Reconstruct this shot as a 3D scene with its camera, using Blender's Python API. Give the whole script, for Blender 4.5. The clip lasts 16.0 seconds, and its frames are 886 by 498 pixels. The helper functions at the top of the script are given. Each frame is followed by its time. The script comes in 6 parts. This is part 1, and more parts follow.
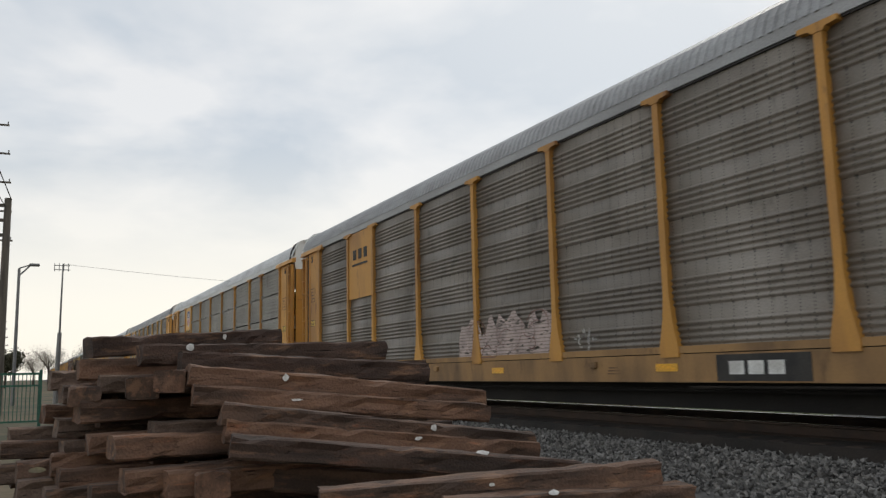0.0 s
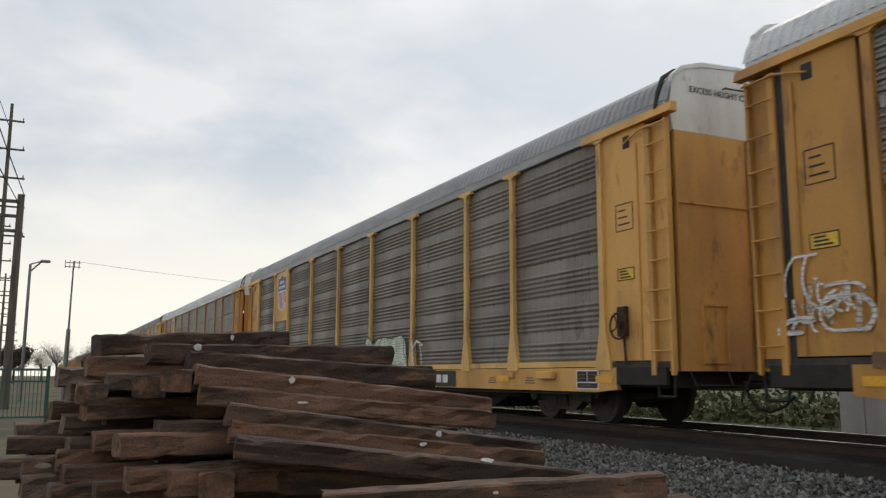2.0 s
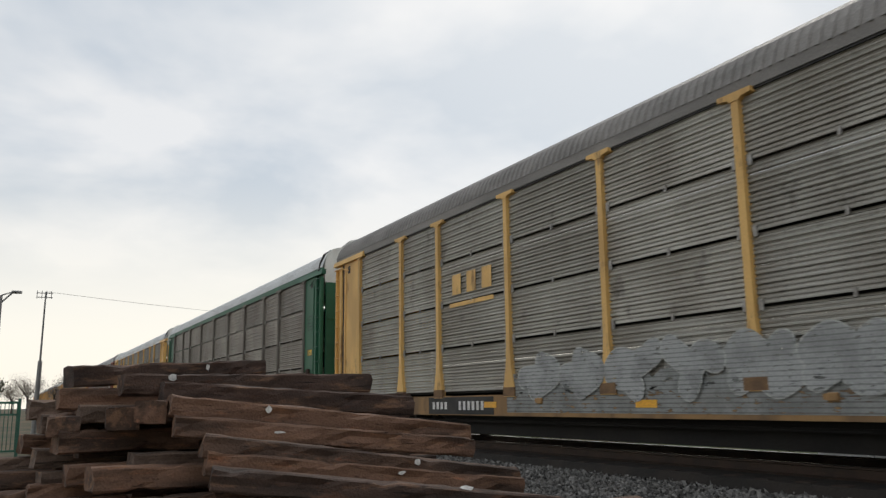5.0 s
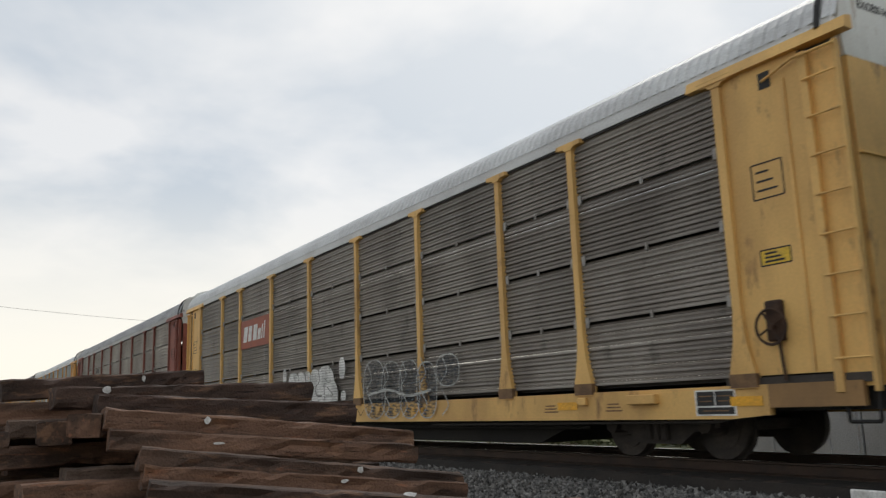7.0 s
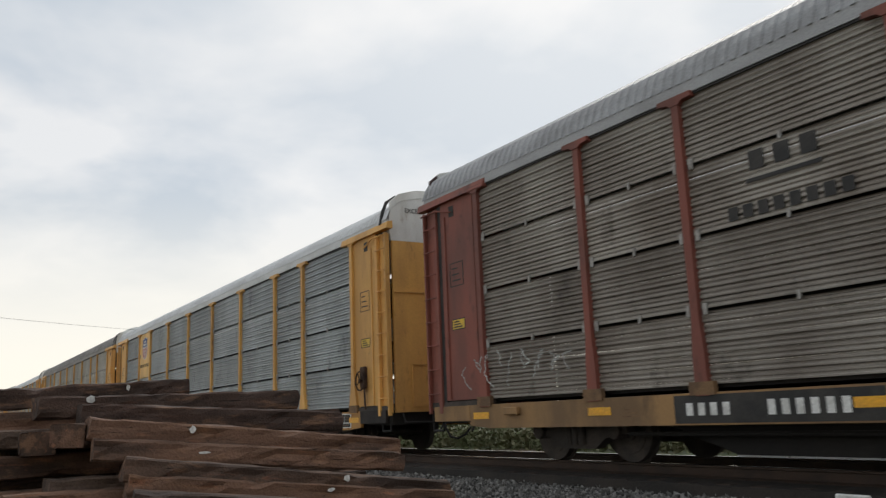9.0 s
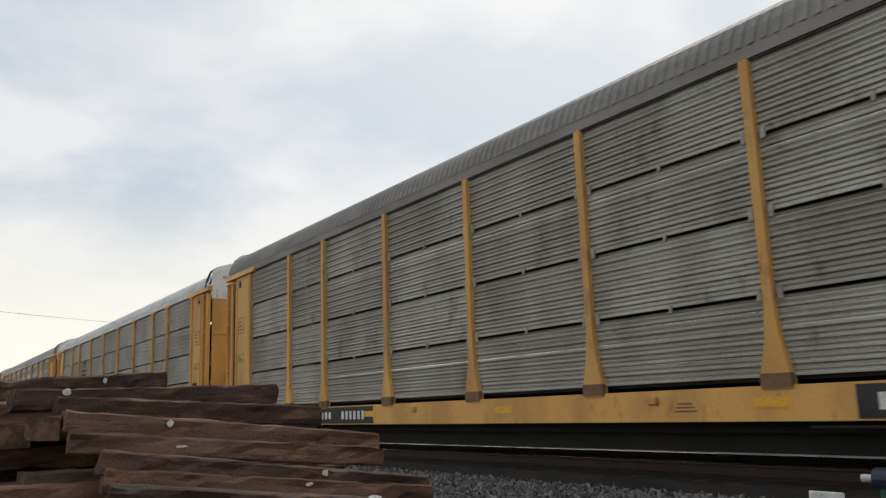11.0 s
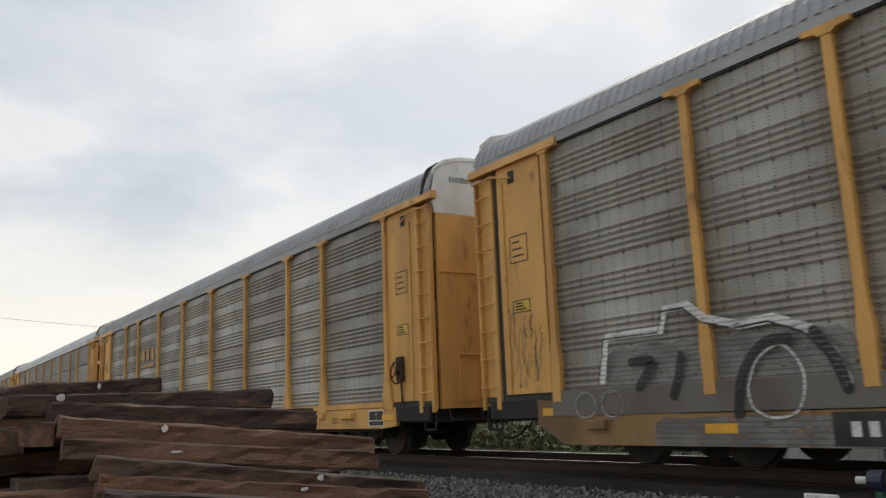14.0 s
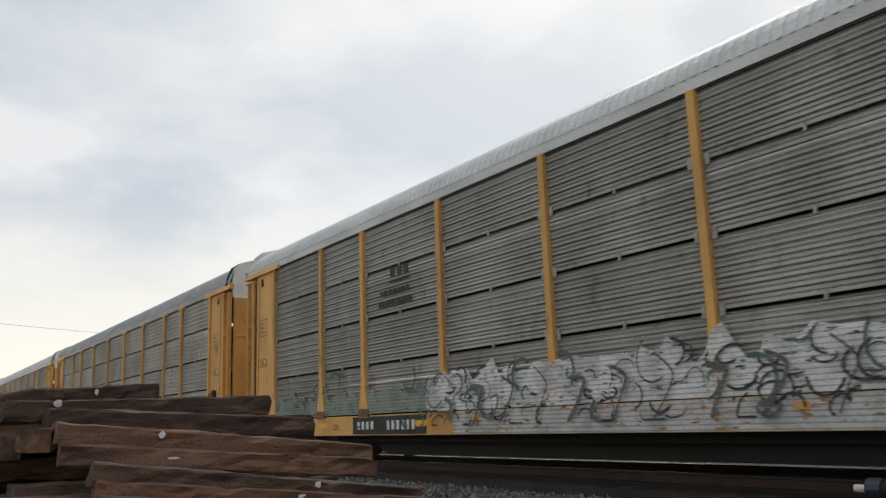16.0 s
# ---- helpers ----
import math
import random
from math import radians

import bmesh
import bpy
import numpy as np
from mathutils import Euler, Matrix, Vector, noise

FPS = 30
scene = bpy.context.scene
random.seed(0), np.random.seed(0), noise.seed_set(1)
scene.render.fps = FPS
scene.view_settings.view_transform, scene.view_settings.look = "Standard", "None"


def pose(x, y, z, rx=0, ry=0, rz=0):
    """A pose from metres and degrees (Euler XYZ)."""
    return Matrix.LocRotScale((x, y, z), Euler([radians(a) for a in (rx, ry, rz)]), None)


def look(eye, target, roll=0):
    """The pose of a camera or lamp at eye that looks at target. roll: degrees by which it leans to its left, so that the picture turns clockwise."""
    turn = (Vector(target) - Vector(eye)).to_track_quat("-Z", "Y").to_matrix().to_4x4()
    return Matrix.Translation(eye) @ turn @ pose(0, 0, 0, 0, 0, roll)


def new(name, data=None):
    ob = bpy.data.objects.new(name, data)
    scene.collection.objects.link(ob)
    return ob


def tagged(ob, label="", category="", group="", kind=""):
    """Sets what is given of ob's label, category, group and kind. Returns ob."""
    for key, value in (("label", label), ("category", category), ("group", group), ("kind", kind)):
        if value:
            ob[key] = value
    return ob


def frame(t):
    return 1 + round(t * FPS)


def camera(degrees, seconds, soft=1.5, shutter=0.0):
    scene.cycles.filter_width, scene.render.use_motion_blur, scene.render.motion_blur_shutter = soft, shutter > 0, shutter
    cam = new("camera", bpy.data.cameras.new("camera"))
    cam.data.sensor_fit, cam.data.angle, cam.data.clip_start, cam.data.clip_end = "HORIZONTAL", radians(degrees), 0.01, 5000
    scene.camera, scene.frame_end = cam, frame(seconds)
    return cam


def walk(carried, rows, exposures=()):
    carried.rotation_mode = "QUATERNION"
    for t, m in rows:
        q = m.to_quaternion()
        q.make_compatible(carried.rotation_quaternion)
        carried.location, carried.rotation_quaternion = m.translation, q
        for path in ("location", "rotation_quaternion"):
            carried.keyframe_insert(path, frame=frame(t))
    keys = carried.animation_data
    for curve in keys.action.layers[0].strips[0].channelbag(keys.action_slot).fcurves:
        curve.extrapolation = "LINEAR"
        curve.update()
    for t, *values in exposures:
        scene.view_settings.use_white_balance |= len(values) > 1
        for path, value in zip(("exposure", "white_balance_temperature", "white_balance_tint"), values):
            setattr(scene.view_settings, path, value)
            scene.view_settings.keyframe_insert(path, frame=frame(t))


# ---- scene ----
cam = camera(55.95, 16.0, soft=1.3, shutter=0.05)

# seconds, yaw, pitch, roll of the hand-held camera, which stands behind the stack of ties
EYE = (0.0, 0.0, 0.783)
TURNS = [(0.0, 63.78, 8.22, -1.29), (0.5, 64.55, 8.73, -0.48), (1.0, 65.17, 8.48, 0.22), (1.5, 64.41, 8.5, 0.27), (2.0, 64.42, 8.65, 0.18),
         (2.5, 64.38, 9.01, 0.31), (3.0, 64.02, 9.28, 0.1), (3.5, 63.79, 9.63, -0.18), (4.0, 63.51, 9.94, -0.3), (4.5, 63.3, 10.21, -0.51),
         (4.7, 63.18, 10.3, -0.57), (6.8, 58.72, 10.86, -1.62), (7.0, 58.69, 10.76, -1.95), (7.5, 58.53, 10.7, -1.84), (8.0, 57.56, 11.3, -2.1),
         (8.5, 58.0, 11.04, -2.09), (9.0, 57.71, 11.22, -2.32), (9.5, 57.41, 11.22, -2.15), (10.0, 56.68, 10.91, -1.72), (12.5, 56.13, 10.94, -2.11),
         (13.0, 56.1, 11.08, -2.01), (13.5, 56.02, 11.1, -2.18), (14.0, 56.02, 11.12, -2.18), (14.5, 56.1, 11.13, -2.01), (15.0, 56.05, 11.19, -2.01),
         (15.5, 55.95, 11.35, -2.03), (16.0, 55.9, 11.57, -2.04)]
walk(cam, [(t, pose(*EYE, 90 + p, 0, y) @ pose(0, 0, 0, 0, 0, r)) for t, y, p, r in TURNS])

# ---- light: an overcast day ----
SUN_EL, SUN_AZ = 44.0, -42.0
world = bpy.data.worlds.new("overcast_sky")
scene.world = world
world.use_nodes = True
wn, wl = world.node_tree.nodes, world.node_tree.links
wn.clear()


def wnode(kind, **values):
    n = wn.new(kind)
    for key, value in values.items():
        n.inputs[key].default_value = value
    return n


out = wn.new("ShaderNodeOutputWorld")
bg = wnode("ShaderNodeBackground", Strength=1.0)
wl.new(bg.outputs[0], out.inputs[0])
sky = wn.new("ShaderNodeTexSky")
sky.sky_type, sky.sun_disc = "NISHITA", False
sky.sun_elevation, sky.sun_rotation = radians(SUN_EL), radians(SUN_AZ)
co = wn.new("ShaderNodeTexCoord")
sep = wn.new("ShaderNodeSeparateXYZ")
wl.new(co.outputs["Generated"], sep.inputs[0])
# clouds lie on a level sheet: direction / (height + a little)
lift = wn.new("ShaderNodeMath"); lift.operation = "ADD"; lift.inputs[1].default_value = 0.22
wl.new(sep.outputs[2], lift.inputs[0])
flat = wn.new("ShaderNodeVectorMath"); flat.operation = "DIVIDE"
comb = wn.new("ShaderNodeCombineXYZ")
for i in range(3):
    wl.new(lift.outputs[0], comb.inputs[i])
wl.new(co.outputs["Generated"], flat.inputs[0]); wl.new(comb.outputs[0], flat.inputs[1])
big = wnode("ShaderNodeTexNoise", Scale=1.5, Detail=5.0, Roughness=0.5, Distortion=0.3)
wl.new(flat.outputs[0], big.inputs["Vector"])
puff = wnode("ShaderNodeTexNoise", Scale=4.2, Detail=4.0, Roughness=0.5)
wl.new(flat.outputs[0], puff.inputs["Vector"])
both = wn.new("ShaderNodeMath"); both.operation = "MULTIPLY_ADD"; both.inputs[1].default_value = 0.34
wl.new(puff.outputs[0], both.inputs[0])
less = wn.new("ShaderNodeMath"); less.operation = "SUBTRACT"; less.inputs[1].default_value = 0.17
wl.new(big.outputs[0], less.inputs[0]); wl.new(less.outputs[0], both.inputs[2])
ramp = wn.new("ShaderNodeValToRGB")
ramp.color_ramp.elements[0].position, ramp.color_ramp.elements[0].color = 0.39, (0.505, 0.56, 0.615, 1)
ramp.color_ramp.elements[1].position, ramp.color_ramp.elements[1].color = 0.64, (0.78, 0.78, 0.775, 1)
wl.new(both.outputs[0], ramp.inputs[0])
# brighter and warmer towards the horizon
hz = wn.new("ShaderNodeMapRange")
hz.interpolation_type = "SMOOTHSTEP"
for key, value in (("From Min", 0.30), ("From Max", 0.06), ("To Min", 0.0), ("To Max", 1.0)):
    hz.inputs[key].default_value = value
wl.new(sep.outputs[2], hz.inputs[0])
m1 = wn.new("ShaderNodeMixRGB"); m1.inputs[2].default_value = (0.94, 0.89, 0.79, 1)
wl.new(hz.outputs[0], m1.inputs[0]); wl.new(ramp.outputs[0], m1.inputs[1])
# the clouds are thinner round the sun
glow = wn.new("ShaderNodeVectorMath"); glow.operation = "DOT_PRODUCT"
glow.inputs[1].default_value = (math.sin(radians(SUN_AZ)) * math.cos(radians(SUN_EL)), math.cos(radians(SUN_AZ)) * math.cos(radians(SUN_EL)), math.sin(radians(SUN_EL)))
wl.new(co.outputs["Generated"], glow.inputs[0])
thin = wn.new("ShaderNodeMapRange"); thin.interpolation_type = "SMOOTHSTEP"
for key, value in (("From Min", 0.72), ("From Max", 1.0), ("To Min", 0.0), ("To Max", 0.38)):
    thin.inputs[key].default_value = value
wl.new(glow.outputs["Value"], thin.inputs[0])
m3 = wn.new("ShaderNodeMixRGB"); m3.inputs[2].default_value = (1.0, 0.98, 0.93, 1)
wl.new(thin.outputs[0], m3.inputs[0]); wl.new(m1.outputs[0], m3.inputs[1])
m2 = wn.new("ShaderNodeMixRGB"); m2.blend_type = "ADD"; m2.inputs[0].default_value = 0.012
wl.new(m3.outputs[0], m2.inputs[1]); wl.new(sky.outputs[0], m2.inputs[2])
wl.new(m2.outputs[0], bg.inputs[0])

sun = new("sun", bpy.data.lights.new("sun", "SUN"))
sun.data.energy, sun.data.angle, sun.data.color = 0.9, radians(25), (1.0, 0.94, 0.86)
az, el = radians(SUN_AZ), radians(SUN_EL)
sun.matrix_world = look((0, 0, 60), (-60 * math.sin(az), -60 * math.cos(az), 60 - 60 * math.tan(el)))

# ---- materials ----


def make_material(name, base, dirt, rough=0.7, metal=0.0, scale=(1, 1, 1), amount=0.5, fine=40.0, bump=0.15, spread=0.0, contrast=(0.42, 0.62), rust=None):
    m = bpy.data.materials.new(name)
    m.use_nodes = True
    nt = m.node_tree
    nd, lk = nt.nodes, nt.links
    b = nd["Principled BSDF"]
    tc = nd.new("ShaderNodeTexCoord")
    mp = nd.new("ShaderNodeMapping")
    mp.inputs["Scale"].default_value = scale
    lk.new(tc.outputs["Object"], mp.inputs[0])
    oi = nd.new("ShaderNodeObjectInfo")
    rnd = nd.new("ShaderNodeVectorMath"); rnd.operation = "SCALE"
    ones = nd.new("ShaderNodeCombineXYZ")
    for i in range(3):
        lk.new(oi.outputs["Random"], ones.inputs[i])
    lk.new(ones.outputs[0], rnd.inputs[0]); rnd.inputs["Scale"].default_value = 17.0
    add = nd.new("ShaderNodeVectorMath")
    lk.new(mp.outputs[0], add.inputs[0]); lk.new(rnd.outputs[0], add.inputs[1])
    n1 = nd.new("ShaderNodeTexNoise"); n1.inputs["Scale"].default_value = 1.0; n1.inputs["Detail"].default_value = 6.0
    lk.new(add.outputs[0], n1.inputs["Vector"])
    r1 = nd.new("ShaderNodeMapRange")
    r1.inputs["From Min"].default_value, r1.inputs["From Max"].default_value, r1.inputs["To Max"].default_value = contrast[0], contrast[1], amount
    lk.new(n1.outputs[0], r1.inputs[0])
    n2 = nd.new("ShaderNodeTexNoise"); n2.inputs["Scale"].default_value = fine; n2.inputs["Detail"].default_value = 4.0
    lk.new(tc.outputs["Object"], n2.inputs["Vector"])
    mx = nd.new("ShaderNodeMixRGB"); mx.inputs[1].default_value, mx.inputs[2].default_value = (*base, 1), (*dirt, 1)
    lk.new(r1.outputs[0], mx.inputs[0])
    last = mx
    if rust:
        n3 = nd.new("ShaderNodeTexNoise"); n3.inputs["Scale"].default_value = 2.3; n3.inputs["Detail"].default_value = 8.0; n3.inputs["Roughness"].default_value = 0.7
        lk.new(add.outputs[0], n3.inputs["Vector"])
        r3 = nd.new("ShaderNodeMapRange"); r3.inputs["From Min"].default_value, r3.inputs["From Max"].default_value, r3.inputs["To Max"].default_value = 0.58, 0.7, 0.8
        lk.new(n3.outputs[0], r3.inputs[0])
        mr = nd.new("ShaderNodeMixRGB"); mr.inputs[2].default_value = (*rust, 1)
        lk.new(r3.outputs[0], mr.inputs[0]); lk.new(mx.outputs[0], mr.inputs[1])
        last = mr
    # fine grain and a little difference from piece to piece
    hs = nd.new("ShaderNodeHueSaturation")
    v = nd.new("ShaderNodeMapRange"); v.inputs["From Min"].default_value, v.inputs["From Max"].default_value = 0.3, 0.7
    grain = 0.06 if bump < 0.05 else 0.18
    v.inputs["To Min"].default_value, v.inputs["To Max"].default_value = 1 - grain, 1 + grain
    lk.new(n2.outputs[0], v.inputs[0])
    v2 = nd.new("ShaderNodeMapRange"); v2.inputs["To Min"].default_value, v2.inputs["To Max"].default_value = 1 - spread, 1 + spread
    lk.new(oi.outputs["Random"], v2.inputs[0])
    mul = nd.new("ShaderNodeMath"); mul.operation = "MULTIPLY"
    lk.new(v.outputs[0], mul.inputs[0]); lk.new(v2.outputs[0], mul.inputs[1])
    lk.new(mul.outputs[0], hs.inputs["Value"]); lk.new(last.outputs[0], hs.inputs["Color"])
    lk.new(hs.outputs[0], b.inputs["Base Color"])
    b.inputs["Roughness"].default_value, b.inputs["Metallic"].default_value = rough, metal
    bp = nd.new("ShaderNodeBump"); bp.inputs["Strength"].default_value = bump; bp.inputs["Distance"].default_value = 0.02
    lk.new(n2.outputs[0], bp.inputs["Height"]); lk.new(bp.outputs[0], b.inputs["Normal"])
    return m


STREAK = (1.2, 1.2, 0.45)
PAINT = {
    "yellow": make_material("rack_yellow", (0.69, 0.375, 0.10), (0.45, 0.235, 0.07), 0.6, 0, STREAK, 0.7, 30, 0.03, 0.06, rust=(0.16, 0.07, 0.03)),
    "pale": make_material("rack_pale_yellow", (0.76, 0.47, 0.155), (0.50, 0.295, 0.10), 0.6, 0, STREAK, 0.7, 30, 0.03, 0.06, rust=(0.18, 0.09, 0.04)),
    "orange": make_material("rack_orange_yellow", (0.56, 0.28, 0.055), (0.32, 0.155, 0.045), 0.6, 0, STREAK, 0.8, 30, 0.03, 0.06, rust=(0.15, 0.06, 0.03)),
    "red": make_material("rack_oxide_red", (0.235, 0.068, 0.046), (0.12, 0.048, 0.036), 0.65, 0, STREAK, 0.7, 30, 0.03, 0.06, rust=(0.06, 0.03, 0.025)),
    "grimy": make_material("rack_grimy", (0.33, 0.19, 0.075), (0.15, 0.09, 0.045), 0.7, 0, STREAK, 0.9, 30, 0.03, 0.06, rust=(0.08, 0.045, 0.025)),
    "drab": make_material("rack_drab", (0.16, 0.145, 0.125), (0.10, 0.08, 0.065), 0.65, 0, STREAK, 0.8, 30, 0.03, 0.06),
    "green": make_material("rack_green", (0.02, 0.115, 0.06), (0.015, 0.07, 0.045), 0.55, 0, STREAK, 0.6, 30, 0.03, 0.05),
}


def perforate(m, rows, dots, share):
    """Rows of small punched holes, through which one sees into the car and out of the other side."""
    nt = m.node_tree
    nd, lk = nt.nodes, nt.links
    tc = nd.new("ShaderNodeTexCoord")
    sp = nd.new("ShaderNodeSeparateXYZ")
    lk.new(tc.outputs["Object"], sp.inputs[0])
    parts = []
    for axis, size, part_open in ((0, dots, 0.55), (2, rows, share)):
        a = nd.new("ShaderNodeMath"); a.operation = "DIVIDE"; a.inputs[1].default_value = size
        f = nd.new("ShaderNodeMath"); f.operation = "FRACT"
        c = nd.new("ShaderNodeMath"); c.operation = "LESS_THAN"; c.inputs[1].default_value = part_open
        lk.new(sp.outputs[axis], a.inputs[0]); lk.new(a.outputs[0], f.inputs[0]); lk.new(f.outputs[0], c.inputs[0])
        parts.append(c)
    both = nd.new("ShaderNodeMath"); both.operation = "MULTIPLY"
    lk.new(parts[0].outputs[0], both.inputs[0]); lk.new(parts[1].outputs[0], both.inputs[1])
    tr, mix = nd.new("ShaderNodeBsdfTransparent"), nd.new("ShaderNodeMixShader")
    lk.new(both.outputs[0], mix.inputs[0]); lk.new(nd["Principled BSDF"].outputs[0], mix.inputs[1]); lk.new(tr.outputs[0], mix.inputs[2])
    lk.new(mix.outputs[0], nd["Material Output"].inputs[0])
    return m


def sheet_material(name, base, dirt, metal, spread):
    return make_material(name, base, dirt, 0.5, metal, (0.8, 0.8, 0.5), 0.9, 45, 0.25, spread, (0.36, 0.66), rust=tuple(c * 0.45 for c in dirt))


SHEETS = {
    "grey": ((0.255, 0.247, 0.222), (0.155, 0.143, 0.122), 0.2, 0.12),
    "slate": ((0.240, 0.229, 0.202), (0.145, 0.133, 0.113), 0.2, 0.12),
    "soot": ((0.15, 0.135, 0.118), (0.086, 0.075, 0.063), 0.15, 0.12),
    "light": ((0.225, 0.221, 0.208), (0.145, 0.140, 0.128), 0.25, 0.12),
    "blue": ((0.235, 0.255, 0.265), (0.15, 0.162, 0.168), 0.25, 0.12),
    "dark": ((0.160, 0.145, 0.128), (0.088, 0.076, 0.066), 0.15, 0.14),
    "brown": ((0.205, 0.188, 0.165), (0.10, 0.083, 0.068), 0.15, 0.16),
}
PANEL = {k: perforate(sheet_material("sheet_" + k, *[tuple(min(0.8, 1.6 * c) for c in q) for q in v[:2]], *v[2:]), 0.0613, 0.034, 0.2) for k, v in SHEETS.items()}


def bolted(m, dx, dz, r):
    """Rows of dark bolt heads."""
    nt = m.node_tree
    nd, lk = nt.nodes, nt.links
    tc = nd.new("ShaderNodeTexCoord")
    sp = nd.new("ShaderNodeSeparateXYZ"); lk.new(tc.outputs["Object"], sp.inputs[0])
    sq = []
    for axis, size in ((0, dx), (2, dz)):
        w = nd.new("ShaderNodeMath"); w.operation = "PINGPONG"; w.inputs[1].default_value = size / 2
        lk.new(sp.outputs[axis], w.inputs[0])
        q = nd.new("ShaderNodeMath"); q.operation = "POWER"; q.inputs[1].default_value = 2.0
        lk.new(w.outputs[0], q.inputs[0]); sq.append(q)
    ad = nd.new("ShaderNodeMath"); lk.new(sq[0].outputs[0], ad.inputs[0]); lk.new(sq[1].outputs[0], ad.inputs[1])
    lt = nd.new("ShaderNodeMath"); lt.operation = "LESS_THAN"; lt.inputs[1].default_value = r * r
    lk.new(ad.outputs[0], lt.inputs[0])
    b = nd["Principled BSDF"]
    mx = nd.new("ShaderNodeMixRGB"); mx.inputs[2].default_value = (0.05, 0.045, 0.04, 1)
    lk.new(lt.outputs[0], mx.inputs[0]); lk.new(b.inputs["Base Color"].links[0].from_socket, mx.inputs[1])
    lk.new(mx.outputs[0], b.inputs["Base Color"])
    return m


SOLID = {k: bolted(bolted(sheet_material("solid_" + k, *[tuple(min(0.8, 1.65 * c) for c in q) for q in v[:2]], *v[2:]), 0.42, 0.308, 0.018), 0.21, 0.0434, 0.0095) for k, v in SHEETS.items()}
ROOF = {
    "white": make_material("roof_white", (0.62, 0.63, 0.63), (0.45, 0.45, 0.45), 0.5, 0.1, (0.8, 2, 2), 0.6, 40, 0.05),
    "grey": make_material("roof_galvanised", (0.34, 0.345, 0.35), (0.25, 0.25, 0.25), 0.5, 0.3, (0.8, 2, 2), 0.8, 40, 0.05),
    "brown": make_material("roof_weathered", (0.25, 0.235, 0.22), (0.17, 0.16, 0.15), 0.6, 0.2, (0.8, 2, 2), 0.8, 40, 0.05),
}
M_FOOT = make_material("foot_brown", (0.20, 0.115, 0.055), (0.10, 0.06, 0.035), 0.8, 0, (5, 5, 5), 0.7)
M_CLIP = make_material("clip_galvanised", (0.34, 0.33, 0.31), (0.2, 0.18, 0.16), 0.5, 0.3, (6, 6, 6), 0.6)
M_UNDER = make_material("underframe_black", (0.011, 0.010, 0.010), (0.022, 0.019, 0.016), 0.8, 0, (1, 1, 1), 0.6, 25, 0.2)
M_GRIME = make_material("black_grime", (0.030, 0.024, 0.020), (0.014, 0.012, 0.011), 0.85, 0, (3, 3, 3), 0.8, 25, 0.3)
M_TRUCK = make_material("truck_grime", (0.038, 0.032, 0.028), (0.072, 0.057, 0.047), 0.8, 0, (3, 3, 3), 0.7, 25, 0.3)
M_RUST = make_material("rusty_iron", (0.07, 0.038, 0.024), (0.03, 0.02, 0.016), 0.85, 0.2, (6, 6, 6), 0.8)
M_BLACK = make_material("stencil_and_gap_black", (0.018, 0.018, 0.018), (0.05, 0.045, 0.04), 0.7, 0, (3, 3, 3), 0.6)
M_WHITE = make_material("stencil_white", (0.72, 0.72, 0.70), (0.4, 0.39, 0.36), 0.6, 0, (5, 5, 5), 0.5)
M_REFL = make_material("reflector_yellow", (0.80, 0.40, 0.02), (0.6, 0.3, 0.04), 0.4, 0, (4, 4, 4), 0.5)
M_NOTICE = make_material("notice_yellow", (0.72, 0.47, 0.03), (0.5, 0.32, 0.05), 0.5, 0, (4, 4, 4), 0.6)
M_FLAKED = make_material("flaked_cap", (0.55, 0.55, 0.53), (0.055, 0.03, 0.028), 0.7, 0, (1.3, 1.3, 1.3), 1.0, 30, 0.2, 0, (0.50, 0.53))
M_BUSH = make_material("dull_bush", (0.10, 0.115, 0.05), (0.17, 0.15, 0.085), 1.0, 0, (0.7, 0.7, 0.7), 0.8, 3, 0.2)
M_BLUE = make_material("shield_blue", (0.02, 0.05, 0.22), (0.03, 0.05, 0.15), 0.5)
M_NAVY = make_material("navy_enamel", (0.012, 0.02, 0.045), (0.02, 0.025, 0.04), 0.4)
M_RED = make_material("shield_red", (0.42, 0.035, 0.03), (0.3, 0.04, 0.03), 0.5)
M_SIGN = make_material("sign_red", (0.32, 0.075, 0.035), (0.24, 0.06, 0.035), 0.6, 0, (2, 2, 2), 0.7)
M_ENDWHITE = make_material("end_white", (0.74, 0.74, 0.71), (0.48, 0.46, 0.42), 0.6, 0, (1.5, 1.5, .5), 0.6, 40, 0.04, rust=(0.30, 0.20, 0.13))
M_RAIL = make_material("rail_rust", (0.055, 0.034, 0.024), (0.03, 0.022, 0.018), 0.75, 0.3, (3, 8, 8), 0.7, 60, 0.2)
M_SHINE = make_material("rail_head", (0.55, 0.55, 0.55), (0.4, 0.39, 0.38), 0.25, 1.0, (1, 8, 8), 0.4)


def tie_wood(name, base, dark, worn):
    return make_material(name, base, dark, 0.85, 0, (1.1, 7, 7), 0.9, 60, 0.5, 0.22, (0.40, 0.62), rust=worn)


TIE_WOODS = [tie_wood("creosote_dark", (0.084, 0.049, 0.036), (0.032, 0.021, 0.016), (0.13, 0.06, 0.036)),
             tie_wood("creosote_brown", (0.135, 0.078, 0.052), (0.046, 0.030, 0.023), (0.25, 0.105, 0.055)),
             tie_wood("creosote_worn", (0.185, 0.100, 0.063), (0.050, 0.030, 0.021), (0.33, 0.14, 0.072)),
             tie_wood("creosote_grey", (0.165, 0.110, 0.082), (0.058, 0.038, 0.028), (0.22, 0.145, 0.10))]


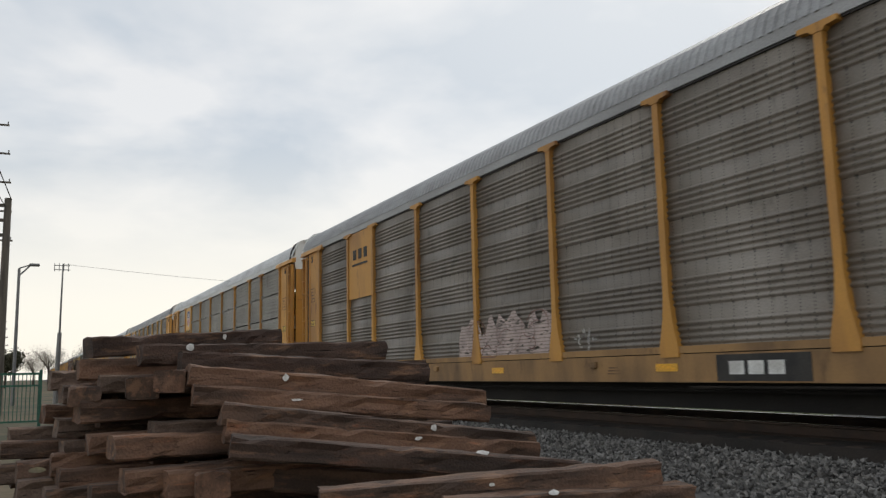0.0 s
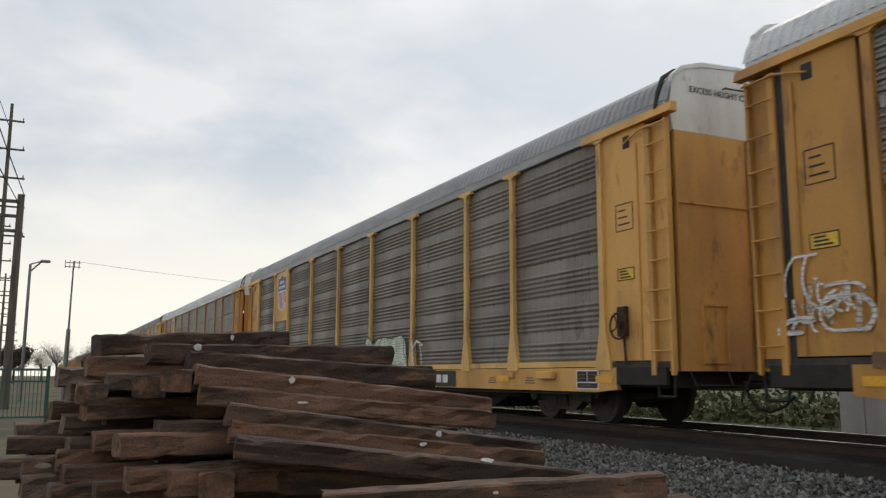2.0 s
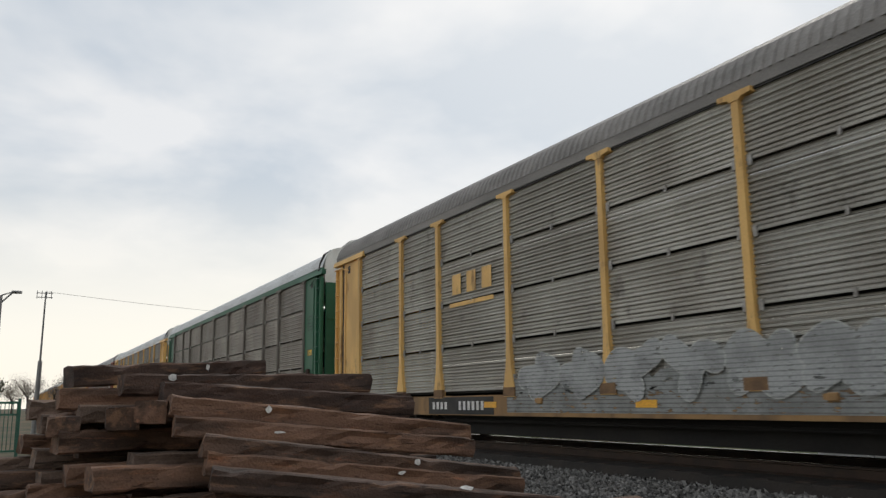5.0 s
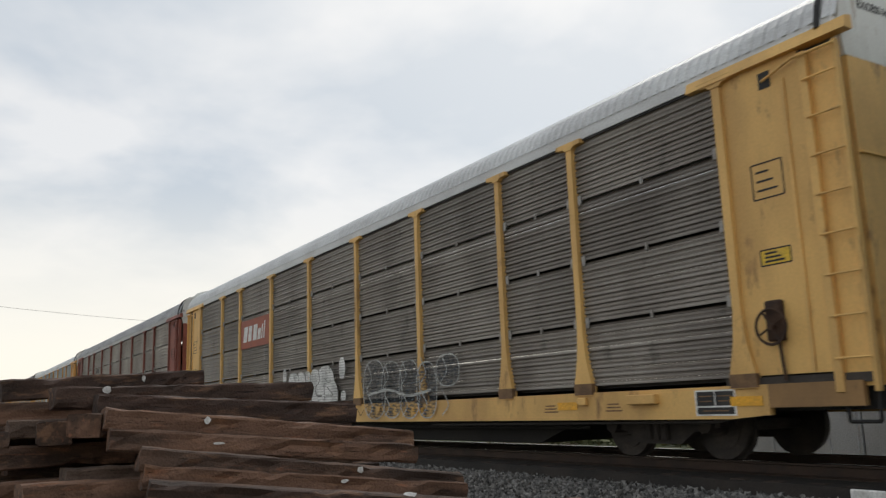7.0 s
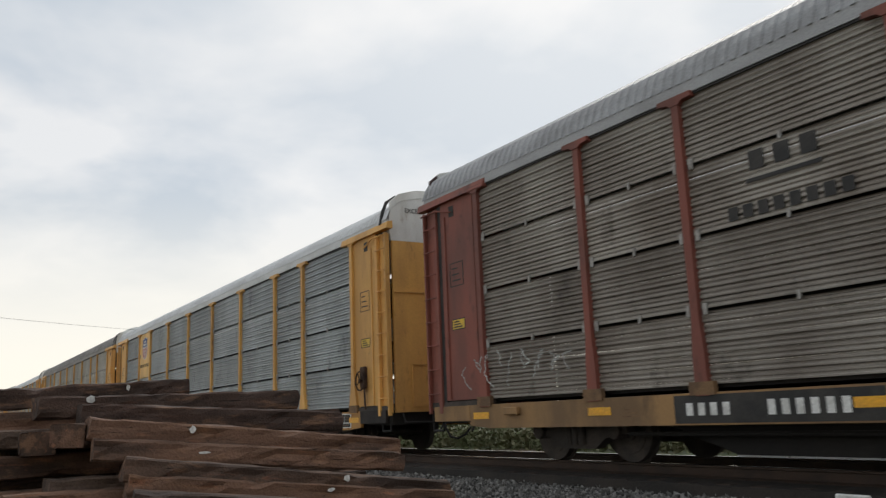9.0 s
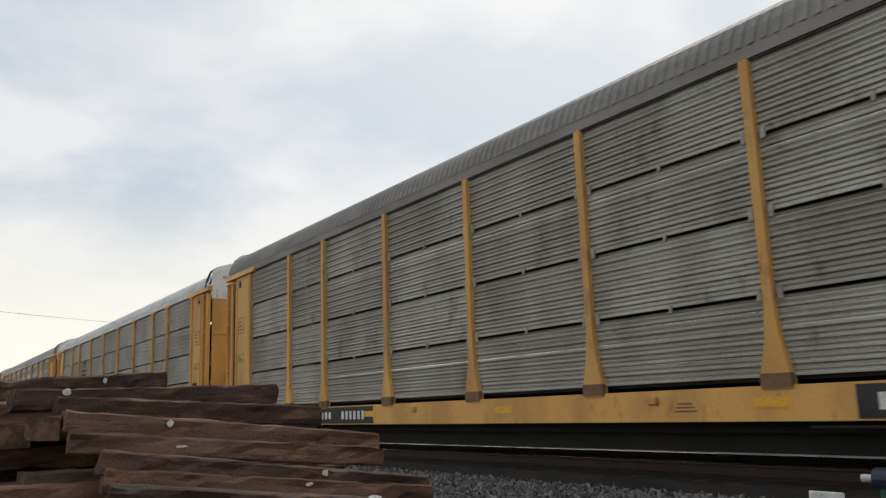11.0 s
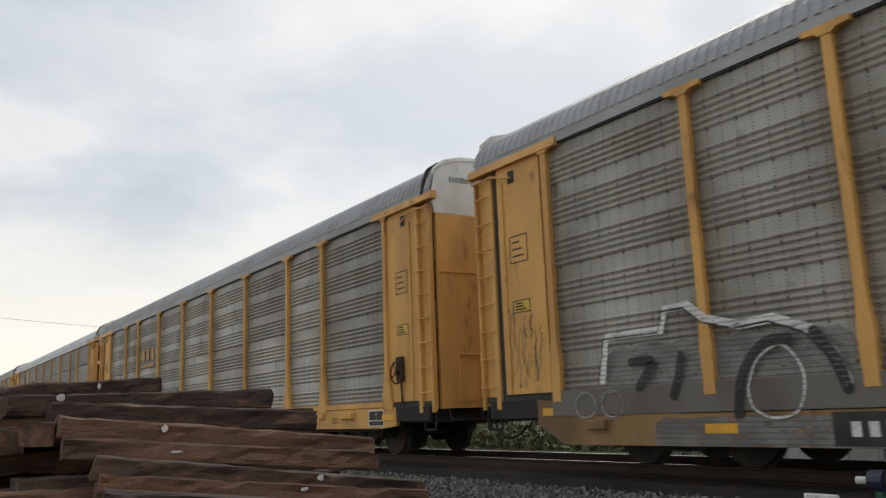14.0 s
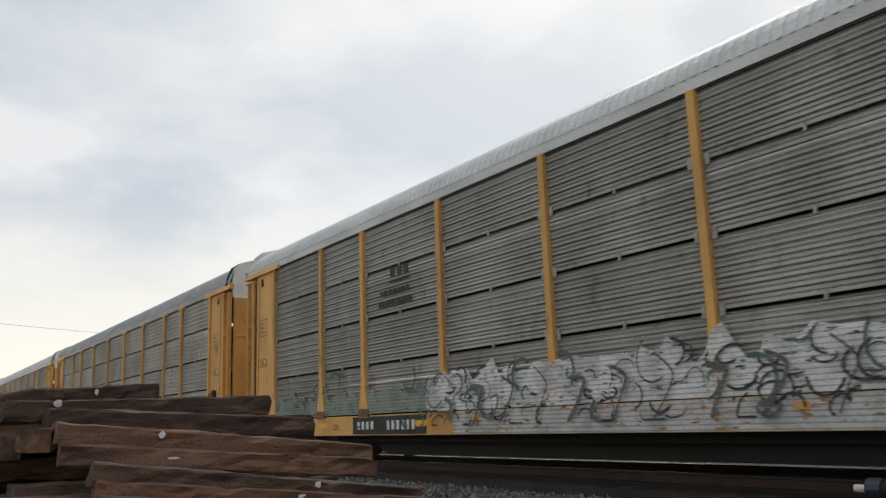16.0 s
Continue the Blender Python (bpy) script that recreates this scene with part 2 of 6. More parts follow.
def add_cracks(m):
    """Long drying cracks along the grain, and pale splintered patches."""
    nt = m.node_tree
    nd, lk = nt.nodes, nt.links
    b = nd["Principled BSDF"]
    tc, mp = nd.new("ShaderNodeTexCoord"), nd.new("ShaderNodeMapping")
    oi = nd.new("ShaderNodeObjectInfo")
    sc = nd.new("ShaderNodeMath"); sc.operation = "MULTIPLY"; sc.inputs[1].default_value = 31.0
    lk.new(oi.outputs["Random"], sc.inputs[0])
    cb = nd.new("ShaderNodeCombineXYZ"); lk.new(sc.outputs[0], cb.inputs[0]); lk.new(sc.outputs[0], cb.inputs[2])
    mp.inputs["Scale"].default_value = (2.0, 70, 70)
    lk.new(tc.outputs["Object"], mp.inputs[0]); lk.new(cb.outputs[0], mp.inputs["Location"])
    n = nd.new("ShaderNodeTexNoise"); n.inputs["Scale"].default_value = 1.0; n.inputs["Detail"].default_value = 7.0; n.inputs["Roughness"].default_value = 0.62; n.inputs["Distortion"].default_value = 0.6
    lk.new(mp.outputs[0], n.inputs["Vector"])
    crack = nd.new("ShaderNodeMapRange"); crack.inputs["From Min"].default_value, crack.inputs["From Max"].default_value = 0.30, 0.385
    lk.new(n.outputs[0], crack.inputs[0])
    old = b.inputs["Base Color"].links[0].from_socket
    mx = nd.new("ShaderNodeMixRGB"); mx.inputs[1].default_value = (0.016, 0.011, 0.009, 1)
    lk.new(crack.outputs[0], mx.inputs[0]); lk.new(old, mx.inputs[2])
    mp2 = nd.new("ShaderNodeMapping"); mp2.inputs["Scale"].default_value = (1.5, 6, 6)
    lk.new(tc.outputs["Object"], mp2.inputs[0]); lk.new(cb.outputs[0], mp2.inputs["Location"])
    n2 = nd.new("ShaderNodeTexNoise"); n2.inputs["Scale"].default_value = 1.3; n2.inputs["Detail"].default_value = 7.0; n2.inputs["Roughness"].default_value = 0.65
    lk.new(mp2.outputs[0], n2.inputs["Vector"])
    pale = nd.new("ShaderNodeMapRange"); pale.inputs["From Min"].default_value, pale.inputs["From Max"].default_value, pale.inputs["To Max"].default_value = 0.54, 0.64, 0.55
    lk.new(n2.outputs[0], pale.inputs[0])
    mx2 = nd.new("ShaderNodeMixRGB"); mx2.inputs[2].default_value = (0.29, 0.155, 0.085, 1)
    lk.new(pale.outputs[0], mx2.inputs[0]); lk.new(mx.outputs[0], mx2.inputs[1])
    lk.new(mx2.outputs[0], b.inputs["Base Color"])
    bp = nd.new("ShaderNodeBump"); bp.inputs["Strength"].default_value = 0.9; bp.inputs["Distance"].default_value = 0.02
    lk.new(crack.outputs[0], bp.inputs["Height"]); lk.new(b.inputs["Normal"].links[0].from_socket, bp.inputs["Normal"])
    lk.new(bp.outputs[0], b.inputs["Normal"])


for wood in TIE_WOODS:
    add_cracks(wood)
M_SLEEPER = make_material("track_tie_wood", (0.045, 0.03, 0.022), (0.02, 0.015, 0.012), 0.9, 0, (2, 6, 6), 0.9, 60, 0.5, 0.25)
M_STONE = make_material("ballast_stone", (0.11, 0.105, 0.10), (0.05, 0.048, 0.045), 0.85, 0, (0.6, 0.6, 0.6), 0.6, 9, 0.4)
M_GROUND = make_material("dirt_and_dry_grass", (0.105, 0.078, 0.042), (0.04, 0.042, 0.018), 0.95, 0, (0.35, 0.35, 0.35), 1.0, 5, 0.6)
M_GRASS = make_material("grass", (0.04, 0.06, 0.018), (0.075, 0.07, 0.03), 0.9, 0, (0.8, 0.8, 0.8), 0.8, 12, 0.6)
M_WOODPOLE = make_material("weathered_pole", (0.13, 0.11, 0.09), (0.07, 0.06, 0.05), 0.85, 0, (8, 8, 0.8), 0.8, 30, 0.3)
M_GALV = make_material("galvanised_steel", (0.20, 0.20, 0.20), (0.13, 0.13, 0.13), 0.45, 0.5, (3, 3, 3), 0.5)
M_FENCE = make_material("fence_green", (0.02, 0.11, 0.07), (0.02, 0.06, 0.045), 0.5, 0, (4, 4, 4), 0.5)
# distance haze is mixed into the twig colour
M_TWIG = make_material("hazed_twigs", (0.20, 0.17, 0.14), (0.28, 0.24, 0.20), 1.0, 0, (0.7, 0.7, 0.7), 0.8, 3, 0.2)
M_LEAF = make_material("foliage", (0.06, 0.065, 0.038), (0.10, 0.085, 0.05), 1.0, 0, (0.7, 0.7, 0.7), 0.8, 3, 0.2)
M_BARK = make_material("bark", (0.06, 0.045, 0.035), (0.03, 0.025, 0.02), 0.9, 0, (3, 3, 1), 0.7)
M_CABINET = make_material("cabinet_white", (0.62, 0.63, 0.66), (0.42, 0.42, 0.43), 0.5, 0, (1, 1, 0.5), 0.6)
M_WIRE = make_material("wire_black", (0.02, 0.02, 0.02), (0.03, 0.03, 0.03), 0.6)

# ---- mesh helpers ----


def box(bm, x0, x1, y0, y1, z0, z1, bevel=0.0):
    vs = [bm.verts.new((x, y, z)) for x in (x0, x1) for y in (y0, y1) for z in (z0, z1)]
    faces = [bm.faces.new([vs[i] for i in f]) for f in ((0, 1, 3, 2), (4, 6, 7, 5), (0, 4, 5, 1), (2, 3, 7, 6), (0, 2, 6, 4), (1, 5, 7, 3))]
    if bevel:
        bmesh.ops.bevel(bm, geom=list({e for f in faces for e in f.edges}), offset=bevel, segments=1, affect="EDGES")


def prism(bm, pts, axis, a, b):
    """A closed prism: a plane outline swept from a to b along an axis (0 x, 1 y, 2 z)."""
    def place(p, c):
        q = list(p)
        q.insert(axis, c)
        return q
    va, vb = [bm.verts.new(place(p, a)) for p in pts], [bm.verts.new(place(p, b)) for p in pts]
    n = len(pts)
    bm.faces.new(va); bm.faces.new(vb[::-1])
    for i in range(n):
        bm.faces.new((va[i], vb[i], vb[(i + 1) % n], va[(i + 1) % n]))


def tube(bm, p, q, r0, r1=None, n=8):
    p, q = Vector(p), Vector(q)
    r1 = r0 if r1 is None else r1
    m = (q - p).to_track_quat("Z", "Y").to_matrix()
    rings = []
    for c, r in ((p, r0), (q, r1)):
        rings.append([bm.verts.new(c + m @ Vector((r * math.cos(2 * math.pi * i / n), r * math.sin(2 * math.pi * i / n), 0))) for i in range(n)])
    for i in range(n):
        bm.faces.new((rings[0][i], rings[0][(i + 1) % n], rings[1][(i + 1) % n], rings[1][i]))
    bm.faces.new(rings[0][::-1]); bm.faces.new(rings[1])


def to_mesh(name, bm, *materials):
    bmesh.ops.recalc_face_normals(bm, faces=bm.faces)
    me = bpy.data.meshes.new(name)
    bm.to_mesh(me); bm.free()
    for m in materials:
        me.materials.append(m)
    return me


def part(name, data, material=None, parent=None, label="", at=(0, 0, 0)):
    """Links a bmesh, or a mesh that is shared, as one object under a thing or a part."""
    me = data if isinstance(data, bpy.types.Mesh) else to_mesh(name, data, material)
    ob = new(name, me)
    ob.location = at
    if parent is not None:
        ob.parent = parent
    return tagged(ob, label)


def structure(ob, label, category):
    return tagged(ob, label, category, kind="structure")


SHARED = {}


def shared(key, build, material):
    if key not in SHARED:
        bm = bmesh.new()
        build(bm)
        SHARED[key] = to_mesh(key[0], bm, material)
    return SHARED[key]


# ---- ground and track ----
GROUND, TRACK_Y, SIDE = -0.55, 9.63, 1.52
bm = bmesh.new()
bmesh.ops.create_grid(bm, x_segments=60, y_segments=60, size=1)
for v in bm.verts:
    v.co.x, v.co.y = math.copysign(abs(v.co.x) ** 3 * 900, v.co.x), math.copysign(abs(v.co.y) ** 3 * 900, v.co.y)
    near = math.hypot(v.co.x, v.co.y)
    v.co.z = GROUND + 0.04 * noise.noise((v.co.x * 0.4, v.co.y * 0.4, 0)) * (1 if near < 80 else 0)
structure(part("ground", bm, M_GROUND), "bare dirt and dry grass ground beside the railway", "ground")

bm = bmesh.new()
prof = [(5.6, GROUND - 0.05), (6.6, -0.50), (7.6, -0.38), (8.2, -0.34), (8.5, -0.26), (10.8, -0.26), (11.2, -0.34), (12.2, -0.40), (13.4, GROUND - 0.05)]
xs = [-600, -300, -150, -80, -40] + [-30 + i * 0.5 for i in range(72)] + [20, 60]
rows = [[bm.verts.new((x, y, z + 0.03 * noise.noise((x * 0.9, y * 0.9, 3)))) for y, z in prof] for x in xs]
for a, b in zip(rows, rows[1:]):
    for i in range(len(prof) - 1):
        bm.faces.new((a[i], b[i], b[i + 1], a[i + 1]))
structure(part("ballast_bed", bm, M_STONE), "bed of grey crushed-stone railway ballast", "ballast")

bm = bmesh.new()
for z0, y0, y1 in ((GROUND, 13.4, 60),):
    g = [[bm.verts.new((x, y, GROUND + 0.02 + 0.1 * noise.noise((x * 0.3, y * 0.3, 5)))) for y in np.linspace(y0, y1, 12)] for x in np.linspace(-200, 30, 60)]
    for a, b in zip(g, g[1:]):
        for i in range(11):
            bm.faces.new((a[i], b[i], b[i + 1], a[i + 1]))
structure(part("grass_verge", bm, M_GRASS), "green grass verge behind the track", "grass")

# very dark brown bed between and beside the ties
M_BED = make_material("dark_bed", (0.024, 0.018, 0.014), (0.012, 0.010, 0.008), 0.9, 0, (1.5, 3, 3), 0.9, 30, 0.6)
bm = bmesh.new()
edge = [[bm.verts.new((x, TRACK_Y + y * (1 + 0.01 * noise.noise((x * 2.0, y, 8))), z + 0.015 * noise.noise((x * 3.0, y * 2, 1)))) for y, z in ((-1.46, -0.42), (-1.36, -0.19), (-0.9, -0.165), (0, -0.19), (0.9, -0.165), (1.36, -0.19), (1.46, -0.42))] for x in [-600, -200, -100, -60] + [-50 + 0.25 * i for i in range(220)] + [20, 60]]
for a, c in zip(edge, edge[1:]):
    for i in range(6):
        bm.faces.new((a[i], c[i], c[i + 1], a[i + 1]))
structure(part("track_bed", bm, M_BED), "dark stone bed between the track ties", "track bed")


def rail(y):
    bm = bmesh.new()
    pts = [(-0.075, -0.172), (0.075, -0.172), (0.075, -0.16), (0.012, -0.14), (0.010, -0.04), (0.036, -0.03), (0.036, -0.006), (-0.036, -0.006), (-0.036, -0.03), (-0.010, -0.04), (-0.012, -0.14), (-0.075, -0.16)]
    prism(bm, [(a, b) for a, b in pts], 0, -600, 60)
    ob = new("rail", to_mesh("rail", bm, M_RAIL))
    ob.location = (0, y, 0)
    bm = bmesh.new()
    prism(bm, [(-0.036, -0.006), (0.036, -0.006), (0.030, 0.0), (-0.030, 0.0)], 0, -600, 60)
    part("rail_head", bm, M_SHINE, ob, "shiny worn running surface")
    return tagged(ob, "rusty steel rail with a polished running head", "rail", "rails of the track", "structure")


rail(TRACK_Y - 0.755)
rail(TRACK_Y + 0.755)

# ---- the stack of old ties ----
TIE_H, TIE_W = 0.178, 0.229
# top front corner x, y, z; length; heading; slope
TIES = [
    (-7.187, 0.427, 1.099, 1.7, 105.0, 3.1),
    (-6.857, 0.77, 1.026, 2.16, 97.1, 0.7),
    (-6.619, 1.038, 0.965, 2.12, 92.1, -3.2),
    (-6.265, 1.036, 0.861, 2.4, 87.6, -6.0),
    (-6.16, 1.056, 0.72, 2.35, 87.7, -5.4),
    (-5.879, 1.199, 0.595, 2.38, 83.8, -7.7),
    (-5.826, 1.209, 0.483, 2.36, 83.8, -6.5),
    (-5.573, 1.198, 0.393, 2.48, 80.2, -6.9),
    (-6.01, 1.306, 0.161, 2.57, 81.1, -5.9),
    (-4.858, 1.552, 0.095, 2.14, 74.3, 2.1),
    (-4.387, 2.183, 0.045, 1.6, 81.4, -0.4),
    (-6.419, 1.026, 0.822, 2.35, 164.9, 0),
    (-6.693, 0.872, 0.773, 2.35, 176.6, 1),
    (-6.039, 0.995, 0.12, 2.35, 168.6, -1),
    (-5.722, 1.218, 0.142, 2.35, 175.0, 0),
    (-6.963, 0.491, 0.714, 2.35, 176.0, 1),
]
# near top corners of the ties whose ends make the ragged side of the stack
TIE_ENDS = [
    (-7.20, 0.347, 0.924), (-7.70, 0.156, 0.846), (-7.50, 0.245, 0.722), (-7.30, 0.372, 0.724), (-6.95, 0.345, 0.607), (-7.95, 0.126, 0.560),
    (-7.40, 0.207, 0.463), (-8.00, -0.136, 0.372), (-7.75, -0.187, 0.282), (-6.75, 0.408, 0.365), (-6.10, 0.527, 0.383), (-7.15, 0.259, 0.301),
    (-7.60, -0.271, 0.110), (-7.20, -0.067, 0.159), (-6.95, 0.172, 0.222), (-6.75, 0.220, 0.128), (-7.00, -0.056, 0.042), (-6.65, 0.133, 0.005),
    (-6.35, 0.411, 0.045), (-5.95, 0.589, 0.172), (-5.85, 0.846, 0.153), (-6.50, 0.822, 0.451), (-7.00, 0.487, 0.800),
]


def old_tie(x, y, z, length, yaw, tilt, i, label="weathered brown creosoted railway tie lying in a rough stack", wood=0):
    rng = random.Random(i)
    bm = bmesh.new()
    n = 22
    w, h = TIE_W * rng.uniform(0.95, 1.05), TIE_H * rng.uniform(0.84, 0.97)
    rings = []
    for k in range(n + 1):
        a = k / n
        out = []
        for cy, cz in ((0.014, 0), (w * 0.5, 0), (w - 0.014, 0), (w, -0.014), (w, -h + 0.014), (w - 0.014, -h), (0.014, -h), (0, -h + 0.014), (0, -h * 0.66), (0, -h * 0.33), (0, -0.014)):
            d = Vector((length * a, cy, cz))
            q = 0.014 * noise.noise((d.x * 3 + i * 7, d.y * 14, d.z * 14)) + 0.013 * noise.noise((d.x * 9 + i * 5, d.y * 30, d.z * 30))
            chip = noise.noise((d.x * 4 + i * 3, cy * 9, cz * 9 + 4))
            q -= 0.09 * max(0.0, chip - 0.22)
            c = Vector((0, cy - w / 2, cz + h / 2)).normalized()
            e = 0.0
            if k in (0, n):
                e = rng.uniform(-0.012, 0.012)
            out.append(bm.verts.new(d + c * q + Vector((e, 0, 0))))
        rings.append(out)
    m = len(rings[0])
    for a, b in zip(rings, rings[1:]):
        for k in range(m):
            bm.faces.new((a[k], b[k], b[(k + 1) % m], a[(k + 1) % m]))
    bm.faces.new(rings[0]); bm.faces.new(rings[-1][::-1])
    ob = new("railway_tie", to_mesh("railway_tie", bm, TIE_WOODS[wood]))
    ob.matrix_world = Matrix.Translation((x, y, z)) @ Euler((0, -radians(tilt), radians(yaw))).to_matrix().to_4x4()
    return tagged(ob, label, "railway tie", "stack of old ties")


for i, (row, wood) in enumerate(zip(TIES, "0002212011121121")):
    old_tie(*row, i, wood=int(wood))
rng_ends = random.Random(5)
for i, (x, y, z) in enumerate(TIE_ENDS):
    old_tie(x, y, z, 2.3, rng_ends.uniform(92, 100), rng_ends.uniform(-1.2, 0.8), 20 + i, wood=(2, 3, 3, 1, 2)[i % 5])
    # a row behind, and one behind that
    for deep in (1, 2):
        old_tie(x - 0.27 * deep, y + 0.16 * deep, z - 0.05 * deep, 2.25, 97 + (i % 3) - 1, 0, 50 + i + 30 * deep, wood=i % 2)
# the inside of the stack, on which the outer ties rest
k = 200
for layer in range(8):
    top = GROUND + TIE_H * (layer + 1)
    for deep in range(5):
        k += 1
        old_tie(-6.35 - 0.95 * max(0.0, top + 0.3) - 0.24 * deep, 1.35 + 0.05 * (k % 3), top - 0.005, 1.95, 86 + (k % 5) - 2, 0, k)


def scrap(place, normal, w, h, seed, material, label):
    """A torn flake of plastic or paper stuck on a tie."""
    rng = random.Random(seed)
    bm = bmesh.new()
    n = 9
    pts = [(w / 2 * math.cos(2 * math.pi * i / n) * rng.uniform(0.7, 1.15), h / 2 * math.sin(2 * math.pi * i / n) * rng.uniform(0.7, 1.15)) for i in range(n)]
    prism(bm, pts, 2, 0.0, 0.004)
    ob = new("plastic_scrap", to_mesh("plastic_scrap", bm, material))
    z = Vector(normal).normalized()
    ob.matrix_world = Matrix.Translation(Vector(place) + z * 0.005) @ z.to_track_quat("Z", "X").to_matrix().to_4x4()
    tagged(ob, label, "scrap", "scraps on the ties")


M_SCRAP = make_material("white_plastic", (0.70, 0.69, 0.66), (0.45, 0.43, 0.40), 0.6, 0, (9, 9, 9), 0.6)
M_TAG = make_material("dirty_paper", (0.20, 0.17, 0.10), (0.14, 0.12, 0.08), 0.8, 0, (9, 9, 9), 0.8)
for i, (p, n, w, h) in enumerate((((-6.897, 1.128, 1.003), (0.98, 0.15, 0.0), 0.055, 0.075), ((-7.482, 1.517, 1.113), (0.94, 0.28, 0), 0.06, 0.035), ((-6.237, 1.723, 0.747), (0.99, 0.02, 0.1), 0.055, 0.05),
                                  ((-5.715, 2.702, 0.358), (0.95, -0.05, 0.1), 0.05, 0.055), ((-5.686, 2.563, 0.289), (0.94, -0.02, 0.1), 0.03, 0.06), ((-5.410, 2.948, 0.178), (0.75, 0.0, 0.66), 0.05, 0.11),
                                  ((-4.296, 2.81, 0.044), (0.8, -0.18, 0.57), 0.04, 0.07), ((-4.577, 2.548, 0.083), (0.97, -0.24, 0), 0.025, 0.04), ((-6.13, 1.78, 0.584), (0.99, -0.08, 0.12), 0.02, 0.10))):
    scrap(p, n, w, h, i, M_SCRAP, "torn white plastic flake stuck on an old tie")
scrap((-6.99, 0.068, 0.114), (0.95, -0.01, 0.3), 0.045, 0.12, 77, M_TAG, "crumpled yellowish paper scrap between the old ties")

# ---- autorack cars ----
BODY, PITCH = 27.2, 28.6
END_BAY, WIDE, NARROW, BAY = 1.66, 2.84, 1.95, 2.86
POSTS = [END_BAY, END_BAY + WIDE, END_BAY + WIDE + NARROW]
POSTS += [POSTS[2] + BAY * i for i in range(1, 6)]
POSTS += [POSTS[-1] + NARROW, POSTS[-1] + NARROW + 2.68]
SILL0, SILL1, EAVE, TOP = 0.535, 0.92, 4.67, 5.52
NEAR = -SIDE


def ribbed(bm, width, z0, z1, kind):
    """A corrugated side sheet: its outline in y and z, swept along the car."""
    pts = []
    if kind == "slotted":
        n = max(1, round((z1 - z0) / 0.0613))
        for i in range(n):
            a, s = z0 + (z1 - z0) * i / n, (z1 - z0) / n
            deep = 0.028 if i % 2 else 0.008
            pts += [(0.0, a), (0.0, a + 0.30 * s), (deep, a + 0.48 * s), (deep, a + 0.82 * s)]
        pts.append((0.0, z1))
    else:
        # groups of five round ripples between flat bands
        z, step = z0, 0.0868
        while z < z1 - 0.05:
            for r in range(5 * 6):
                if z < z1 - 0.02:
                    pts.append((0.012 + 0.016 * math.cos(2 * math.pi * r / 6), z))
                    z += step / 6
            pts.append((0.024, z))
            z = min(z1 - 0.004, z + 0.18)
            pts.append((0.024, z))
            z += 0.002
        pts.append((0.024, z1))
    front = [[bm.verts.new((x, y, z)) for y, z in pts] for x in (0.0, -width)]
    for i in range(len(pts) - 1):
        f = bm.faces.new((front[0][i], front[0][i + 1], front[1][i + 1], front[1][i]))
        f.smooth = kind != "slotted"
    back = [[bm.verts.new((x, 0.03, z)) for z in (z0, z1)] for x in (0.0, -width)]
    bm.faces.new((back[0][0], back[0][1], back[1][1], back[1][0]))
    for s in (0, 1):
        bm.faces.new(front[s] + [back[s][1], back[s][0]])


def post_shape(bm, cap, foot=0.19):
    h, w = 0.065, 0.060
    prism(bm, [(-w, 1.78), (-w - 0.035, 1.42), (-foot, 1.02), (-foot, SILL1 - 0.04), (foot, SILL1 - 0.04), (foot, 1.02), (w + 0.035, 1.42), (w, 1.78), (w, EAVE), (-w, EAVE)], 1, -h, 0.03)
    if cap:
        prism(bm, [(-0.28, EAVE + 0.02), (-0.28, EAVE - 0.045), (-0.12, EAVE - 0.06), (-0.08, EAVE - 0.10), (0.08, EAVE - 0.10), (0.12, EAVE - 0.06), (0.28, EAVE - 0.045), (0.28, EAVE + 0.02)], 1, -h - 0.012, 0.03)


def roof_shape(bm, drop=0.0, pitch=0.17):
    arc = [(-SIDE - 0.02, EAVE + 0.17), (-SIDE + 0.055, 5.06), (-SIDE + 0.14, 5.22), (-SIDE + 0.31, 5.355), (-SIDE + 0.72, 5.46), (0.0, TOP), (SIDE - 0.75, 5.46), (SIDE - 0.17, 5.2), (SIDE + 0.01, EAVE + 0.05)]
    n = int(BODY / pitch)
    rows = []
    for i in range(n):
        for a, up in ((0.0, 0.0), (0.40, 0.0), (0.52, 0.016), (0.88, 0.016)):
            x = -(i + a) * BODY / n
            rows.append([bm.verts.new((x, y * (1 + up * 1.2 * max(0.08, min(1, (5.30 - z) / 0.2))), z - drop * max(0, min(1, (z - 4.9) / 0.3)))) for y, z in arc])
    for a, b in zip(rows, rows[1:]):
        for k in range(len(arc) - 1):
            bm.faces.new((a[k], b[k], b[k + 1], a[k + 1]))


def end_shape(bm, z0, z1):
    if z1 < 5:
        pts = [(-SIDE + 0.12, z0), (SIDE - 0.12, z0), (SIDE - 0.12, z1), (-SIDE + 0.12, z1)]
    else:
        pts = [(-SIDE + 0.10, z0), (SIDE - 0.10, z0), (SIDE - 0.04, EAVE + 0.05), (SIDE - 0.12, 5.26), (SIDE - 0.32, 5.43), (SIDE - 0.72, 5.54), (0, TOP + 0.06), (-SIDE + 0.72, 5.54), (-SIDE + 0.32, 5.43), (-SIDE + 0.12, 5.26), (-SIDE + 0.04, EAVE + 0.05)]
    prism(bm, pts, 0, -0.10, -0.02)


def wheel_shape(bm):
    for r, a, b in ((0.42, -0.07, 0.06), (0.455, 0.04, 0.075), (0.30, -0.085, -0.06), (0.12, -0.13, -0.05)):
        tube(bm, (0, a, 0), (0, b, 0), r, n=24)


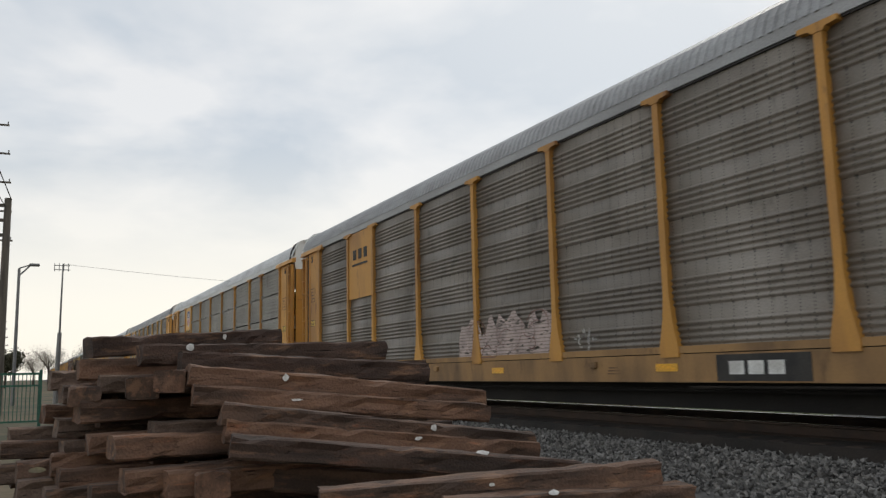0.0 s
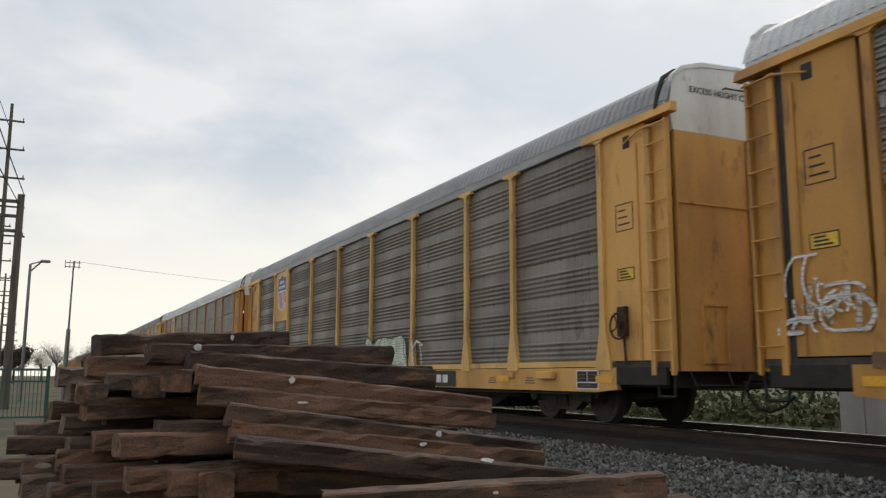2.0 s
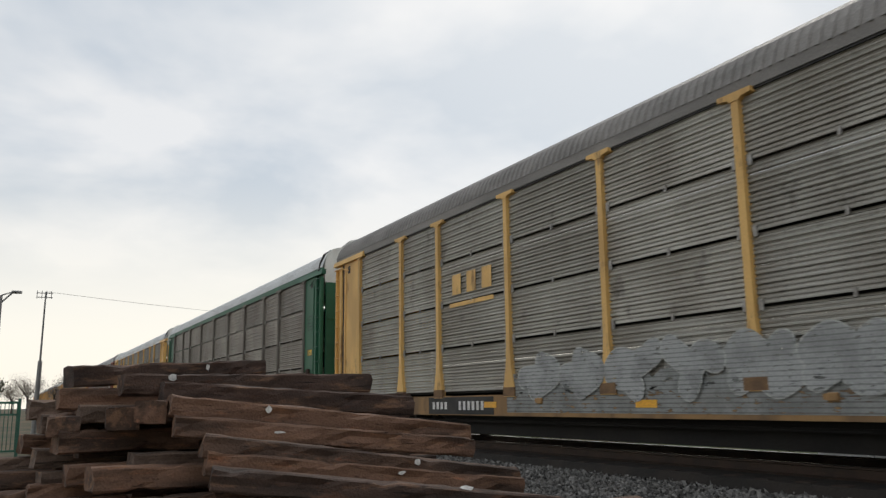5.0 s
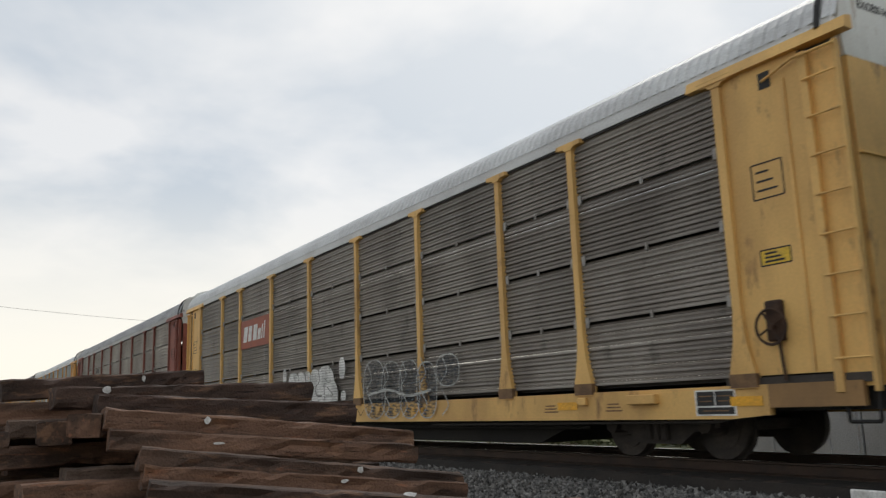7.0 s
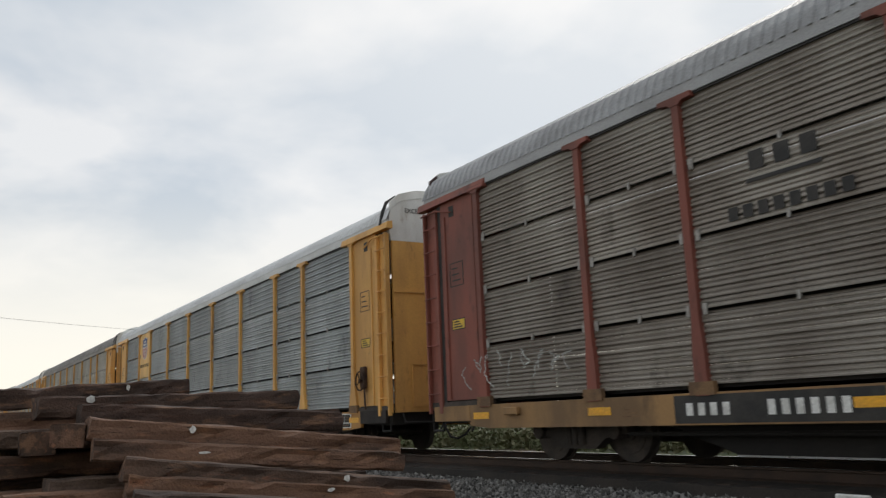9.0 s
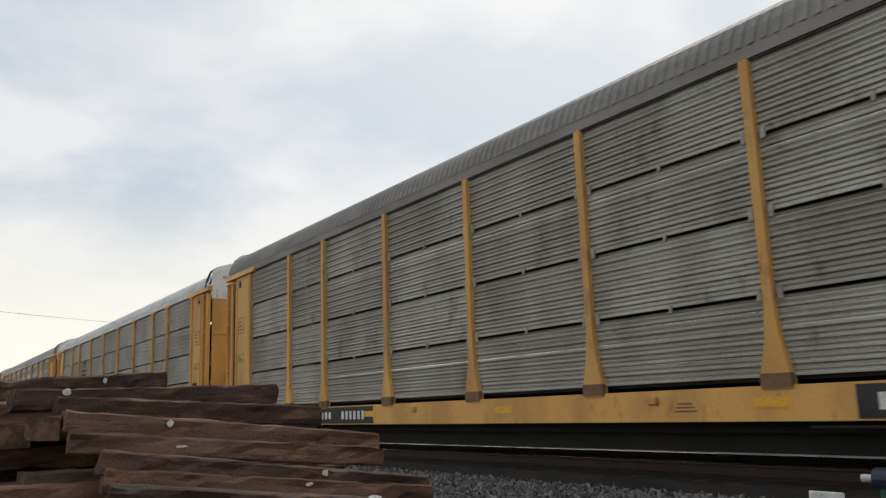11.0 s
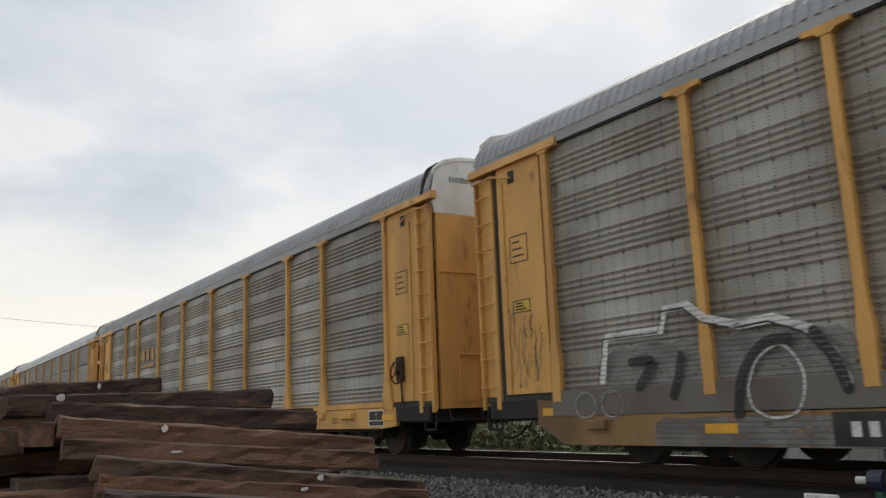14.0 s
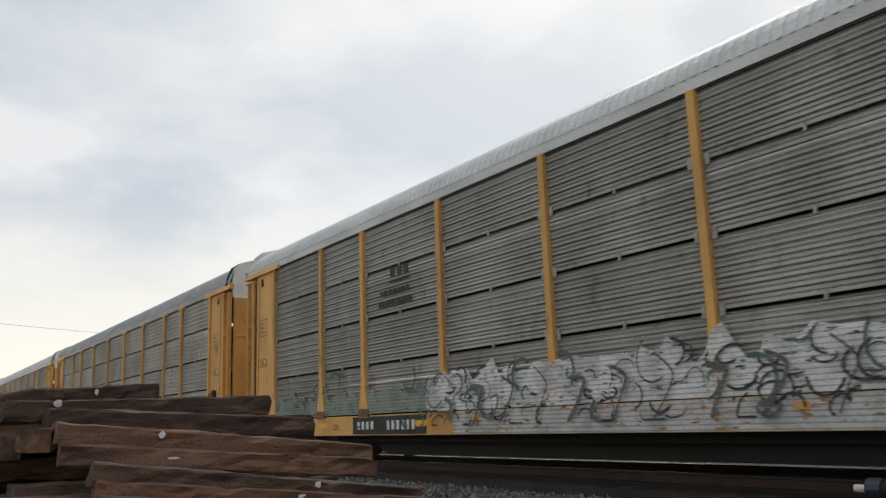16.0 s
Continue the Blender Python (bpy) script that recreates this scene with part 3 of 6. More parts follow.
def frame_shape(bm):
    prism(bm, [(-1.05, 0.42), (-1.05, 0.60), (-0.80, 0.66), (-0.45, 0.58), (-0.30, 0.74), (0.30, 0.74), (0.45, 0.58), (0.80, 0.66), (1.05, 0.60), (1.05, 0.42), (0.62, 0.36), (0.38, 0.20), (-0.38, 0.20), (-0.62, 0.36)], 1, -0.09, 0.09)
    for x in (-0.86, 0.86):
        tube(bm, (x, -0.17, 0.46), (x, 0.1, 0.46), 0.12, n=10)
    for x in (-0.14, 0.0, 0.14):
        tube(bm, (x, -0.12, 0.26), (x, -0.12, 0.56), 0.06, n=8)


def plate(parent, name, material, x, z, w, h, label="", y=NEAR - 0.008, thick=0.006):
    bm = bmesh.new()
    box(bm, -w / 2, w / 2, -thick, 0, -h / 2, h / 2)
    return part(name, bm, material, parent, label, (x, y, z))


def bars(parent, name, material, x, z, count, w, h, gap, y, label=""):
    """Unreadable or withheld lettering: a row of short bars."""
    for i in range(count):
        me = shared(("letter_bar", name, w, h, material.name), lambda bm: box(bm, -w / 2, w / 2, -0.004, 0, -h / 2, h / 2), material)
        part(name, me, None, parent, label, (x + (i - (count - 1) / 2) * (w + gap), y, z))


def lettering(parent, body, size, material, m, label=""):
    cu = bpy.data.curves.new("lettering", "FONT")
    cu.body, cu.size, cu.align_x, cu.align_y, cu.extrude = body, size, "CENTER", "CENTER", 0.002
    cu.materials.append(material)
    ob = new("lettering", cu)
    ob.parent, ob.matrix_basis = parent, m
    return tagged(ob, label)


TO_SIDE, TO_FRONT = pose(0, 0, 0, 90, 0, 0), pose(0, 0, 0, 90, 0, 90)


def truck(car, x):
    root = part("truck", shared(("bolster",), lambda bm: box(bm, -0.22, 0.22, -1.0, 1.0, 0.35, 0.62, 0.03), M_TRUCK), None, car, "grimy black two-axle truck", (x, 0, 0))
    for y in (-1.0, 1.0):
        part("side_frame", shared(("side_frame",), frame_shape, M_TRUCK), None, root, at=(0, y, 0))
    for a in (-0.86, 0.86):
        part("axle", shared(("axle",), lambda bm: tube(bm, (0, -0.9, 0.42), (0, 0.9, 0.42), 0.08), M_TRUCK), None, root, at=(a, 0, 0))
        for s in (-1, 1):
            w = part("wheel", shared(("wheel",), wheel_shape, M_TRUCK), None, root, at=(a, s * 0.755, 0.42))
            if s > 0:
                w.rotation_euler = (0, 0, math.pi)


def ladder(car, x0, x1, paint, front):
    bm = bmesh.new()
    box(bm, x0, x1, 0.02, 0.06, 0.86, EAVE - 0.12)
    root = part("ladder", bm, paint, car, at=(0, NEAR, 0))
    for x, w in ((x0, 0.05 if front else 0.025), (x1, 0.025 if front else 0.05)):
        bm = bmesh.new()
        box(bm, x - w, x + w, -0.06, 0.018, 0.80, EAVE - 0.10, 0.006)
        part("stile", bm, paint, root)
    bm = bmesh.new()
    tube(bm, (x0, 0, 0), (x1, 0, 0), 0.013, n=6)
    me = to_mesh("rung", bm, paint)
    for i in range(8):
        part("rung", me, None, root, at=(0, -0.075, 1.15 + i * 0.44))


LOW = {}


def build_car(spec):
    paint, panel, roof = PAINT[spec["paint"]], PANEL[spec["panel"]], ROOF[spec["roof"]]
    posts = PAINT[spec.get("posts", spec["paint"])]
    sill = PAINT[spec.get("sill", spec["paint"])]
    key = spec["paint"] + spec["panel"] + spec.get("posts", "")
    car = new("autorack_car")
    tagged(car, spec["label"], "train car", "cars of the freight train")
    # underframe and sills
    bm = bmesh.new()
    box(bm, -BODY + 0.2, -0.2, -SIDE + 0.12, SIDE - 0.12, 0.62, 0.90)
    prism(bm, [(-BODY + 5.0, 0.62), (-BODY + 6.4, 0.15), (-6.4, 0.15), (-5.0, 0.62)], 1, -SIDE + 0.55, SIDE - 0.55)
    tube(bm, (-BODY + 4.8, -SIDE + 0.3, 0.42), (-4.8, -SIDE + 0.3, 0.42), 0.03, n=6)
    part("underframe", bm, M_UNDER, car, "black steel underframe")
    low = spec.get("sill_drop", 0.0)
    LOW[car.name] = SILL0 - low
    for s in (-1, 1):
        bm = bmesh.new()
        prism(bm, [(-BODY + 1.35, 0.58), (-BODY + 1.9, SILL0 - low), (-1.9, SILL0 - low), (-1.35, 0.58), (-1.35, SILL1), (-4.0, SILL1 - low), (-BODY + 4.0, SILL1 - low), (-BODY + 1.35, SILL1)], 1, s * SIDE - 0.04, s * SIDE + 0.04)
        part("side_sill", bm, sill, car)
        for x0, x1 in ((-1.348, -0.2), (-BODY + 0.2, -BODY + 1.348)):
            bm = bmesh.new()
            prism(bm, [(x0, 0.66), (x1, 0.66), (x1, SILL1), (x0, SILL1)], 1, s * SIDE - 0.045, s * SIDE + 0.03)
            part("end_sill", bm, PAINT["grimy"] if spec["paint"] in ("pale", "red") else M_GRIME, car, "dark grimy end sill")
    # brackets, stubs and a pipe along the near sill
    for x, w, h, out in ((3.30, 0.52, 0.13, 0.10), (4.52, 0.16, 0.11, 0.06), (11.1, 0.14, 0.10, 0.05), (16.9, 0.14, 0.10, 0.05), (24.6, 0.36, 0.12, 0.08)):
        bm = bmesh.new()
        box(bm, -x - w / 2, -x + w / 2, NEAR - 0.04 - out, NEAR - 0.038, 0.80 - low - h / 2, 0.80 - low + h / 2, 0.012)
        box(bm, -x - w / 2 - 0.06, -x - w / 2 - 0.002, NEAR - 0.075, NEAR - 0.038, 0.77 - low, 0.84 - low)
        part("sill_bracket", bm, sill, car)
    bm = bmesh.new()
    tube(bm, (-2.2, NEAR + 0.02, 0.50), (-9.0, NEAR + 0.02, 0.47), 0.018, n=6)
    tube(bm, (-2.2, NEAR + 0.02, 0.50), (-1.5, NEAR + 0.02, 0.58), 0.018, n=6)
    part("brake_pipe", bm, M_GRIME, car)
    for x in (3.9, 5.3, 10.6, 22.0):
        for r in range(3):
            me = shared(("sill_note", r), lambda bm: box(bm, -0.17 + 0.02 * r, 0.16 - 0.03 * r, -0.003, 0, -0.010, 0.010), M_FOOT)
            part("sill_note", me, None, car, at=(-x, NEAR - 0.0405, 0.66 - low + 0.045 * r))
    for x in (-3.55, -BODY + 3.55):
        truck(car, x)
    for x0, x1 in ((-0.3, 0.62), (-BODY - 0.62, -BODY + 0.3)):
        bm = bmesh.new()
        box(bm, x0, x1, -0.10, 0.10, 0.70, 0.86, 0.02)
        tube(bm, (x0 + 0.4, -0.25, 0.80), (x0 + 0.5, -0.55, 0.45), 0.02)
        part("coupler", bm, M_UNDER, car)
    # side sheets
    kind = spec["kind"]
    for i in range(9):
        width = round(POSTS[i + 1] - POSTS[i], 3)
        if kind == "tiers":
            hgt = (EAVE - 1.0) / 4
            for j in range(4):
                if spec.get("blank") == i and j >= 2:
                    continue
                me = shared(("side_sheet", key, width, kind), lambda bm: ribbed(bm, width, 0.014, hgt - 0.026, "slotted"), panel)
                part("side_sheet", me, None, car, at=(-POSTS[i], NEAR, 1.0 + hgt * j))
        else:
            hgt = (EAVE - 0.95) / 2
            for j in range(2):
                if spec.get("blank") == i and j == 1:
                    continue
                me = shared(("side_sheet", key, width, kind), lambda bm: ribbed(bm, width, 0.0, hgt - 0.004, "solid"), SOLID[spec["panel"]])
                part("side_sheet", me, None, car, at=(-POSTS[i], NEAR, 0.95 + hgt * j))
    for j in range(4):
        bm = bmesh.new()
        box(bm, -BODY + 0.1, -0.1, SIDE - 0.06, SIDE - 0.02, 0.96 + 0.93 * j, 0.96 + 0.93 * j + (0.84 if kind == "tiers" else 0.93))
        part("far_sheet", bm, panel if kind == "tiers" else SOLID[spec["panel"]], car)
    # unseen black decks, added to block light inside the car
    for z in (1.02, 2.30, 3.52):
        bm = bmesh.new()
        box(bm, -BODY + 0.3, -0.3, NEAR + 0.10, SIDE - 0.08, z - 0.05, z + 0.02)
        part("deck", bm, M_UNDER, car, "unseen steel loading deck, added to darken the inside")
    if kind == "tiers":
        for i, x in enumerate(POSTS):
            for j in range(1, 4):
                for s in (-1, 1):
                    if (i == 0 and s > 0) or (i == 9 and s < 0):
                        continue
                    me = shared(("clip",), lambda bm: box(bm, -0.035, 0.035, -0.03, 0.01, -0.075, 0.075, 0.012), M_CLIP)
                    part("clip", me, None, car, at=(-x + s * 0.13, NEAR, 1.0 + (EAVE - 1.0) / 4 * j))
        for i in range(9):
            for j in range(1, 4):
                me = shared(("stop",), lambda bm: box(bm, -0.02, 0.02, -0.02, 0.01, -0.05, 0.05), M_CLIP)
                part("stop", me, None, car, at=(-(POSTS[i] + POSTS[i + 1]) / 2, NEAR, 1.0 + (EAVE - 1.0) / 4 * j))
    for x in POSTS:
        me = shared(("post", spec.get("posts", spec["paint"]), spec["cap"], spec.get("foot", 0.19)), lambda bm: post_shape(bm, spec["cap"], spec.get("foot", 0.19)), posts)
        part("post", me, None, car, at=(-x, NEAR, 0))
    if kind == "solid":
        bm = bmesh.new()
        box(bm, -BODY + 1.7, -1.7, NEAR - spec.get("low_out", 0.045), NEAR + 0.02, SILL1 + 0.012 - low, SILL1 + 0.11)
        part("lower_rail", bm, PAINT[spec.get("low", "drab")], car)
    else:
        for x in POSTS:
            me = shared(("foot_plate",), lambda bm: box(bm, -0.192, 0.192, -0.071, 0.0, SILL1 - 0.03, SILL1 + 0.13), M_FOOT)
            part("foot_plate", me, None, car, "brown grimy foot", (-x, NEAR, 0))
    # eaves and roof
    rail_mat = paint if spec["paint"] == "green" else roof
    bm = bmesh.new()
    box(bm, -BODY + 0.05, -0.05, NEAR - 0.030, NEAR + 0.06, EAVE + 0.012, EAVE + 0.18)
    part("top_rail", bm, rail_mat, car)
    # shade below the top rail, put in as a black strip
    bm = bmesh.new()
    box(bm, -BODY + 0.06, -0.06, NEAR - 0.012, NEAR + 0.02, EAVE - 0.018, EAVE + 0.010)
    part("gap_seal", bm, M_BLACK, car, "black strip for the shade under the top rail")
    bm = bmesh.new()
    hoop = [(NEAR - 0.05, EAVE + 0.08), (NEAR + 0.005, 5.02), (NEAR + 0.11, 5.26), (NEAR + 0.32, 5.40), (NEAR + 0.72, 5.50), (0, TOP + 0.05)]
    for p, q in zip(hoop, hoop[1:]):
        tube(bm, (-0.22, *p), (-0.22, *q), 0.035, n=6)
    part("roof_hoop", bm, M_BLACK, car, "black strip between roof and end")
    part("roof", shared(("roof", spec["roof"], spec.get("drop", 0.0)), lambda bm: roof_shape(bm, spec.get("drop", 0.0)), roof), None, car, spec["roof"] + " corrugated metal roof")
    # end bays
    for end in (0, 1):
        fx = (lambda x: -x) if end == 0 else (lambda x: -BODY + x)
        a, b = sorted((fx(0.52 if end == 0 else 0.60), fx(END_BAY)))
        bm = bmesh.new()
        prism(bm, [(a, 1.02), (b, 1.02), (b, EAVE), (a, EAVE)], 1, NEAR - 0.012, NEAR + 0.05)
        part("end_plate", bm, paint, car)
        a, b = sorted((fx(0.05), fx(0.45)))
        ladder(car, a, b, paint, end == 0)
        a, b = sorted((fx(0.475), fx(0.525 if end == 0 else 0.60)))
        # solid black bar takes the place of the gap's shade
        bm = bmesh.new()
        box(bm, a, b, NEAR - 0.014, NEAR + 0.03, 0.98, EAVE - 0.06)
        part("door_gap", bm, M_BLACK, car, "black bar for the shaded gap beside the door")
        a, b = sorted((fx(0.72), fx(0.76)))
        bm = bmesh.new()
        box(bm, a, b, NEAR - 0.035, NEAR - 0.013, 1.04, EAVE - 0.30)
        part("door_rib", bm, paint, car)
        bm = bmesh.new()
        tube(bm, (fx(0.02), NEAR - 0.09, EAVE - 0.16), (fx(0.55), NEAR - 0.09, EAVE - 0.15), 0.016, n=6)
        tube(bm, (fx(0.55), NEAR - 0.09, EAVE - 0.15), (fx(1.0), NEAR - 0.05, EAVE - 0.26), 0.016, n=6)
        part("grab_pipe", bm, paint, car)
        bm = bmesh.new()
        for p, q in (((0.06, 0.86), (0.08, 0.50)), ((0.44, 0.86), (0.42, 0.50)), ((0.08, 0.50), (0.42, 0.50))):
            tube(bm, (fx(p[0]), NEAR + 0.01, p[1]), (fx(q[0]), NEAR + 0.01, q[1]), 0.022, n=6)
        part("stirrup_step", bm, M_UNDER, car)
        bm = bmesh.new()
        x0, x1 = sorted((fx(0.10), fx(1.95)))
        box(bm, x0, x1, NEAR - 0.02, NEAR + 0.3, SILL1 - 0.02, SILL1 + 0.08)
        part("step_ledge", bm, M_TRUCK, car, "dark grimy ledge under the door")
        a, b = sorted((fx(-0.12), fx(END_BAY + 0.45)))
        bm = bmesh.new()
        prism(bm, [(NEAR - 0.09, EAVE - 0.04), (NEAR - 0.05, EAVE + 0.10), (NEAR + 0.06, EAVE + 0.12), (NEAR + 0.06, EAVE - 0.04)], 0, a, b)
        part("end_rail", bm, paint, car)
        plate(car, "slot", M_BLACK, fx(0.98), EAVE - 0.24, 0.16, 0.2, "dark open slot", NEAR - 0.014)
        for z, w, h, m in ((3.25, 0.42, 0.42, M_BLACK), (2.35, 0.40, 0.18, M_REFL)):
            if spec.get("stencil", True):
                bm = bmesh.new()
                for q in (-1, 1):
                    box(bm, q * w / 2 - 0.008, q * w / 2 + 0.008, -0.004, 0, -h / 2, h / 2)
                    box(bm, -w / 2, w / 2, -0.004, 0, q * h / 2 - 0.008, q * h / 2 + 0.008)
                st = part("stencil", bm, M_BLACK, car, "stencilled frame with unreadable lines", (fx(1.08), NEAR - 0.013, z))
                for r in range(3):
                    me = shared(("text_line", w, r), lambda bm: box(bm, -w * 0.36, w * 0.30 - 0.05 * r, -0.004, 0, -0.012, 0.012), M_BLACK)
                    part("text_line", me, None, st, at=(0, 0, (r - 1) * h * 0.26))
                if m is M_REFL:
                    plate(car, "notice", M_NOTICE, fx(1.08), z, w, h, "yellow notice", NEAR - 0.0125, 0.002)
    # end wall, facing the way the train goes, and the one behind
    for off, flip in ((0.0, 1), (-BODY, -1)):
        for name, z0, z1, m in (("end_door", 0.86, 4.40, paint), ("end_cap", 4.404, 5.5, M_FLAKED if spec["paint"] == "red" else M_ENDWHITE)):
            bm = bmesh.new()
            end_shape(bm, z0, z1)
            bmesh.ops.scale(bm, vec=(flip, 1, 1), verts=bm.verts)
            part(name, bm, m, car, at=(off, 0, 0))
    bm = bmesh.new()
    box(bm, -0.02, 0.004, -SIDE + 0.15, SIDE - 0.15, 3.30, 3.325)
    part("door_bead", bm, paint, car)
    bm = bmesh.new()
    box(bm, -0.02, 0.012, -0.012, 0.012, 0.9, 4.38)
    part("door_seam", bm, PAINT["grimy"], car)
    for y0 in (-1.02, 0.45):
        bm = bmesh.new()
        for ya, yb, za, zb in ((y0, y0 + 0.03, 1.0, 1.8), (y0 + 0.47, y0 + 0.5, 1.0, 1.8), (y0, y0 + 0.5, 0.97, 1.0), (y0, y0 + 0.5, 1.8, 1.83)):
            box(bm, -0.02, 0.008, ya, yb, za, zb)
        part("hatch_frame", bm, paint, car)
    lettering(car, "EXCESS HEIGHT CAR", 0.135, M_BLACK, Matrix.Translation((-0.012, -0.45, 5.07)) @ TO_FRONT, "black stencilled warning")
    if spec.get("slots"):
        for name, y0, y1, z0, z1, m, words in (("vent_slot", -1.30, -0.35, 4.79, 4.91, M_BLACK, "dark open slot"), ("window_slot", -0.95, -0.10, 2.98, 3.18, M_BLACK, "dark slot"), ("patch_plate", -0.75, -0.1, 2.08, 2.28, M_FOOT, "rusty brown patch plate")):
            bm = bmesh.new()
            box(bm, -0.03, 0.012, y0, y1, z0, z1)
            part(name, bm, m, car, words)
        for z, n in ((4.30, 4), (4.13, 6)):
            for k in range(n):
                bm = bmesh.new()
                box(bm, -0.022, -0.014, -0.04, 0.04, -0.06, 0.06)
                part("door_number", bm, M_RUST, car, "withheld stencilled number", (0.0, -1.15 + k * 0.12, z))
    bm = bmesh.new()
    tube(bm, (0.05, -0.40, 5.16), (0.05, 0.15, 5.18), 0.014, n=6)
    for q in (-0.40, 0.15):
        tube(bm, (-0.03, q, 5.17), (0.05, q, 5.17), 0.014, n=6)
    part("grab_iron", bm, M_RUST, car)
    # brake hose hanging beside the coupler
    bm = bmesh.new()
    hose = [(0.02, -0.3, 0.72), (0.16, -0.36, 0.50), (0.32, -0.36, 0.34), (0.52, -0.32, 0.30), (0.70, -0.25, 0.38), (0.84, -0.2, 0.52)]
    for p, q in zip(hose, hose[1:]):
        tube(bm, p, q, 0.022, n=6)
    part("brake_hose", bm, M_UNDER, car)
    bm = bmesh.new()
    tube(bm, (0.06, -1.25, 0.66), (0.06, 0.9, 0.62), 0.02, n=6)
    for y in (-1.25, -0.55, 0.9):
        tube(bm, (0.06, y, 0.65), (-0.05, y, 0.88), 0.016, n=6)
    part("uncoupling_lever", bm, M_UNDER, car)
    # hand brake on the end bay
    if spec.get("brake", True):
        bm = bmesh.new()
        for k in range(16):
            a0, a1 = 2 * math.pi * k / 16, 2 * math.pi * (k + 1) / 16
            tube(bm, (0.2 * math.cos(a0), -0.14, 0.2 * math.sin(a0)), (0.2 * math.cos(a1), -0.14, 0.2 * math.sin(a1)), 0.018, n=5)
        for k in range(4):
            tube(bm, (0, -0.14, 0), (0.2 * math.cos(k * 1.57 + 0.5), -0.14, 0.2 * math.sin(k * 1.57 + 0.5)), 0.013, n=5)
        tube(bm, (0, -0.16, 0), (0, 0, 0), 0.04)
        box(bm, -0.11, 0.11, -0.09, 0, -0.16, 0.30, 0.02)
        tube(bm, (0.02, -0.05, -0.1), (0.06, -0.05, -0.6), 0.02, n=5)
        part("brake_gear", bm, M_RUST, car, "rusty hand brake gear", (-1.15, NEAR, 1.55))
    # marks along the sill
    for x in (1.66, 4.9, 9.4, 14.2, 18.6, 22.6, 25.5):
        plate(car, "reflector", M_REFL, -x, 0.74 - (low if 3 < x < 24 else 0), 0.45, 0.11, "orange-yellow reflector", NEAR - 0.046)
    lb = plate(car, "data_box", M_WHITE, -2.12, 0.73, 0.62, 0.31, "white-edged stencil box with black cells", NEAR - 0.042, 0.004)
    for dx, dz, w, h in ((-0.145, 0.05, 0.27, 0.17), (0.145, 0.05, 0.27, 0.17), (0.0, -0.095, 0.56, 0.08)):
        cell = plate(lb, "cell", M_BLACK, dx, dz, w, h, "black cell", -0.0042, 0.003)
        for r in range(2 if h > 0.1 else 1):
            plate(cell, "cell_line", M_FOOT, 0, 0.03 - 0.06 * r if h > 0.1 else 0, w * 0.7, 0.014, y=-0.0032, thick=0.002)
    x = -spec.get("plate", 7.68)
    if spec.get("ttx", True):
        pl = plate(car, "owner_plate", M_BLACK, x, 0.725 - low, 1.5, 0.34, "black owner's plate with white marks", NEAR - 0.042)
        bars(pl, "owner_mark", M_WHITE, -0.08, 0, 3, 0.25, 0.17, 0.07, -0.008)
    x = -19.85
    pl = plate(car, "number_plate", M_BLACK, x, 0.725 - low, 2.75, 0.34, "black plate with white car number", NEAR - 0.042)
    bars(pl, "number_mark", M_WHITE, -0.85, 0, 4, 0.10, 0.15, 0.085, -0.008)
    bars(pl, "number_mark", M_WHITE, 0.5, 0, 6, 0.095, 0.17, 0.085, -0.008)
    spec.get("extra", lambda c: None)(car)
    return car


def shield_panel(car, big=False):
    """Yellow sheet with a shield in the narrow bay near the rear."""
    x0, x1 = -POSTS[8] + 0.06, -POSTS[7] - 0.06
    x = (x0 + x1) / 2
    z0, z1 = 2.80, EAVE - 0.01
    bm = bmesh.new()
    box(bm, x0, x1, NEAR - 0.02, NEAR + 0.02, z0, z1)
    sheet = part("sign_sheet", bm, PAINT["pale"], car, "yellow sheet with a railway shield")
    s, zc = (0.92, 3.90) if big else (0.64, 4.05)
    out = [(-0.5, 0.62), (-0.28, 0.60), (0, 0.72), (0.28, 0.60), (0.5, 0.62), (0.46, 0.30), (0.56, 0.02), (0.55, -0.35), (0.34, -0.66), (0, -0.78), (-0.34, -0.66), (-0.55, -0.35), (-0.56, 0.02), (-0.46, 0.30)]
    y = NEAR - 0.021
    bm = bmesh.new()
    prism(bm, [(p * s * 2, q * s) for p, q in [(a * 0.62, b) for a, b in out]], 1, -0.003, 0)
    part("shield", bm, M_WHITE, sheet, "white shield", (x, y, zc))
    bm = bmesh.new()
    prism(bm, [(p * s * 1.24, q * s) for p, q in [(-0.48, 0.60), (-0.27, 0.57), (0, 0.69), (0.27, 0.57), (0.48, 0.60), (0.44, 0.30), (0.52, 0.06), (-0.52, 0.06), (-0.44, 0.30)]], 1, -0.003, 0)
    part("shield_top", bm, M_BLUE, sheet, "blue upper field", (x, y - 0.004, zc))
    for q, n in ((0.40, 5), (0.20, 7)):
        for i in range(n):
            a = (i - (n - 1) / 2) * 0.13 * s
            me = shared(("shield_mark", s), lambda bm: box(bm, -0.042 * s, 0.042 * s, -0.002, 0, -0.065 * s, 0.065 * s), M_WHITE)
            part("shield_mark", me, None, sheet, at=(x + a, y - 0.008, zc + q * s))
    for i in range(7):
        a = (i - 3) * 0.172
        low = -0.70 + 0.9 * a * a
        bm = bmesh.new()
        box(bm, (a - 0.036) * s * 1.15, (a + 0.036) * s * 1.15, -0.003, 0, low * s, 0.0)
        part("stripe", bm, M_RED, sheet, at=(x, y - 0.004, zc))
    if not big:
        lettering(sheet, "BUILDING AMERICA", 0.18, M_BLACK, Matrix.Translation((x, y - 0.002, 3.30)) @ TO_SIDE, "black slogan")


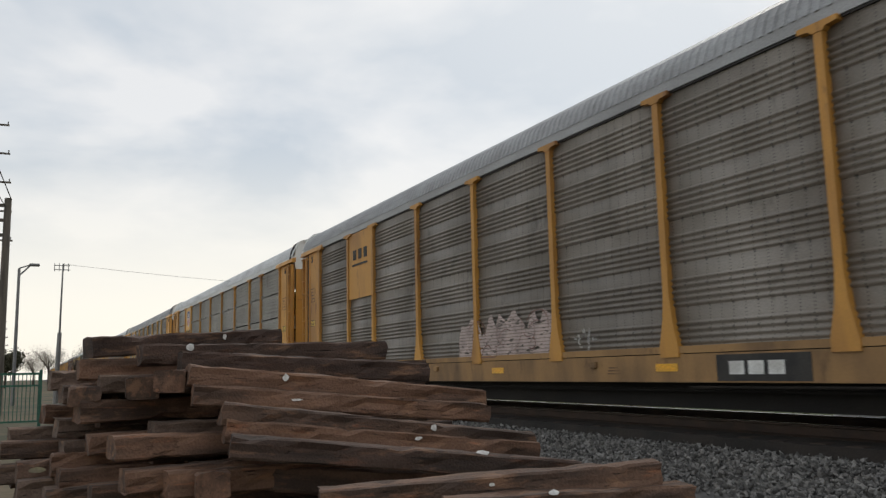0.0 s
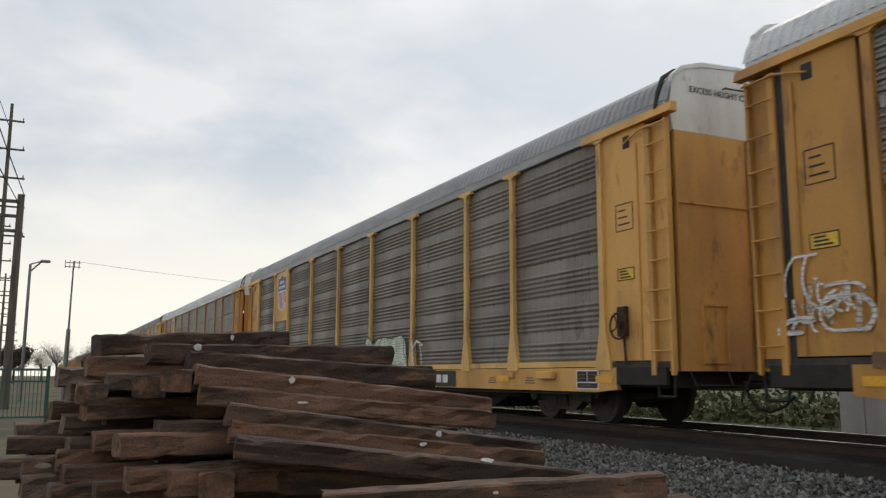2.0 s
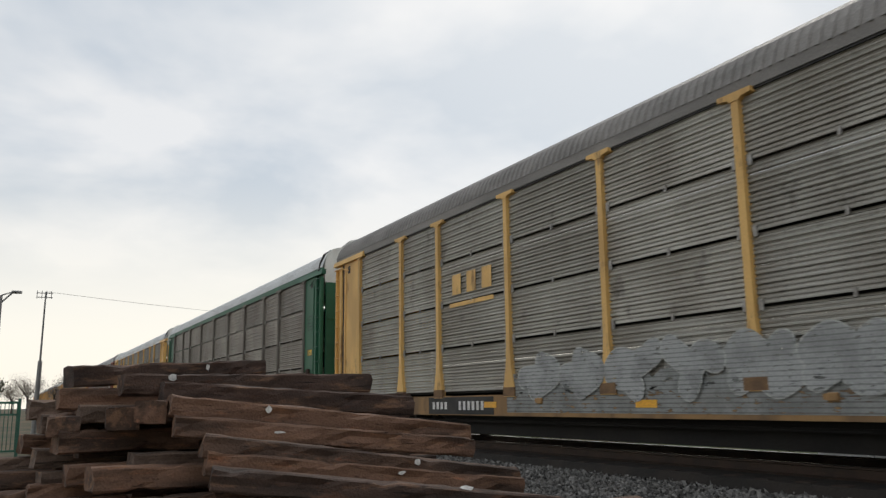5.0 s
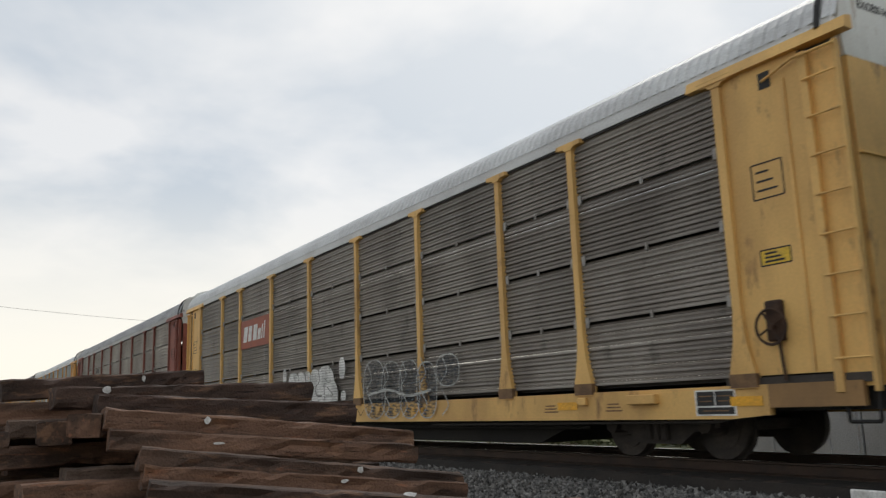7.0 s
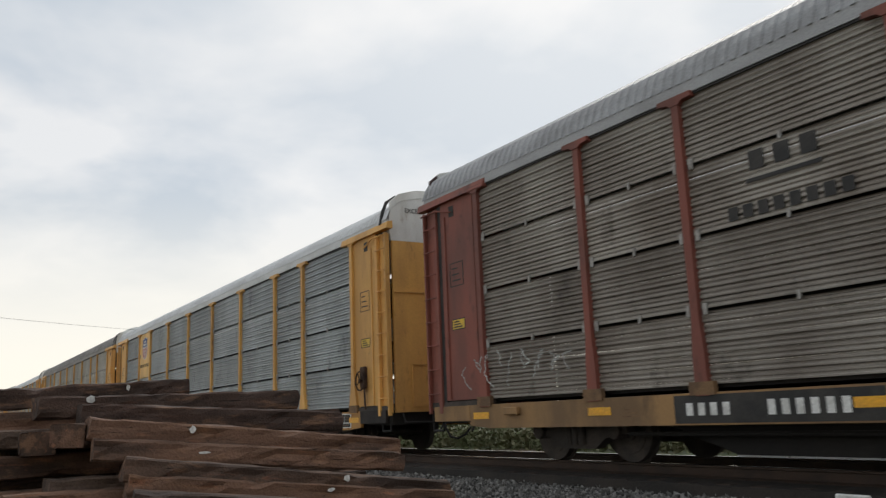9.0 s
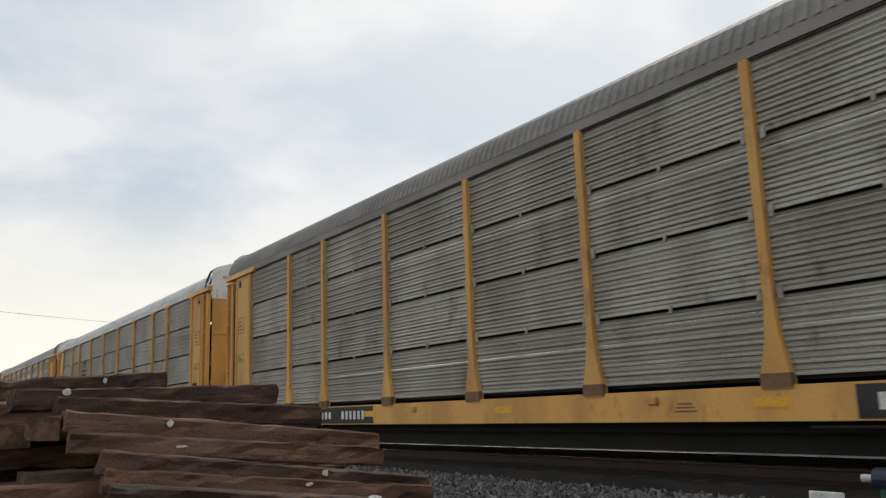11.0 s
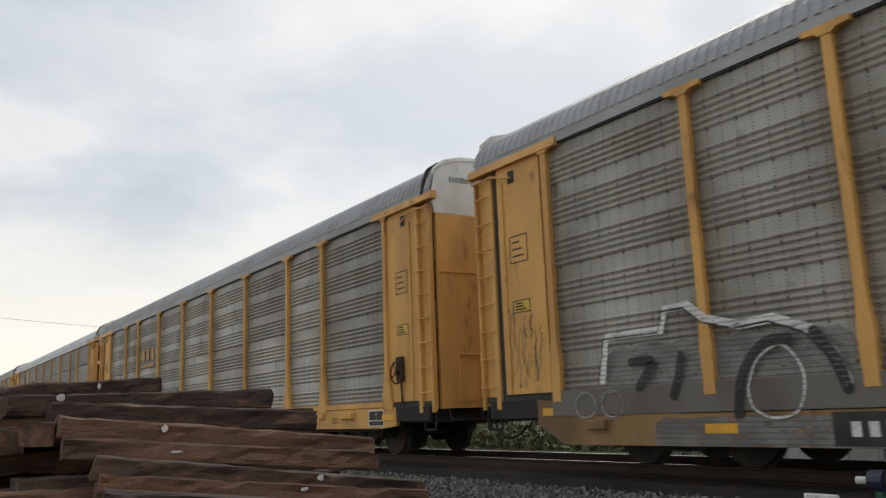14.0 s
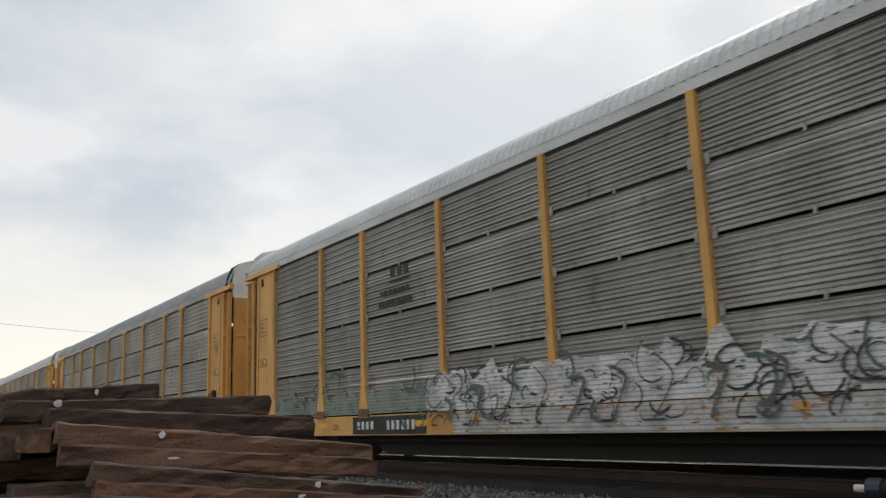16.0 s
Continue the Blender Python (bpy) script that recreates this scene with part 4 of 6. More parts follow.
def block_mark(car, x, z, size, material, backing=None):
    """A railway's mark as plain blocks over a bar."""
    root = car
    if backing:
        bw, bh, bm_mat = backing
        root = plate(car, "sign_sheet", bm_mat, x, z, bw, bh, "painted sheet with a railway mark", NEAR - 0.012, 0.02)
        x, z = 0, 0.3
        y = -0.024
    else:
        y = NEAR - 0.012
    for i in range(3):
        bm = bmesh.new()
        box(bm, -0.30 * size, 0.30 * size, -0.006, 0, -0.34 * size, 0.34 * size, 0.002)
        part("mark", bm, material, root, at=(x + (i - 1) * size, y, z))
    bm = bmesh.new()
    box(bm, -1.5 * size, 1.4 * size, -0.006, 0, -0.07 * size, 0.07 * size)
    part("mark_bar", bm, material, root, at=(x, y, z - 0.68 * size))


PAINTS = {}


def spray(name, colour):
    """Worn spray paint, flaky and see-through in patches, with level stripes for groove shade."""
    if name not in PAINTS:
        m = make_material("spray_" + name, colour, tuple(c * 0.6 for c in colour), 0.6, 0, (2.5, 2.5, 2.5), 0.8, 30, 0.1)
        nt = m.node_tree
        nd, lk = nt.nodes, nt.links
        tr = nd.new("ShaderNodeBsdfTransparent")
        mix = nd.new("ShaderNodeMixShader")
        tc = nd.new("ShaderNodeTexCoord")
        mp = nd.new("ShaderNodeMapping"); mp.inputs["Scale"].default_value = (3, 3, 11)
        lk.new(tc.outputs["Object"], mp.inputs[0])
        n = nd.new("ShaderNodeTexNoise"); n.inputs["Scale"].default_value = 2.0; n.inputs["Detail"].default_value = 6.0
        lk.new(mp.outputs[0], n.inputs["Vector"])
        r = nd.new("ShaderNodeMapRange"); r.inputs["From Min"].default_value, r.inputs["From Max"].default_value = (0.40, 0.66) if name.startswith("thin") else (0.33, 0.41)
        lk.new(n.outputs[0], r.inputs[0])
        # thinner level stripes imitate the shaded grooves of the sheets behind
        sp = nd.new("ShaderNodeSeparateXYZ"); lk.new(nd.new("ShaderNodeTexCoord").outputs["Object"], sp.inputs[0])
        dv = nd.new("ShaderNodeMath"); dv.operation = "DIVIDE"; dv.inputs[1].default_value = 0.0613; lk.new(sp.outputs[2], dv.inputs[0])
        fr = nd.new("ShaderNodeMath"); fr.operation = "FRACT"; lk.new(dv.outputs[0], fr.inputs[0])
        lt = nd.new("ShaderNodeMath"); lt.operation = "GREATER_THAN"; lt.inputs[1].default_value = 0.30; lk.new(fr.outputs[0], lt.inputs[0])
        ad = nd.new("ShaderNodeMath"); ad.operation = "MULTIPLY_ADD"; ad.inputs[1].default_value = 0.38; ad.inputs[2].default_value = 0.62; lk.new(lt.outputs[0], ad.inputs[0])
        mu = nd.new("ShaderNodeMath"); mu.operation = "MULTIPLY"; lk.new(ad.outputs[0], mu.inputs[0]); lk.new(r.outputs[0], mu.inputs[1])
        lk.new(mu.outputs[0], mix.inputs[0]); lk.new(tr.outputs[0], mix.inputs[1]); lk.new(nd["Principled BSDF"].outputs[0], mix.inputs[2])
        lk.new(mix.outputs[0], nd["Material Output"].inputs[0])
        PAINTS[name] = m
    return PAINTS[name]


# abstract spray shapes: zigzag, spiral, waves, arrow, hook, wedge, fork, loop
GLYPHS = [
    [[(-0.42, 0.85), (0.15, 0.45), (-0.25, -0.05), (0.42, -0.85)]],
    [[(0.02, 0.05), (0.2, 0.3), (-0.12, 0.5), (-0.36, 0.0), (-0.1, -0.6), (0.36, -0.35), (0.42, 0.45), (0.1, 0.9), (-0.35, 0.8)]],
    [[(-0.45, 0.3), (-0.18, 0.8), (0.1, 0.2), (0.42, 0.65)], [(-0.45, -0.65), (-0.12, -0.15), (0.14, -0.8), (0.45, -0.3)]],
    [[(-0.45, -0.1), (0.4, 0.1)], [(0.0, 0.8), (0.45, 0.1), (-0.05, -0.8)]],
    [[(0.42, 0.8), (0.1, 0.3), (-0.3, 0.5), (-0.42, -0.1), (-0.05, -0.45), (0.2, -0.9)]],
    [[(-0.45, -0.85), (-0.2, 0.1), (0.42, 0.85)], [(-0.05, -0.3), (0.42, -0.6)]],
    [[(0.0, -0.9), (0.02, -0.1), (-0.38, 0.85)], [(0.05, -0.05), (0.2, 0.5), (0.44, 0.3)]],
    [[(-0.45, -0.7), (0.2, -0.4), (0.35, 0.4), (0.0, 0.8), (-0.3, 0.35), (0.05, -0.2), (0.45, -0.85)]],
]


def smooth_path(pts, n=7):
    """Catmull-Rom through a few points."""
    if len(pts) == 2:
        return [(pts[0][0] + (pts[1][0] - pts[0][0]) * k / 4, pts[0][1] + (pts[1][1] - pts[0][1]) * k / 4) for k in range(5)]
    p = [pts[0]] + list(pts) + [pts[-1]]
    res = []
    for a, b, c, d in zip(p, p[1:], p[2:], p[3:]):
        for k in range(n):
            t = k / n
            res.append(tuple(0.5 * (2 * b[i] + (c[i] - a[i]) * t + (2 * a[i] - 5 * b[i] + 4 * c[i] - d[i]) * t * t + (3 * b[i] - a[i] - 3 * c[i] + d[i]) * t ** 3) for i in (0, 1)))
    return res + [pts[-1]]


def fat_line(bm, pts, width, y):
    """A flat band along a path with round ends."""
    left, right = [], []
    for i, (x, z) in enumerate(pts):
        a, b = pts[max(0, i - 1)], pts[min(len(pts) - 1, i + 1)]
        d = Vector((b[0] - a[0], b[1] - a[1]))
        d = d.normalized() if d.length > 1e-6 else Vector((1, 0))
        left.append(bm.verts.new((x - d.y * width / 2, y, z + d.x * width / 2)))
        right.append(bm.verts.new((x + d.y * width / 2, y, z - d.x * width / 2)))
    for i in range(len(pts) - 1):
        bm.faces.new((left[i], left[i + 1], right[i + 1], right[i]))
    for (x, z), (px, pz), va, vb in ((pts[0], pts[1], left[0], right[0]), (pts[-1], pts[-2], right[-1], left[-1])):
        a0 = math.atan2(va.co.z - z, va.co.x - x)
        arc = [bm.verts.new((x + width / 2 * math.cos(a0 + math.pi * k / 6), y, z + width / 2 * math.sin(a0 + math.pi * k / 6))) for k in range(1, 6)]
        bm.faces.new([va] + arc + [vb])


def graffiti(car, x0, x1, z0, z1, fill, line, count, seed, inner=None, width=0.035, label="sprayed bubble letter shape", fat=0.46):
    """A row of abstract fat shapes, between x0 and x1 back from the front."""
    rng = random.Random(seed)
    step = (x1 - x0) / count
    y = NEAR - 0.067
    for i in range(count):
        x, z = -(x0 + (i + 0.5) * step), (z0 + z1) / 2
        hw, hh = step * 0.52, (z1 - z0) / 2
        band = min(fat * step, 0.42 * (z1 - z0))
        lean = rng.uniform(-0.12, 0.18)
        bm_line, bm_fill, bm_in = bmesh.new(), bmesh.new(), bmesh.new()
        for k, path in enumerate(rng.choice(GLYPHS)):
            sx, sz = hw - band * 0.35, hh - band * 0.5
            pts = smooth_path([(p * 2 * sx * rng.uniform(0.9, 1.1) + lean * q * hw, q * sz * rng.uniform(0.9, 1.06)) for p, q in path])
            if fill:
                fat_line(bm_line, pts, band + 2 * width, -0.0006 * k)
                fat_line(bm_fill, pts, band, -0.003 - 0.0006 * k)
                if inner:
                    fat_line(bm_in, [(p - 0.12 * band, q + 0.05 * band) for p, q in pts[1:-1]], band * 0.34, -0.0055 - 0.0006 * k)
            else:
                fat_line(bm_line, pts, width * 1.6, -0.0006 * k)
                fat_line(bm_line, [(p * 0.62 + 0.3 * band, q * 0.8) for p, q in pts], width * 1.3, -0.003 - 0.0006 * k)
        off = 0.007 * (i % 2)
        part("graffiti_line", bm_line, spray(*line), car, "sprayed outline", (x, y - off, z))
        if fill:
            part("graffiti_fill", bm_fill, spray(*fill), car, label, (x, y - off, z))
        else:
            bm_fill.free()
        if fill and inner:
            part("graffiti_shade", bm_in, spray(*inner), car, "sprayed lighter stripe", (x, y - off, z))
        else:
            bm_in.free()


def wash(car, x0, x1, z0, z1, colour, seed, ragged=0.25, y=NEAR - 0.0445):
    """A painted-over or faded area with an uneven upper edge."""
    rng = random.Random(seed)
    n = max(8, int((x1 - x0) / 0.14))
    bm = bmesh.new()
    top = [z1 + ragged * noise.noise((i * 0.35, seed, 0)) + ragged * 0.6 * noise.noise((i * 1.1, seed, 4)) for i in range(n + 1)]
    a = [bm.verts.new((-(x0 + (x1 - x0) * i / n), y, z0)) for i in range(n + 1)]
    b = [bm.verts.new((-(x0 + (x1 - x0) * i / n), y, top[i] - (0.25 * (z1 - z0) if i in (0, n) else 0))) for i in range(n + 1)]
    for i in range(n):
        bm.faces.new((a[i], a[i + 1], b[i + 1], b[i]))
    part("graffiti_wash", bm, spray(*colour), car, "broad worn spray-painted patch")


def curls(car, x0, x1, z0, z1, colour, count, seed, width=0.04, y=NEAR - 0.052, largest=0.38):
    """Loose curved strokes."""
    rng = random.Random(seed)
    for i in range(count):
        cx, cz = -rng.uniform(x0, x1), rng.uniform(z0, z1)
        r, s, ln = rng.uniform(0.10, largest), rng.uniform(0, 6.28), rng.uniform(1.2, 3.6)
        e = rng.uniform(0.5, 1.4)
        pts = [(r * (1 + 0.3 * k / 9) * math.cos(s + ln * k / 9), max(z0, min(z1 + 0.2, cz + e * r * math.sin(s + ln * k / 9))) - cz) for k in range(10)]
        bm = bmesh.new()
        fat_line(bm, pts, width * rng.uniform(0.5, 1.4), 0.0)
        part("graffiti_stroke", bm, spray(*colour), car, at=(cx, y - 0.0004 * i, cz))


def scrawl(car, x0, x1, z0, z1, line, count, seed, width=0.025):
    rng = random.Random(seed)
    for i in range(count):
        cx = -(x0 + (i + 0.5) * (x1 - x0) / count)
        pts = [(rng.uniform(-0.5, 0.5) * (x1 - x0) / count, rng.uniform(z0, z1) - z0) for _ in range(rng.choice((3, 4, 5)))]
        smooth = []
        for a, b in zip(pts, pts[1:]):
            smooth += [(a[0] + (b[0] - a[0]) * k / 5 + 0.03 * math.sin(k * 2), a[1] + (b[1] - a[1]) * k / 5) for k in range(5)]
        bm = bmesh.new()
        fat_line(bm, smooth, width, 0.0)
        part("graffiti_scrawl", bm, spray(*line), car, at=(cx, NEAR - 0.088 - 0.0004 * i, z0))


LAYERS = iter(range(100000))


def sprayed_at(layer):
    """Each coat lies just over the last."""
    return NEAR - 0.074 - 0.003 * layer - 0.00012 * (next(LAYERS) % 24)


def brush(car, pts, width, colour, layer, smooth=True):
    """One painted stroke along a few points (metres back from the front, height)."""
    (x0, z0), line = pts[0], smooth_path(pts) if smooth else pts
    bm = bmesh.new()
    fat_line(bm, [(x0 - x, z - z0) for x, z in line], width, 0.0)
    for v in bm.verts:
        v.co.z = max(v.co.z, LOW[car.name] + 0.01 - z0)
    part("graffiti_stroke", bm, spray(*colour), car, at=(-x0, sprayed_at(layer), z0))


def patch(car, pts, colour, layer):
    x0, z0 = pts[0]
    bm = bmesh.new()
    bm.faces.new([bm.verts.new((x0 - x, 0, z - z0)) for x, z in pts])
    part("graffiti_fill", bm, spray(*colour), car, "sprayed filled letter shape", (-x0, sprayed_at(layer), z0))


def oval(rx, rz, n=26):
    """A plump rounded outline."""
    return [(math.copysign(abs(math.cos(a)) ** 0.8, math.cos(a)) * rx, math.copysign(abs(math.sin(a)) ** 0.8, math.sin(a)) * rz) for a in (2 * math.pi * i / n for i in range(n))]


def ring(car, x, z, rx, rz, width, colour, layer):
    bm = bmesh.new()
    inner, outer = oval(rx - width / 2, rz - width / 2), oval(rx + width / 2, rz + width / 2)
    a, b = [bm.verts.new((p, 0, q)) for p, q in inner], [bm.verts.new((p, 0, q)) for p, q in outer]
    for i in range(len(a)):
        j = (i + 1) % len(a)
        bm.faces.new((a[i], a[j], b[j], b[i]))
    part("graffiti_line", bm, spray(*colour), car, "sprayed outline", (-x, sprayed_at(layer), z))


def blob(car, x, z, rx, rz, colour, layer, line=None, width=0.03):
    bm = bmesh.new()
    bm.faces.new([bm.verts.new((p, 0, max(q, LOW[car.name] + 0.01 - z))) for p, q in oval(rx, rz)])
    part("graffiti_fill", bm, spray(*colour), car, "sprayed bubble letter shape", (-x, sprayed_at(layer), z))
    if line:
        ring(car, x, z, rx, rz, width, line, layer + 1)


WHITE_P, BLACK_P, PINK_P = ("white", (0.70, 0.70, 0.68)), ("black", (0.02, 0.02, 0.02)), ("pink_white", (0.50, 0.40, 0.37))
BLUE_P, LIGHT_P, TEAL_P, MINT_P = ("blue", (0.02, 0.09, 0.29)), ("pale_blue", (0.27, 0.47, 0.64)), ("teal", (0.05, 0.25, 0.19)), ("mint", (0.62, 0.67, 0.55))
GREY_P, CHALK_P, ROSE_P, PURPLE_P, LIME_P, TAN_P = ("silver", (0.36, 0.37, 0.37)), ("chalk", (0.48, 0.49, 0.47)), ("rose", (0.45, 0.10, 0.13)), ("purple", (0.07, 0.05, 0.16)), ("lime", (0.10, 0.17, 0.04)), ("tan", (0.40, 0.27, 0.10))
MOSS_P = ("moss", (0.07, 0.12, 0.09))
UMBER_P, THIN_CHALK, THIN_TEAL, THIN_MINT = ("umber", (0.10, 0.085, 0.07)), ("thin_chalk", (0.50, 0.50, 0.48)), ("thin_teal", (0.10, 0.27, 0.21)), ("thin_green", (0.30, 0.36, 0.29))
LILAC_P = ("lilac_white", (0.68, 0.67, 0.66))


def extra_0(c):
    x = -(POSTS[7] + POSTS[8]) / 2
    block_mark(c, x, 3.73, 0.42, M_BLACK, (NARROW - 0.15, 1.86, PAINT["orange"]))
    wash(c, 12.1, 15.8, 0.95, 1.7, PINK_P, 11, 0.4)
    curls(c, 12.3, 15.6, 1.0, 1.6, ("brick", (0.22, 0.11, 0.09)), 14, 13, 0.02)
    scrawl(c, 10.95, 11.6, 1.05, 1.4, WHITE_P, 5, 12)


def extra_1(c):
    shield_panel(c)
    curls(c, 25.65, 26.5, 1.3, 2.0, WHITE_P, 9, 15, 0.045)
    scrawl(c, 25.6, 26.5, 1.3, 1.95, WHITE_P, 7, 16, 0.035)


def extra_2(c):
    shield_panel(c, True)
    wash(c, 6.9, 13.6, 0.56, 0.92, ("thin_mint", (0.46, 0.42, 0.27)), 23, 0.02)
    blob(c, 12.65, 1.24, 0.33, 0.38, MINT_P, 0)
    blob(c, 12.20, 1.31, 0.27, 0.49, MINT_P, 0)
    blob(c, 11.79, 1.23, 0.26, 0.39, MINT_P, 0)
    blob(c, 11.45, 1.30, 0.28, 0.45, MINT_P, 0)
    blob(c, 11.03, 1.32, 0.29, 0.46, MINT_P, 0)
    blob(c, 10.63, 1.30, 0.27, 0.43, MINT_P, 0)
    blob(c, 10.31, 1.31, 0.25, 0.45, MINT_P, 0)
    blob(c, 9.95, 1.38, 0.34, 0.39, MINT_P, 0)
    blob(c, 9.76, 1.10, 0.25, 0.24, MINT_P, 0)
    patch(c, [(12.90, 1.18), (9.52, 1.10), (9.53, 0.86), (12.92, 0.87)], MINT_P, 1)
    brush(c, [(12.92, 1.01), (12.81, 1.50), (12.24, 1.80), (11.82, 1.64), (11.42, 1.76), (10.95, 1.76), (10.46, 1.72), (10.01, 1.79), (9.72, 1.66), (9.74, 1.37), (9.54, 1.16), (9.52, 0.89)], 0.04, MOSS_P, 2)
    brush(c, [(11.95, 1.51), (11.93, 1.23), (11.98, 0.96)], 0.03, MOSS_P, 2)
    brush(c, [(11.58, 1.49), (11.56, 1.22), (11.61, 0.95)], 0.03, MOSS_P, 2)
    brush(c, [(11.21, 1.48), (11.20, 1.21), (11.25, 0.95)], 0.03, MOSS_P, 2)
    brush(c, [(10.81, 1.45), (10.80, 1.20), (10.84, 0.95)], 0.03, MOSS_P, 2)
    brush(c, [(10.46, 1.44), (10.45, 1.19), (10.50, 0.94)], 0.03, MOSS_P, 2)
    brush(c, [(10.16, 1.42), (10.15, 1.18), (10.19, 0.94)], 0.02, MOSS_P, 2)
    blob(c, 16.26, 1.26, 0.62, 0.36, GREY_P, 0)
    blob(c, 15.38, 1.14, 0.33, 0.50, CHALK_P, 0)
    blob(c, 14.08, 1.30, 0.57, 0.31, TAN_P, 0)
    blob(c, 13.48, 1.10, 0.26, 0.20, CHALK_P, 0)
    brush(c, [(16.90, 0.95), (16.57, 1.48), (16.05, 1.57), (15.86, 1.15), (16.36, 1.05)], 0.05, WHITE_P, 2)
    brush(c, [(15.57, 0.89), (15.47, 1.34), (15.09, 1.53)], 0.05, WHITE_P, 2)
    brush(c, [(14.58, 1.13), (14.32, 1.49), (13.84, 1.57), (13.77, 1.29), (14.33, 1.12), (14.02, 0.89)], 0.04, WHITE_P, 2)
    brush(c, [(13.71, 0.97), (13.40, 1.24), (13.20, 1.01)], 0.05, WHITE_P, 2)
    brush(c, [(9.24, 1.53), (9.12, 1.02), (8.91, 0.60)], 0.10, WHITE_P, 2)
    brush(c, [(9.15, 1.46), (8.93, 1.59), (8.62, 1.49)], 0.05, WHITE_P, 2)
    brush(c, [(8.76, 1.50), (8.68, 1.25), (8.66, 1.01)], 0.05, WHITE_P, 2)


def extra_3(c):
    shield_panel(c)
    blob(c, 8.33, 1.57, 0.38, 0.28, WHITE_P, 0)
    blob(c, 7.64, 1.57, 0.36, 0.30, WHITE_P, 0)
    blob(c, 7.15, 1.46, 0.31, 0.34, WHITE_P, 0)
    blob(c, 6.95, 0.94, 0.30, 0.38, WHITE_P, 0)
    blob(c, 7.74, 1.08, 0.79, 0.50, WHITE_P, 0)
    blob(c, 13.03, 1.60, 0.55, 0.34, WHITE_P, 0)
    blob(c, 13.32, 1.09, 0.39, 0.58, WHITE_P, 0)
    blob(c, 12.59, 0.91, 0.31, 0.39, WHITE_P, 0)
    blob(c, 10.99, 1.41, 0.56, 0.43, BLACK_P, 0)
    blob(c, 10.10, 1.42, 0.50, 0.42, BLACK_P, 0)
    blob(c, 10.58, 0.89, 0.75, 0.35, BLACK_P, 0)
    brush(c, [(8.10, 1.77), (8.02, 1.38), (8.28, 1.22)], 0.04, BLACK_P, 2)
    brush(c, [(7.44, 1.77), (7.41, 1.27), (7.87, 1.12)], 0.04, BLACK_P, 2)
    brush(c, [(8.36, 1.00), (7.61, 1.07), (7.00, 0.98)], 0.04, BLACK_P, 2)
    brush(c, [(7.89, 0.79), (7.84, 0.60)], 0.04, BLACK_P, 2)
    brush(c, [(7.21, 1.51), (7.05, 1.10)], 0.04, BLACK_P, 2)
    brush(c, [(11.55, 1.75), (11.24, 1.84), (10.64, 1.78), (10.56, 1.49)], 0.05, WHITE_P, 2)
    brush(c, [(10.45, 1.69), (9.99, 1.78), (9.57, 1.54), (9.76, 1.17)], 0.05, WHITE_P, 2)
    brush(c, [(11.25, 1.47), (10.85, 1.48), (10.96, 1.10), (10.49, 0.69)], 0.05, WHITE_P, 2)
    brush(c, [(10.28, 1.38), (10.21, 0.99), (9.52, 0.88)], 0.05, WHITE_P, 2)
    brush(c, [(17.14, 1.22), (16.79, 1.91), (15.77, 1.92), (15.93, 1.20)], 0.06, WHITE_P, 2)
    brush(c, [(15.29, 1.25), (14.99, 1.88), (14.11, 1.77), (14.26, 1.23)], 0.06, WHITE_P, 2)
    blob(c, 24.67, 1.34, 0.34, 0.52, WHITE_P, 0)
    blob(c, 24.06, 1.32, 0.31, 0.51, WHITE_P, 0)
    blob(c, 23.49, 1.30, 0.30, 0.49, WHITE_P, 0)
    blob(c, 22.95, 1.29, 0.28, 0.47, WHITE_P, 0)
    blob(c, 22.52, 1.27, 0.26, 0.46, WHITE_P, 0)
    blob(c, 22.00, 1.26, 0.26, 0.45, WHITE_P, 0)
    blob(c, 21.62, 1.24, 0.24, 0.43, WHITE_P, 0)
    blob(c, 21.25, 1.23, 0.23, 0.42, WHITE_P, 0)
    brush(c, [(24.86, 1.35), (23.83, 1.38), (22.91, 1.31)], 0.06, BLACK_P, 2)
    brush(c, [(22.24, 1.21), (21.66, 1.25), (21.12, 1.20)], 0.05, BLACK_P, 2)
    patch(c, [(19.49, 1.47), (18.55, 1.44), (18.59, 0.92), (18.93, 0.96), (19.47, 1.18)], WHITE_P, 0)
    patch(c, [(18.54, 1.65), (18.16, 1.59), (18.04, 1.09), (17.90, 0.91), (18.32, 0.91), (18.52, 1.15)], WHITE_P, 0)
    patch(c, [(17.86, 2.01), (17.56, 2.02), (17.61, 1.48), (17.83, 1.20), (18.03, 1.20), (18.05, 1.58)], WHITE_P, 0)
    patch(c, [(17.56, 1.98), (16.93, 1.81), (17.09, 1.51), (17.12, 1.17), (17.44, 1.18), (17.51, 1.47)], WHITE_P, 0)
    patch(c, [(17.70, 1.01), (16.96, 1.03), (17.05, 0.56), (17.64, 0.55)], WHITE_P, 0)
    patch(c, [(18.17, 0.84), (17.66, 0.83), (17.64, 0.55), (18.14, 0.54)], WHITE_P, 0)
    patch(c, [(16.66, 1.99), (16.18, 1.97), (16.28, 1.78), (16.64, 1.78)], WHITE_P, 0)
    patch(c, [(16.13, 1.35), (15.84, 1.37), (15.93, 1.19), (16.23, 1.14)], WHITE_P, 0)
    brush(c, [(16.82, 1.94), (16.99, 1.44), (17.14, 1.03)], 0.15, BLACK_P, 2)
    brush(c, [(16.15, 1.90), (16.37, 1.53), (16.54, 1.08)], 0.20, BLACK_P, 2)
    brush(c, [(16.50, 1.54), (16.07, 1.60), (15.72, 1.53)], 0.16, BLACK_P, 2)
    brush(c, [(15.87, 1.43), (15.98, 1.00), (16.10, 0.57)], 0.13, BLACK_P, 2)
